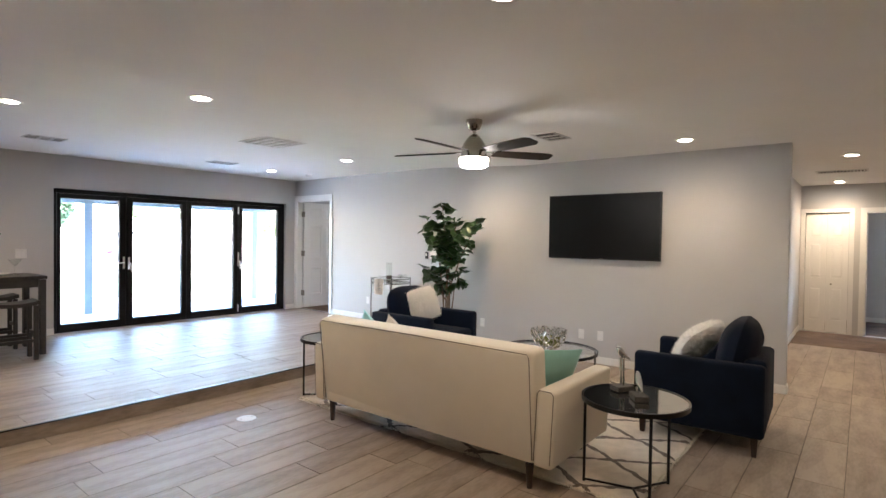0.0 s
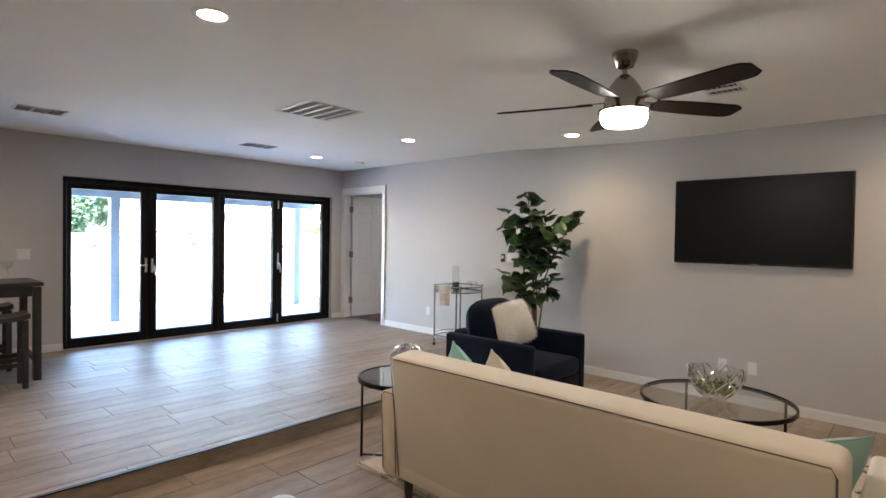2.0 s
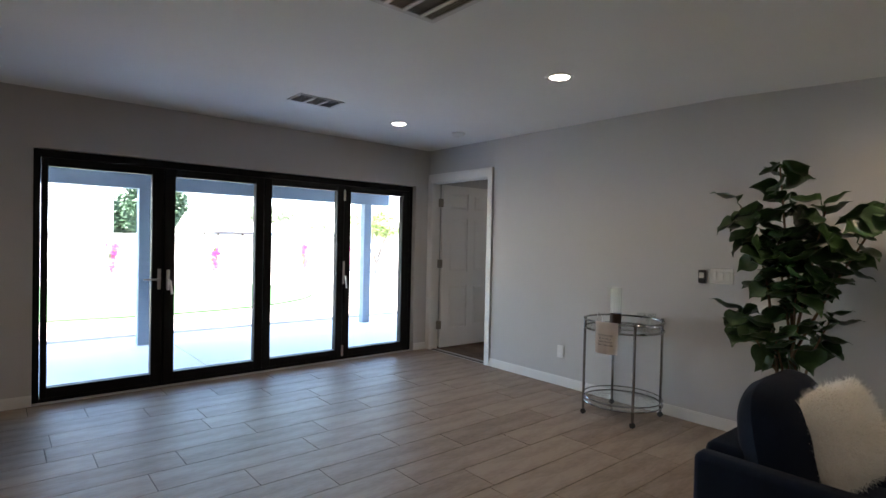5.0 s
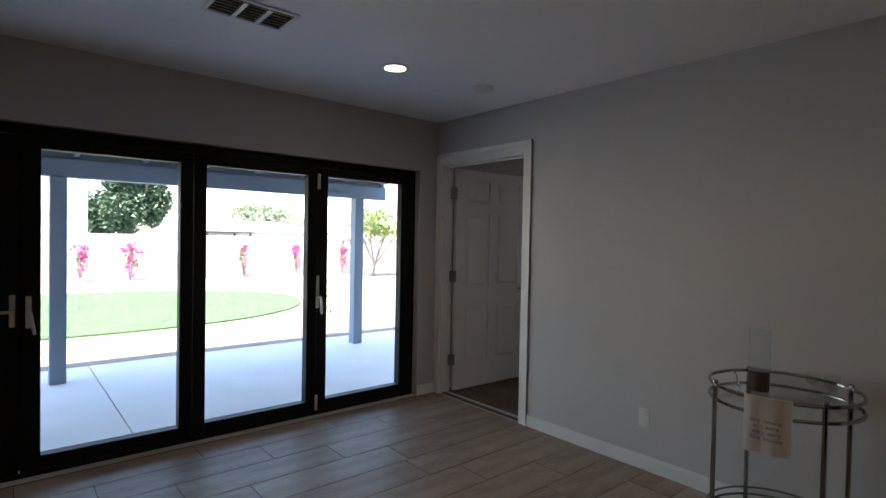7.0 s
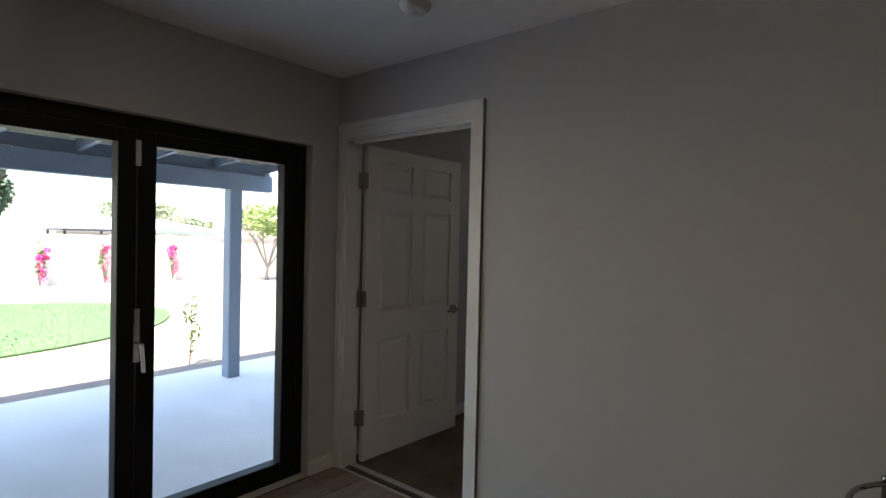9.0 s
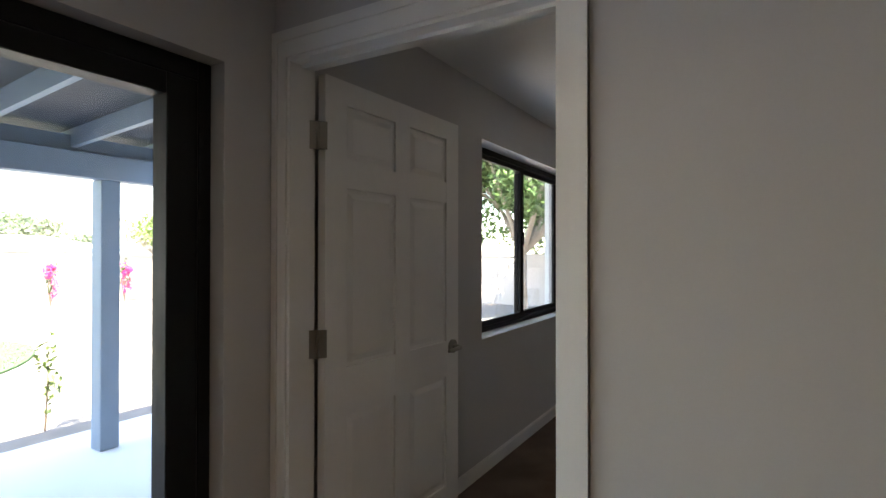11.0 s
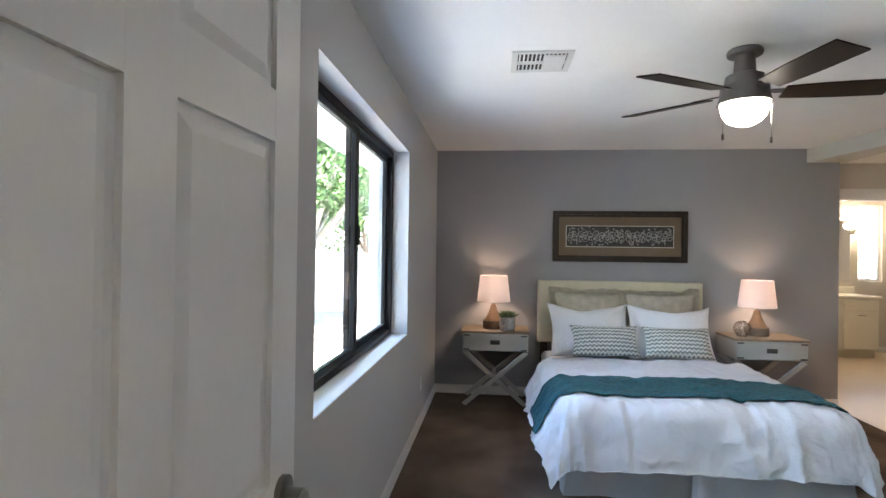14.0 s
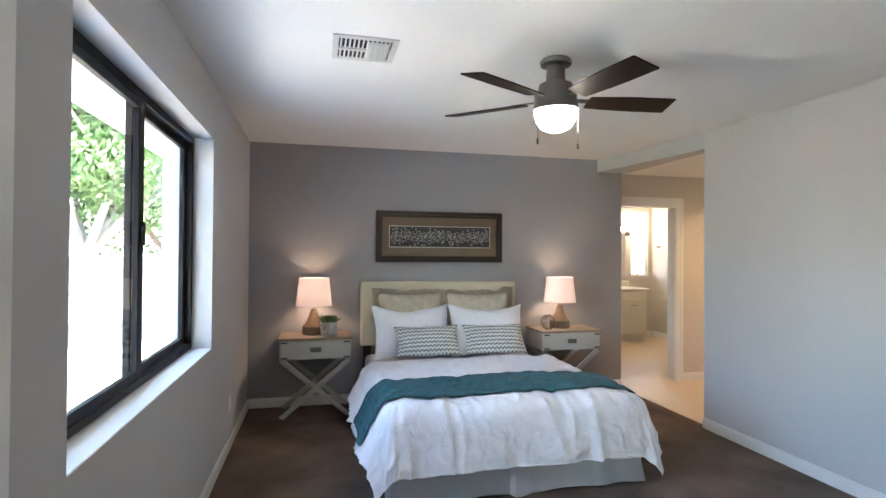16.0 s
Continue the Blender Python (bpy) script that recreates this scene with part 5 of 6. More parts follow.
for x in (-0.675, 0.675):
    part("stretcher", boxes((x - 0.02, x + 0.02, -0.30, 0.28, 0.16, 0.20), bevel=0.002), GREYWOOD, bt)


def stool(m):
    s = thing("bar_stool", "dark wood backless bar stool with curved seat", "stool", m, "bar stools")
    bm = bmesh.new()
    box(bm, -0.22, 0.22, -0.15, 0.15, -0.02, 0.02)
    bmesh.ops.subdivide_edges(bm, edges=bm.edges[:], cuts=6, use_grid_fill=True)
    for v in bm.verts:
        v.co.z += 0.028 * (v.co.x / 0.22) ** 2
    part("seat", bm, GREYWOOD, s, at=pose(0, 0, 0.59))
    for x in (-0.19, 0.19):
        for y in (-0.12, 0.12):
            part("leg", boxes((x - 0.02, x + 0.02, y - 0.02, y + 0.02, 0, 0.585), bevel=0.003), GREYWOOD, s)
    for y in (-0.12, 0.12):
        part("rung", boxes((-0.17, 0.17, y - 0.01, y + 0.01, 0.19, 0.225)), GREYWOOD, s)
    for x in (-0.19, 0.19):
        part("rung", boxes((x - 0.01, x + 0.01, -0.10, 0.10, 0.27, 0.305)), GREYWOOD, s)
    return s


st = stool(pose(-4.59, -1.43, 0))
copy_thing(st, pose(-4.59, -0.62, 0))
copy_thing(st, pose(-5.3, -1.43, 0))
pl = thing("plate", "white dinner plate on the bar table", "plate", pose(-4.60, -0.84, 0.878))
bm = bmesh.new()
lathe(bm, [(0.0, 0.004), (0.08, 0.004), (0.13, 0.018), (0.132, 0.021), (0.08, 0.009), (0.0, 0.008)], 36)
part("dish", bm, PLASTIC, pl)
stemware(pose(-4.43, -0.86, 0.878), "clear stemmed cocktail glass on the bar table", 0.18, 0.05, 1.3)
va = thing("bud_vase", "dark vase with green and red sprigs", "vase", pose(-4.93, -0.72, 0.878))
bm = bmesh.new()
lathe(bm, [(0.0, 0.0), (0.04, 0.0), (0.055, 0.08), (0.03, 0.17), (0.022, 0.20), (0.027, 0.22), (0.0, 0.21)], 24)
part("body", bm, STONE, va)
for k in range(11):
    bm = bmesh.new()
    a = k * 0.571
    up = 0.12 + 0.15 * (k * 0.37 % 1)
    tube(bm, [(0, 0, 0.2), (0.10 * math.cos(a), 0.10 * math.sin(a), 0.33), (0.40 * math.cos(a), 0.40 * math.sin(a), 0.33 + up)], [0.003, 0.002, 0.001], 6)
    spr = [(Vector((0.10 + 0.0255 * q, 0, 0)), Vector((0, 0, 1))) for q in range(12)]
    spr = [(Vector((p.x * math.cos(a), p.x * math.sin(a), 0.333 + (p.x - 0.10) * up / 0.3)), n_) for p, n_ in spr]
    blades(bm, spr * 3, 0.055, 0.015, k)
    part("sprig", bm, SUCCULENT, va, smooth=0)

# ---- bedroom ----
BEDY, TOP = -1.775, 0.53
bed = thing("bed", "queen bed with cream upholstered headboard, mattress and gathered white skirt", "bed", pose(4.15, BEDY, 0))
bm = bmesh.new()
box(bm, 0.965, 1.035, -0.732, 0.802, 0.54, 1.143, bevel=0.02, seg=3)
part("headboard", bm, HEADBOARD, bed, "cream leatherette headboard")
for y in (-0.52, -0.26, 0.0, 0.26, 0.52):
    for z in (0.80, 1.0):
        bm = bmesh.new()
        lathe(bm, [(0.0, 0.006), (0.009, 0.003), (0.010, 0.0)], 12)
        part("tuft_button", bm, HEADBOARD, bed, at=pose(0.9655, y, z, 0, -90, 0))
for y in (-0.74, 0.74):
    part("headboard_post", boxes((0.975, 1.03, y - 0.035, y + 0.035, 0.0, 0.545)), DARKWOOD, bed)
part("bed_base", boxes((-1.02, 0.955, -0.745, 0.745, 0.10, 0.26), bevel=0.02), SKIRT, bed)
bm = bmesh.new()
box(bm, -1.01, 0.955, -0.765, 0.765, 0.262, 0.475, bevel=0.05, seg=4)
part("mattress", bm, DUVET, bed)
for x in (-0.93, 0.88):
    for y in (-0.68, 0.68):
        part("leg", boxes((x - 0.03, x + 0.03, y - 0.03, y + 0.03, 0, 0.10)), DARKWOOD, bed)
bm = bmesh.new()
pts = []
for k in range(90):
    pts.append((0.93 - k * 1.965 / 89, 0.765))
for k in range(1, 80):
    pts.append((-1.035, 0.765 - k * 1.53 / 80))
for k in range(90):
    pts.append((-1.035 + k * 1.965 / 89, -0.765))
rows_ = []
for i, (x, y) in enumerate(pts):
    gap = 0.03 if abs(x + 1.035) < 0.02 and abs(y - 0.02) < 0.03 else 0
    f = 0.009 * math.sin(i * 0.30 + 2.5 * noise.noise(Vector((i * 0.07, 0, 0)))) + gap
    ox, oy = (f, 0) if abs(x + 1.035) < 0.01 else (0, math.copysign(f, y))
    rows_.append([bm.verts.new((x - abs(ox) * q * (1 if ox >= 0 else -1) - (0.17 * (0.29 - z) if abs(x + 1.035) < 0.01 else 0), y + oy * q + math.copysign(0.12 * (0.29 - z), y), z)) for z, q in ((0.29, 0.2), (0.2, 0.6), (0.10, 1.0), (0.006, 1.35))])
for a, b in zip(rows_, rows_[1:]):
    for k in range(3):
        bm.faces.new((a[k], b[k], b[k + 1], a[k + 1]))
bmesh.ops.solidify(bm, geom=bm.faces[:], thickness=0.003)
part("bed_skirt", bm, SKIRT, bed, "gathered white bed skirt")


def drape(x_head, x_foot, half, top, off, nu, nv, seed, thick, dome=0.008):
    """Cloth laid over the mattress: puffed on top, rolling over the edges and falling in folds."""
    bm = bmesh.new()
    g = []
    a_, b_, r_ = 0.74, -0.97, 0.11 + off
    arc = r_ * math.pi / 2
    for i in range(nu + 1):
        s = (i / nu * 2 - 1) * half
        row = []
        for j in range(nv + 1):
            x = x_head + (x_foot - x_head) * j / nv
            ds, dx = max(0, abs(s) - a_), max(0, b_ - x)
            d = math.hypot(ds, dx)
            ang = math.atan2(ds, dx) if d else 0.0
            sc, xc = min(abs(s), a_), max(x, b_)
            pc = math.copysign(sc + 0.35 * ang + (xc - b_ if ds > 0 and dx == 0 else 0), s)
            d *= 1 + 0.05 * noise.noise(Vector((pc * 2.2, seed, 0)))
            hang = min(1, max(0, d - 0.08) / 0.28)
            k_ = 0.05 + 0.31 * (ang / (math.pi / 2)) ** 2
            fold = 0.030 * noise.noise(Vector((pc * 4.2, d * 0.9, seed))) + 0.005 * math.sin(pc * 23 + 3.5 * noise.noise(Vector((pc * 3, d, seed + 2))))
            fold += 0.016 * (0.45 - abs(noise.noise(Vector((pc * 6.5, d * 1.8, seed + 4))))) + 0.010 * (0.4 - abs(noise.noise(Vector((pc * 11 + d * 5, d * 4, seed + 14)))))
            fine = 0.5 - abs(noise.noise(Vector((s * 6 + x * 3, x * 6 - s * 3, seed + 5))))
            crease = (1 - min(1, 2.6 * abs(noise.noise(Vector((pc * 7 + 0.6 * d, d * 1.6, seed + 21)))))) ** 2
            nick = (1 - min(1, 3.0 * abs(noise.noise(Vector((s * 9 - x * 5, x * 8 + s * 4, seed + 31)))))) ** 2
            if d < arc:
                out, drop = r_ * math.sin(d / r_), r_ * (1 - math.cos(d / r_))
            else:
                out, drop = r_ + (d - arc) * k_, r_ + (d - arc) * math.sqrt(1 - k_ * k_)
            out += max(0.004, fold + 0.02 + 0.022 * fine + 0.016 * crease + 0.010 * nick) * hang
            edge_w = math.exp(-max(0, xc - b_) * 5)
            z = top + off - drop + dome * (1 - min(1, abs(s) / 0.85) ** 2) * (1 - hang)
            z += (0.020 * noise.noise(Vector((s * 2.3, x * 2.6, seed + 8))) + 0.024 * (fine - 0.3) + 0.010 * noise.noise(Vector((s * 10, x * 2.2, seed + 6))) * edge_w + 0.016 * crease * edge_w + 0.005 * nick) * (1 - hang)
            y = math.copysign(sc + out * math.sin(ang), s)
            row.append(bm.verts.new((xc - out * math.cos(ang) * (1 if d else 0), y, max(0.022, z))))
        g.append(row)
    under = [[bm.verts.new(v.co) for v in row] for row in g]
    for i in range(nu + 1):
        for j in range(nv + 1):
            p_ = [g[min(nu, max(0, i + di))][min(nv, max(0, j + dj))].co for di, dj in ((1, 0), (-1, 0), (0, 1), (0, -1))]
            n_ = (p_[0] - p_[1]).cross(p_[2] - p_[3])
            n_ = n_.normalized() if n_.length > 1e-9 else Vector((0, 0, 1))
            under[i][j].co = g[i][j].co - n_ * (0.002 if i in (0, nu) or j in (0, nv) else thick)
    for i in range(nu):
        for j in range(nv):
            bm.faces.new((g[i][j], g[i + 1][j], g[i + 1][j + 1], g[i][j + 1]))
            bm.faces.new((under[i][j], under[i][j + 1], under[i + 1][j + 1], under[i + 1][j]))
    rim_ = [(i, 0) for i in range(nu)] + [(nu, j) for j in range(nv)] + [(i, nv) for i in range(nu, 0, -1)] + [(0, j) for j in range(nv, 0, -1)]
    ring_faces(bm, [g[i][j] for i, j in rim_], [under[i][j] for i, j in rim_])
    return bm, [g[i][j].co.copy() for i, j in rim_]


dv = thing("duvet", "thick white cotton duvet with soft folds, hanging over the bed", "duvet", pose(4.15, BEDY, 0))
bm, edge_ = drape(0.26, -1.385, 1.10, TOP, 0.0, 170, 140, 2.0, 0.010)
part("cover", bm, DUVET, dv, smooth=60)
bm = bmesh.new()
tube(bm, edge_, 0.004, 6, closed=True)
part("hem", bm, DUVET, dv, "stitched white hem")
rn = thing("bed_runner", "teal knitted bed runner laid across the duvet", "bed runner", pose(4.15, BEDY, 0.007))
bm, edge_ = drape(-0.46, -0.91, 1.07, TOP, 0.010, 170, 40, 2.0, 0.006)
part("knit", bm, TEAL, rn, smooth=60)
bm = bmesh.new()
tube(bm, edge_, 0.005, 6, closed=True)
part("edge_band", bm, TEAL, rn, "thick knitted edge band")


def bed_pillow(x, y, z, w, h, t, tilt, yaw, label, material, name="bed_pillow", seed=1, group="bed pillows", flange=0.0):
    p = thing(name, label, "pillow", pose(x, y, z, tilt, 0, -90 + yaw), group)
    part("case", pillow_mesh(w, h, t, seed, pinch=0.09, sag=0.0 if h < 0.4 or flange else 0.045), material, p)
    if flange:
        bm = bmesh.new()
        n = 26
        rows_ = []
        for u, v in [(-1 + 2 * k / n, -1) for k in range(n)] + [(1, -1 + 2 * k / n) for k in range(n)] + [(1 - 2 * k / n, 1) for k in range(n)] + [(-1, 1 - 2 * k / n) for k in range(n)]:
            px, pz = w / 2 * u * (1 - 0.07 * (1 - v * v)), h / 2 * v * (1 - 0.07 * (1 - u * u))
            wob = noise.noise(Vector((px * 9, pz * 9, seed)))
            fx, fz = (flange if abs(u) == 1 else 0) * (1 + 0.4 * wob), (flange if abs(v) == 1 else 0) * (1 + 1.0 * wob)
            rows_.append([bm.verts.new((px * (1 - 0.03), 0, pz * (1 - 0.03))), bm.verts.new((px + math.copysign(fx, u) * 0.5, 0.012 * wob, pz + math.copysign(fz, v) * 0.5)), bm.verts.new((px + math.copysign(fx, u), 0.03 * wob, pz + math.copysign(fz, v)))])
        for a, b in zip(rows_, rows_[1:] + rows_[:1]):
            for k in range(2):
                bm.faces.new((a[k], b[k], b[k + 1], a[k + 1]))
        bmesh.ops.solidify(bm, geom=bm.faces[:], thickness=0.003)
        part("flange", bm, material, p, "limp wavy flange edge")
    return p


bed_pillow(5.01, BEDY + 0.34, 0.80, 0.62, 0.50, 0.16, -18, 3, "taupe patterned pillow sham against the headboard", TAUPE, "pillow_sham", 2, "taupe shams", 0.045)
bed_pillow(5.01, BEDY - 0.32, 0.795, 0.62, 0.50, 0.16, -18, -3, "taupe patterned pillow sham against the headboard", TAUPE, "pillow_sham", 5, "taupe shams", 0.045)
bed_pillow(4.83, BEDY + 0.36, 0.715, 0.73, 0.50, 0.25, -26, 4, "plump white bed pillow", DUVET, seed=7)
bed_pillow(4.83, BEDY - 0.34, 0.715, 0.72, 0.50, 0.25, -26, -4, "plump white bed pillow", DUVET, seed=9)
bed_pillow(4.61, BEDY + 0.265, 0.655, 0.58, 0.29, 0.13, -32, 3, "small oblong cushion with grey chevron rows", CHEVRON, "lumbar_cushion", 11, "chevron cushions")
bed_pillow(4.61, BEDY - 0.335, 0.655, 0.56, 0.29, 0.13, -32, -2, "small oblong cushion with grey chevron rows", CHEVRON, "lumbar_cushion", 13, "chevron cushions")


def nightstand(y, label):
    t = thing("nightstand", label, "nightstand", pose(4.97, y, 0, 0, 0, 0), "pair of nightstands")
    w = 0.31
    part("top", boxes((-0.205, 0.205, -w, w, 0.665, 0.685), bevel=0.003), OAKTOP, t, "pale wood top")
    part("case", boxes((-0.19, 0.20, -w + 0.012, w - 0.012, 0.50, 0.6645), bevel=0.003), GREYPAINT, t)
    dr_ = part("drawer", boxes((-0.203, -0.19, -w + 0.02, w - 0.02, 0.508, 0.658), bevel=0.003), GREYPAINT, t)
    part("pull_plate", boxes((-0.2055, -0.2025, -0.045, 0.045, 0.565, 0.605), bevel=0.001), BRONZE, dr_, "recessed metal pull")
    part("pull_grip", boxes((-0.21, -0.205, -0.03, 0.03, 0.572, 0.580), bevel=0.001), STEEL, dr_)
    for s in (-1, 1):
        for z in (0.512, 0.64):
            part("corner_plate", boxes((-0.2045, -0.2028, s * (w - 0.05) - 0.028, s * (w - 0.05) + 0.028, z, z + 0.014)), BRONZE, t, "metal corner plate")
    for x in (-0.165, 0.165):
        for s in (-1, 1):
            bm = bmesh.new()
            a, b = Vector((x + 0.012 * s, -s * (w - 0.03), 0.0)), Vector((x + 0.012 * s, s * (w - 0.03), 0.5))
            d = (b - a).normalized()
            n_ = Vector((1, 0, 0)).cross(d) * 0.027
            q = Vector((0.0115, 0, 0))
            ring0 = [bm.verts.new(p_) for p_ in (a + q + n_, a - q + n_, a - q - n_, a + q - n_)]
            ring1 = [bm.verts.new(p_) for p_ in (b + q + n_, b - q + n_, b - q - n_, b + q - n_)]
            ring_faces(bm, ring0, ring1)
            bm.faces.new(ring0)
            bm.faces.new(ring1)
            for v in bm.verts:
                v.co.z = max(0.0, min(0.5, v.co.z))
            part("cross_leg", bm, GREYPAINT, t)
    part("spreader", boxes((-0.165, 0.165, -0.012, 0.012, 0.24, 0.264)), GREYPAINT, t)
    return t


nightstand(-0.57, "grey campaign nightstand with crossed legs and pale top")
nightstand(-2.95, "grey campaign nightstand with crossed legs and pale top")


def table_lamp(y, label, z=0.685):
    t = thing("table_lamp", label, "lamp", pose(5.0, y, z), "pair of bedside lamps")
    bm = bmesh.new()
    lathe(bm, [(0.0, 0.0), (0.095, 0.0), (0.10, 0.01), (0.097, 0.075), (0.0, 0.075)], 30)
    part("base", bm, LAMPSTONE, t, "dark grey stone base")
    bm = bmesh.new()
    lathe(bm, [(0.0, 0.0755), (0.088, 0.0755), (0.072, 0.10), (0.046, 0.15), (0.03, 0.20), (0.026, 0.225), (0.0, 0.225)], 30)
    part("body", bm, LAMPWOOD, t, "turned pale wood body")
    bm = bmesh.new()
    tube(bm, [(0, 0, 0.225), (0, 0, 0.285)], 0.008, 10)
    lathe(bm, [(0.012, 0.265), (0.018, 0.27), (0.018, 0.30), (0.012, 0.305)], 14)
    part("socket", bm, STEEL, t)
    bm = bmesh.new()
    lathe(bm, [(0.158, 0.255), (0.130, 0.50), (0.128, 0.50), (0.156, 0.255), (0.158, 0.255)], 44)
    part("shade", bm, SHADE, t, "white linen drum shade")
    bm = bmesh.new()
    for k in range(3):
        a = k * 2.094
        tube(bm, [(0.0, 0.0, 0.482), (0.130 * math.cos(a), 0.130 * math.sin(a), 0.495)], 0.002, 6)
    tube(bm, [(0, 0, 0.30), (0, 0, 0.482)], 0.002, 6)
    part("harp", bm, STEEL, t)
    lamp = new("bedside_bulb", bpy.data.lights.new("bedside_bulb", "POINT"))
    lamp.data.energy, lamp.data.color, lamp.data.shadow_soft_size = LAMP_WATTS, (1.0, 0.70, 0.46), 0.03
    lamp.matrix_world = pose(5.0, y, z + 0.37)
    return t


table_lamp(-0.55, "bedside lamp with wood and stone base, white shade, lit")
table_lamp(-2.93, "bedside lamp with wood and stone base, white shade, lit")
pot = thing("succulent_pot", "small green succulent in a speckled grey pot", "potted plant", pose(4.86, -0.68, 0.685))
bm = bmesh.new()
lathe(bm, [(0.0, 0.0), (0.056, 0.0), (0.066, 0.012), (0.074, 0.06), (0.07, 0.125), (0.064, 0.125), (0.060, 0.108), (0.0, 0.108)], 28)
part("pot", bm, CERAMIC, pot)
bm = bmesh.new()
for k in range(26):
    a = k * 2.4
    ln = 0.125 - 0.0025 * k
    el = 0.25 + 0.045 * k
    d = Vector((math.cos(a) * math.cos(el), math.sin(a) * math.cos(el), math.sin(el)))
    tube(bm, [Vector((0, 0, 0.108)), Vector((0, 0, 0.11)) + d * ln * 0.55, Vector((0, 0, 0.115)) + d * ln], [0.009, 0.014, 0.001], 6)
part("leaves", bm, SUCCULENT, pot)
wire_sphere(pose(4.87, -2.75, 0.685), 0.072, "openwork metal sphere on the nightstand", STEEL, 8, 12)

pic = thing("framed_relief", "wide dark wooden frame with brown mat and grey carved relief", "picture", pose(5.1995, -1.749, 1.573, 0, 0, -90))
w, h = 0.632, 0.246
bm = bmesh.new()
for (o, i, y0, y1) in ((0.0, 0.035, -0.034, 0), (0.034, 0.058, -0.026, 0)):
    a, b, c, d = w - o, h - o, w - i, h - i
    for bx in ((-a, a, y0, y1, c and d, b), (-a, a, y0, y1, -b, -d), (-a, -c, y0, y1, -d, d), (c, a, y0, y1, -d, d)):
        box(bm, *bx, bevel=0.003)
part("frame", bm, FRAMEWOOD, pic)
part("mat", boxes((-w + 0.05, w - 0.05, -0.016, 0, -h + 0.05, h - 0.05)), MATBOARD, pic, "brown mat board")
part("fillet", boxes((-0.508, 0.508, -0.019, -0.0165, -0.105, 0.105)), SILVERLINE, pic, "thin silver fillet")
part("ground_panel", boxes((-0.5, 0.5, -0.0215, -0.0195, -0.0975, 0.0975)), RELIEFDARK, pic, "dark ground of the relief")
rnd = random.Random(5)
for k in range(20):
    cx_, up = -0.466 + k * 0.049 + rnd.uniform(-0.008, 0.008), (1 if k % 2 else -1)
    bm = bmesh.new()
    for q in range(2):
        pts = []
        for i in range(26):
            f = i / 25
            a = up * (f * 9.0 + q * math.pi) + k
            r = 0.006 + 0.027 * f
            pts.append((cx_ + r * math.cos(a), -0.0235 - 0.003 * math.sin(f * math.pi), up * 0.026 * (1 if q else -0.6) + r * 1.15 * math.sin(a)))
        tube(bm, [(x, y, max(-0.09, min(0.09, z))) for x, y, z in pts], [0.0045 - 0.003 * abs(2 * i / 25 - 1) for i in range(26)], 6)
    for q in range(5):
        x, z, a = cx_ + rnd.uniform(-0.025, 0.025), rnd.uniform(-0.085, 0.085), rnd.uniform(0, 6.28)
        tube(bm, [(x, -0.0225, z), (x + 0.012 * math.cos(a), -0.0265, z + 0.012 * math.sin(a)), (x + 0.026 * math.cos(a + 0.5), -0.0225, z + 0.026 * math.sin(a + 0.5))], [0.002, 0.0065, 0.001], 6)
    part("scroll", bm, PEWTER, pic, "pale pewter carved scroll")

# ---- bathroom ----
vn = thing("vanity", "cream bathroom vanity cabinet with marble top", "cabinet", pose(8.1, -5.15, 0))
part("cabinet", boxes((-0.27, 0.29, -0.70, 0.70, 0.10, 0.83), (-0.22, 0.29, -0.68, 0.68, 0.0, 0.10)), CABINET, vn)
part("countertop", boxes((-0.30, 0.295, -0.73, 0.73, 0.831, 0.87), (0.275, 0.295, -0.73, 0.73, 0.87, 0.97), bevel=0.006), COUNTER, vn, "pale marble top with splashback")
for k in range(3):
    y0 = -0.68 + k * 0.46
    part("drawer_front", boxes((-0.288, -0.27, y0, y0 + 0.44, 0.67, 0.81), bevel=0.004), CABINET, vn)
    part("door", boxes((-0.288, -0.27, y0, y0 + 0.44, 0.13, 0.65), bevel=0.004), CABINET, vn)
    bm = bmesh.new()
    tube(bm, [(-0.288, y0 + 0.17, 0.60), (-0.31, y0 + 0.17, 0.60), (-0.31, y0 + 0.27, 0.60), (-0.288, y0 + 0.27, 0.60)], 0.005, 8)
    part("handle", bm, STEEL, vn)
hk = thing("towel_hook", "small dark towel hook on the bathroom wall", "hook", pose(8.2, -6.3495, 1.56))
bm = bmesh.new()
tube(bm, [(0, 0, 0), (0, 0.012, 0)], 0.02, 14)
tube(bm, [(0, 0.012, 0), (0, 0.05, 0), (0, 0.06, 0.02)], 0.006, 8)
part("hook", bm, BRONZE, hk)
mr = thing("bath_mirror", "plain frameless bathroom mirror above the vanity", "mirror", pose(8.3995, -5.2, 1.5))
part("glass", boxes((-0.006, 0, -0.62, 0.62, -0.45, 0.45)), MIRROR, mr)
sc = thing("wall_sconce", "bathroom wall light with round glowing globe", "wall lamp", pose(8.3995, -5.84, 1.80))
bm = bmesh.new()
tube(bm, [(0, 0, 0), (-0.02, 0, 0)], 0.05, 20)
tube(bm, [(-0.02, 0, 0), (-0.10, 0, 0), (-0.10, 0, 0.03)], 0.008, 8)
part("bracket", bm, STEEL, sc)
bm = bmesh.new()
bmesh.ops.create_uvsphere(bm, u_segments=20, v_segments=12, radius=0.05, matrix=pose(-0.10, 0, 0.08))
part("globe", bm, BULBGLOW, sc, "glowing globe")
# both fittings are unseen, added for the warm light in alcove and bathroom
downlight(4.6, -5.2, 2.30, 3.7, (1.0, 0.64, 0.32))
downlight(6.9, -5.0, C, 1.2, (1.0, 0.70, 0.40))

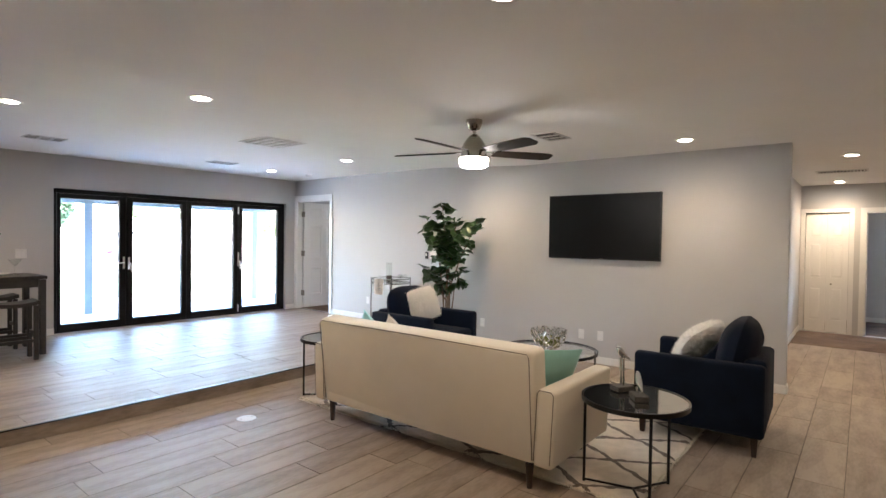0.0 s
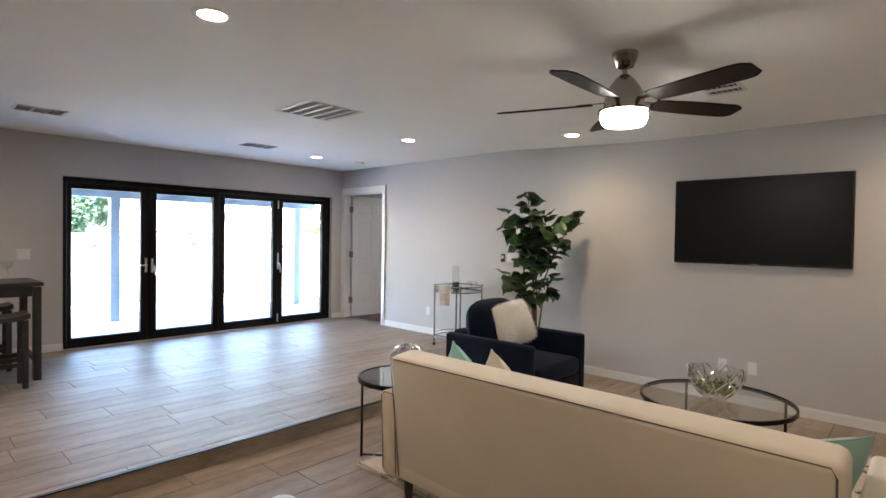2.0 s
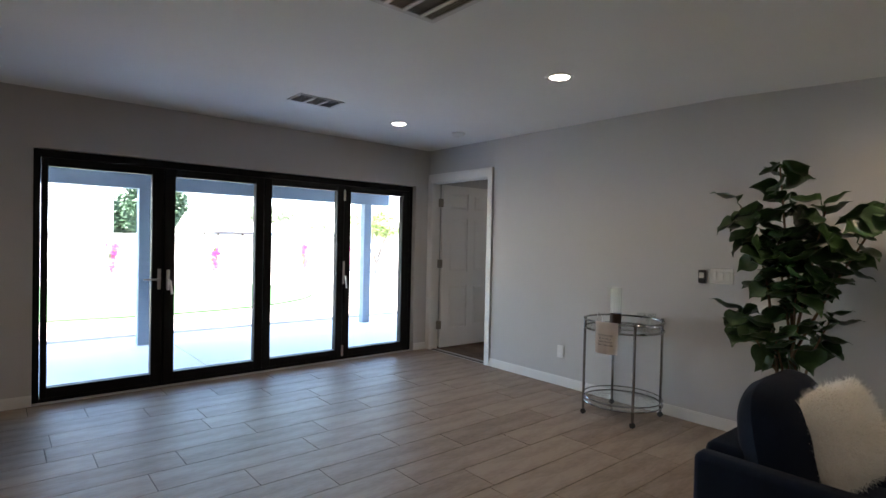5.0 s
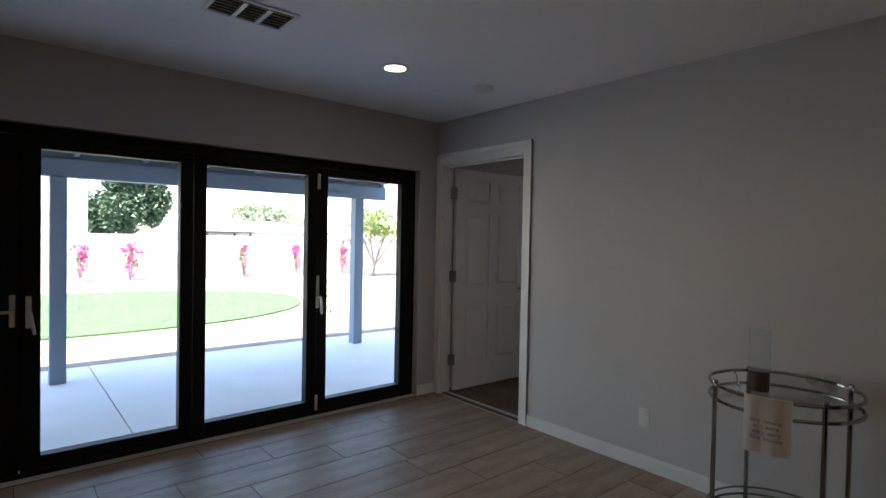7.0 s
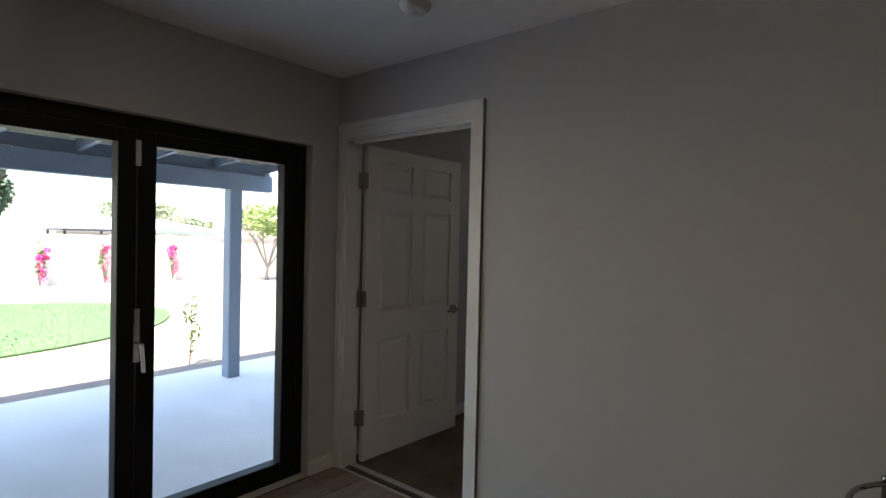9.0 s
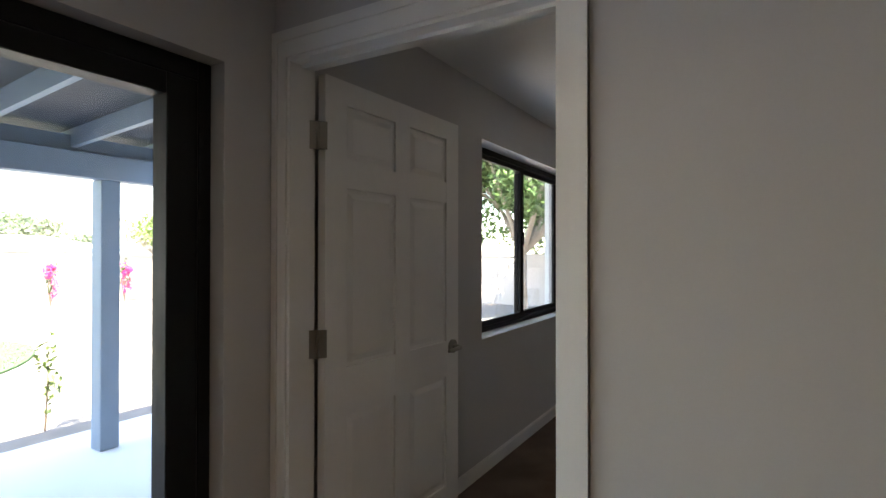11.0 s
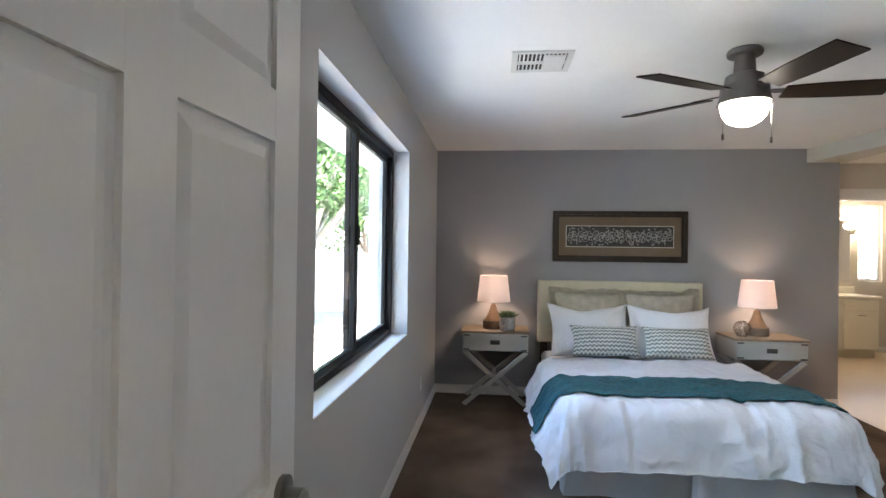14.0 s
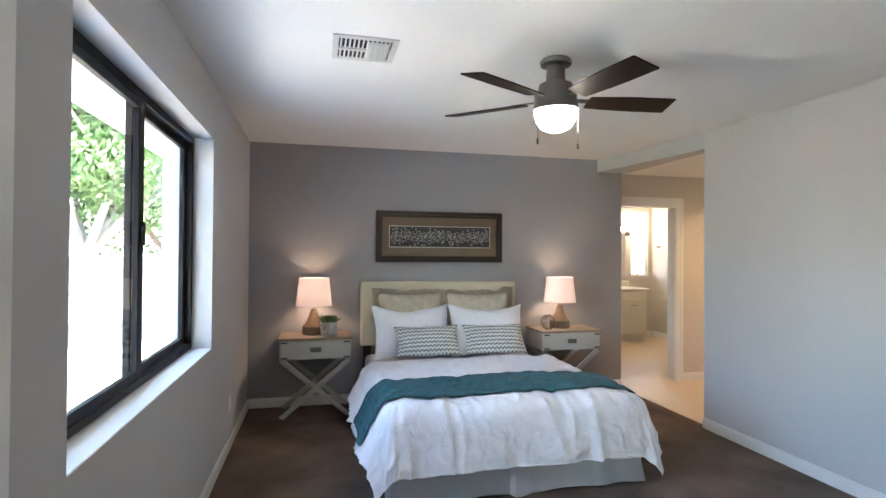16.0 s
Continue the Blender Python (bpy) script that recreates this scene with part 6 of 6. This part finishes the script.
# ---- outside ----
setting("ground", boxes((-400, 400, 0.2505, 400, -0.3, -0.145), (-400, X0 - 0.2, -400, 0.25, -0.3, -0.145), (9.3, 400, -400, 0.25, -0.3, -0.145), (X0 - 0.2, 9.3, -400, Y0 - 0.3, -0.3, -0.145)), GRAVEL, "pale sunlit desert gravel yard", "ground")
setting("patio_slab", boxes((-9, -2.236, 0.2508, 3.42, -0.2, -0.13), (-2.226, 2.6, 0.2508, 3.42, -0.2, -0.13), bevel=0.004), CONCRETE, "grey concrete patio slab with control joint", "patio")
bm = bmesh.new()
cx, cy = -2.0, 8.65
rim = []
for k in range(72):
    a = 2 * math.pi * k / 72
    rim.append((cx + 4.6 * math.cos(a) * (1 + 0.03 * math.sin(3 * a)), cy + 3.3 * math.sin(a) * (1 + 0.04 * math.cos(2 * a))))
top_ = [bm.verts.new((x, y, -0.115)) for x, y in rim]
low_ = [bm.verts.new((x * 1.002, y, -0.15)) for x, y in rim]
bm.faces.new(top_)
ring_faces(bm, low_, top_)
setting("lawn", bm, GRASS, "oval of bright green mown lawn", "lawn")
rnd = random.Random(17)
spots = []
while len(spots) < 26000:
    a, q = rnd.uniform(0, 6.283), math.sqrt(rnd.random())
    spots.append((Vector((cx + 4.6 * q * math.cos(a), cy + 3.3 * q * math.sin(a), -0.116)), Vector((0, 0, 1))))
tagged(new("grass", finish("grass", blades(bmesh.new(), spots, 0.022, 0.006, 5, 0), GRASS, 0)), "short green lawn grass blades", "grass", kind="stuff")

# block boundary wall: courses with recessed joints
bm = bmesh.new()
for k in range(7):
    z0 = -0.15 + k * 0.203
    box(bm, -16, 13.0, 15.6, 15.8, z0, z0 + 0.193)
    box(bm, -16, 13.0, 15.612, 15.788, z0 + 0.193, z0 + 0.203)
    box(bm, 13.0, 13.2, -6, 15.8, z0, z0 + 0.193)
    box(bm, 13.012, 13.188, -6, 15.788, z0 + 0.193, z0 + 0.203)
box(bm, -16, 13.22, 15.57, 15.83, -0.15 + 7 * 0.203, -0.15 + 7 * 0.203 + 0.06)
box(bm, 12.97, 13.23, -6, 15.56, -0.15 + 7 * 0.203, -0.15 + 7 * 0.203 + 0.06)
setting("boundary_wall", bm, BLOCK, "pale painted concrete block garden wall", "garden wall")

# patio cover
pc = thing("patio_cover", "blue-grey timber patio cover on square posts", "patio cover", pose(0, 0, -0.13))
for x, y in ((0.89, 2.87), (-2.56, 2.80), (-6.2, 2.80)):
    part("post", boxes((x - 0.07, x + 0.07, y - 0.07, y + 0.07, 0.0, 2.05), bevel=0.006), BLUEGREY, pc)
part("beam", boxes((-8.2, 1.31, 2.77, 2.91, 2.05, 2.235), bevel=0.004), BLUEGREY, pc, "blue-grey main beam")
part("blocking", boxes((-8.2, 1.31, 2.825, 2.85, 2.236, 2.352)), BLUEGREY, pc)
raf = None
for k in range(16):
    x = -7.9 + k * 0.61
    bm = bmesh.new()
    a, b = (0.2515, 2.44), (3.25, 2.236)
    vs = [bm.verts.new((dx, y, z)) for dx in (-0.02, 0.02) for y, z in ((a[0], a[1]), (b[0], b[1]), (b[0], b[1] + 0.13), (a[0], a[1] + 0.13))]
    ring_faces(bm, vs[:4], vs[4:])
    bm.faces.new(vs[:4])
    bm.faces.new(vs[4:])
    if raf is None:
        raf = part("rafter", bm, BLUEGREY, pc, at=pose(x, 0, 0))
    else:
        bm.free()
        repeat(raf, pose(x, 0, 0))
bm = bmesh.new()
vs = [bm.verts.new((x, y, z + dz)) for dz in (0.132, 0.16) for x, y, z in ((-8.2, 0.2515, 2.44), (1.32, 0.2515, 2.44), (1.32, 3.3, 2.232), (-8.2, 3.3, 2.232))]
ring_faces(bm, vs[:4], vs[4:])
bm.faces.new(vs[:4])
bm.faces.new(vs[4:])
part("roof_deck", bm, DECK, pc, "dark roof boards")
setting("house_pilaster", boxes((3.66, 3.95, 0.2508, 0.34, -0.14, 2.395)), STUCCO, "white stucco pier beside the bedroom window", "wall")


def leaves(bm, centre, radii, count, size, seed, hollow=0.55, lumps=9):
    """A crown of many small leaves in uneven clumps with gaps."""
    rnd_ = random.Random(seed)
    cl = []
    for k in range(lumps):
        d = Vector((rnd_.gauss(0, 1), rnd_.gauss(0, 1), rnd_.gauss(0, 1))).normalized() * rnd_.uniform(0.35, 0.85)
        cl.append((d, rnd_.uniform(0.28, 0.5)))
    for k in range(count):
        c_, r_ = cl[rnd_.randrange(lumps)]
        d = Vector((rnd_.gauss(0, 1), rnd_.gauss(0, 1), rnd_.gauss(0, 1))).normalized() * r_ * rnd_.uniform(hollow, 1.05)
        p = Vector(centre) + Vector(((c_ + d).x * radii[0], (c_ + d).y * radii[1], (c_ + d).z * radii[2]))
        n_ = Vector((rnd_.gauss(0, 1), rnd_.gauss(0, 1), rnd_.gauss(0.6, 1))).normalized()
        u = n_.orthogonal().normalized()
        u.rotate(Matrix.Rotation(rnd_.uniform(0, 6.28), 3, n_))
        v = n_.cross(u)
        s = size * rnd_.uniform(0.6, 1.2)
        q = [bm.verts.new(p + u * s), bm.verts.new(p + v * s * 0.45 + n_ * s * 0.12), bm.verts.new(p - u * s), bm.verts.new(p - v * s * 0.45 + n_ * s * 0.12)]
        bm.faces.new(q)
    return bm


def tree(label, x, y, trunk_h, centre, radii, count, size, leaf, seed, trunk_r=0.09, limbs=6, lumps=10, bark=BARK):
    t = thing("tree", label, "tree", pose(x, y, -0.145))
    rnd_ = random.Random(seed)
    bm = bmesh.new()
    fork = Vector((0.05, 0.0, trunk_h))
    tube(bm, [(0, 0, 0), (0.03, 0.02, trunk_h * 0.5), fork], [trunk_r * 1.25, trunk_r, trunk_r * 0.8], 10)
    for k in range(limbs):
        a = 6.283 * k / limbs + rnd_.uniform(-0.3, 0.3)
        e = Vector(centre) + Vector((radii[0] * 0.7 * math.cos(a), radii[1] * 0.7 * math.sin(a), radii[2] * rnd_.uniform(-0.2, 0.6)))
        m_ = fork.lerp(e, 0.5) + Vector((rnd_.uniform(-0.2, 0.2), rnd_.uniform(-0.2, 0.2), 0.15))
        tube(bm, [fork, m_, e], [trunk_r * 0.6, trunk_r * 0.35, trunk_r * 0.1], 8)
        for q in range(2):
            e2 = e + Vector((rnd_.uniform(-1, 1) * radii[0], rnd_.uniform(-1, 1) * radii[1], rnd_.uniform(-0.1, 0.8) * radii[2])) * 0.4
            tube(bm, [m_, m_.lerp(e2, 0.6), e2], [trunk_r * 0.3, trunk_r * 0.18, trunk_r * 0.05], 6)
    part("trunk", bm, bark, t, "branching trunk with bare limbs")
    tagged(part("crown", leaves(bmesh.new(), centre, radii, count, size, seed, lumps=lumps), leaf, t, smooth=0), kind="stuff")
    return t


tree("dense dark green tree beyond the garden wall", 1.2, 22.0, 1.2, (0, 0, 3.1), (1.6, 1.5, 2.1), 15000, 0.12, DARKLEAF, 3, lumps=16)
tree("small lime green tree with bare crooked branches", 8.4, 14.1, 0.4, (0.0, 0, 2.15), (1.75, 1.1, 0.8), 2600, 0.08, LIMELEAF, 7, 0.06, 8, lumps=13, bark=PALEBARK)
tree("leafy tree with a leaning forked trunk outside the bedroom", 10.3, 3.3, 1.5, (0.0, -0.6, 3.65), (2.8, 2.9, 1.75), 30000, 0.08, TREELEAF, 11, 0.13, 7, lumps=22, bark=PALEBARK)
tree("leafy green tree behind the side wall", 16.5, 3.6, 1.5, (0, 0, 3.6), (3.2, 3.5, 2.2), 13000, 0.10, TREELEAF, 13, 0.12, 6, lumps=16)
tree("leafy green tree behind the side wall", 15.5, 10.5, 1.5, (0, 0, 3.0), (3.0, 3.0, 2.0), 11000, 0.10, TREELEAF, 15, 0.12, 6, lumps=14)
# two far crowns whose pale leaves carry painted haze
tree("far tree beyond the houses, haze put into its pale leaf colour", 15.8, 45.0, 1.5, (0, 0, 3.1), (4.2, 2.5, 1.9), 3600, 0.2, PALELEAF, 19, 0.15, 6, lumps=12)
tree("far tree beyond the houses, haze put into its pale leaf colour", 21.0, 48.0, 1.5, (0, 0, 2.4), (3.0, 2.2, 1.4), 2400, 0.2, PALELEAF, 23, 0.15, 6, lumps=12)


def bougainvillea(x, h, seed, pink):
    t = thing("bougainvillea", "climbing bougainvillea with magenta flowers on the garden wall", "shrub", pose(x, 15.45, -0.145), "bougainvillea along the wall")
    rnd_ = random.Random(seed)
    bm = bmesh.new()
    for k in range(4):
        tube(bm, [(0, 0, 0), (rnd_.uniform(-0.1, 0.1), 0, h * 0.5), (rnd_.uniform(-0.25, 0.25), 0.03, h)], [0.012, 0.008, 0.003], 6)
    part("stem", bm, BARK, t)
    tagged(part("leaves", leaves(bmesh.new(), (0, 0, h * 0.6), (0.22, 0.1, h * 0.5), 160, 0.05, seed, lumps=6), TREELEAF, t, smooth=0), kind="stuff")
    bm = leaves(bmesh.new(), (0, -0.05, h * 0.85), (0.36 * pink, 0.1, 0.24), int(200 * pink), 0.05, seed + 1, lumps=6)
    leaves(bm, (0.02, -0.05, h * 0.5), (0.16, 0.1, h * 0.5), int(150 * pink), 0.045, seed + 2, lumps=7)
    tagged(part("flowers", bm, PINK, t, "magenta flowers", smooth=0), kind="stuff")


for x, hh, p_ in ((-3.6, 1.2, 0.8), (-1.12, 1.15, 0.7), (0.19, 1.2, 0.9), (2.15, 1.1, 0.8), (3.76, 1.15, 0.5), (5.75, 1.2, 0.7), (7.75, 1.2, 0.8), (11.0, 1.2, 0.6)):
    bougainvillea(x, hh, int(x * 10) + 50, p_)
for x, y in ((0.85, 3.75), (-3.9, 3.7)):
    t = thing("young_shrub", "thin young shrub beside the patio", "shrub", pose(x, y, -0.145), "young shrubs")
    bm = bmesh.new()
    tube(bm, [(0, 0, 0), (0.02, 0, 0.4), (0.03, 0.02, 0.85)], [0.008, 0.006, 0.002], 6)
    for k in range(5):
        tube(bm, [(0.02, 0, 0.02 + 0.03 * k), (0.16 * math.cos(k * 1.3), 0.16 * math.sin(k * 1.3), 0.16 + 0.05 * k)], [0.004, 0.001], 5)
    part("stem", bm, BARK, t)
    tagged(part("leaves", leaves(bmesh.new(), (0.02, 0, 0.5), (0.08, 0.08, 0.42), 110, 0.035, 31, lumps=7), LIMELEAF, t, smooth=0), kind="stuff")

# neighbours beyond the wall
for x, y, w_, h_ in ((10.5, 30.0, 8.5, 1.72), (-14.0, 34.0, 14.0, 2.2)):
    t = thing("neighbour_house", "low pale neighbouring house with shallow roof", "house", pose(x, y, -0.145))
    part("wall", boxes((-w_ / 2, w_ / 2, 0, 7, 0, h_ - 0.05)), STUCCO, t)
    bm = bmesh.new()
    vs = [bm.verts.new(p_) for p_ in ((-w_ / 2 - 0.5, -0.5, h_), (w_ / 2 + 0.5, -0.5, h_), (w_ / 2 + 0.5, 7.5, h_), (-w_ / 2 - 0.5, 7.5, h_), (-w_ / 2 + 2, 3.5, h_ + 0.75), (w_ / 2 - 2, 3.5, h_ + 0.75))]
    for q in ((0, 1, 5, 4), (2, 3, 4, 5), (1, 2, 5), (3, 0, 4), (3, 2, 1, 0)):
        bm.faces.new([vs[i] for i in q])
    part("roof", bm, ROOFING, t)
    part("fascia", boxes((-w_ / 2 - 0.51, w_ / 2 + 0.51, -0.53, -0.505, h_ - 0.14, h_ + 0.02)), BLUEGREY, t)
    for k in range(3):
        wx = -w_ / 2 + 2 + k * (w_ - 4) / 2
        wd = part("window", boxes((wx - 0.5, wx + 0.5, -0.03, 0.02, 0.7, 1.5)), TRIM, t)
        part("pane", boxes((wx - 0.44, wx + 0.44, -0.035, -0.03, 0.76, 1.44)), SCREEN, wd)

t = thing("carport", "low dark flat carport roof on posts beyond the garden wall", "carport", pose(6.9, 27.0, -0.145))
part("roof", boxes((-1.35, 1.3, -0.6, 2.4, 1.60, 1.67), bevel=0.01), DARKWOOD, t, "dark weathered roof edge")
for x in (-1.2, 1.15):
    for y in (-0.45, 2.2):
        part("post", boxes((x - 0.05, x + 0.05, y - 0.05, y + 0.05, 0, 1.5995)), DARKWOOD, t)
t = thing("neighbour_house", "tall plain white stucco house beyond the garden wall", "house", pose(-4.0, 19.6, -0.145))
part("wall", boxes((-4.0, 3.51, 0, 0.9, 0, 4.3)), STUCCO, t)
part("coping", boxes((-4.05, 3.54, -0.03, 0.95, 4.301, 4.4), bevel=0.01), TRIM, t)

# ---- floor planks, piece by piece ----
PW, PL, GAP = 0.254, 0.91, 0.0032
UPPER_JOINTS = (-3.81, -3.59, -3.19, -3.39, -2.95, -3.525, -3.176, -2.86)
LOWER_JOINTS = (-4.425, -4.87, -4.12, -4.31, -4.66, -4.02, -4.52)


def lay_planks(floor, x0, x1, y_top, y_bot, y_line, z, near, seed, joints):
    """Running-bond planks along x; those of the near stretch are pieces of their own, the rest one joined part."""
    rnd_ = random.Random(seed)
    cache, joined = {}, bmesh.new()
    first = math.floor((y_bot - y_line) / PW) - 1
    last = math.ceil((y_top - y_line) / PW) + 1
    made = 0
    for r in range(first, last):
        a, b = max(y_bot, y_line + r * PW), min(y_top, y_line + (r + 1) * PW)
        if b - a < 0.02:
            continue
        off = joints[(-1 - r) % len(joints)]
        k = math.floor((x0 - off) / PL)
        while off + k * PL < x1:
            u0, u1 = max(x0, off + k * PL), min(x1, off + (k + 1) * PL)
            k += 1
            if u1 - u0 < 0.03:
                continue
            ln, wd = round(u1 - u0 - GAP, 4), round(b - a - GAP, 4)
            zz = rnd_.uniform(-0.0002, 0.0002)
            mx_, my_ = (u0 + u1) / 2, (a + b) / 2
            if near[0] < mx_ < near[1] and near[2] < my_ < near[3] and made < 300:
                key = (ln, wd)
                if key not in cache:
                    bm_ = bmesh.new()
                    box(bm_, -ln / 2, ln / 2, -wd / 2, wd / 2, -0.005, 0.0)
                    for v in bm_.verts:
                        if v.co.z > -0.001:
                            v.co.x -= math.copysign(0.0012, v.co.x)
                            v.co.y -= math.copysign(0.0012, v.co.y)
                            v.co.z = 0.0
                    cache[key] = finish("plank", bm_, PLANK, 0)
                o = new("plank", cache[key])
                o.parent = floor
                o.matrix_basis = pose(mx_, my_, z + zz)
                made += 1
            else:
                box(joined, u0 + GAP / 2, u1 - GAP / 2, a + GAP / 2, b - GAP / 2, z - 0.005, z + zz)
    if joined.verts:
        tagged(part("planks_beyond", joined, PLANKS_FAR, floor, smooth=0), kind="stuff")


def floor_of(name):
    return bpy.data.objects[name]


lay_planks(floor_of("floor_upper"), X0, -0.001, 0.0, -3.881, -1.034, 0.0, (-5.2, 0, -3.9, 0), 4, UPPER_JOINTS)
lay_planks(floor_of("floor_lower"), X0, -0.001, -3.905, Y0, -4.345, L, (-5.4, 0, -8.3, -3.9), 6, LOWER_JOINTS)
lay_planks(floor_of("floor_lower"), 0.0, 3.2, -7.635, -9.6, -4.345, L, (9, 9, 9, 9), 8, LOWER_JOINTS)
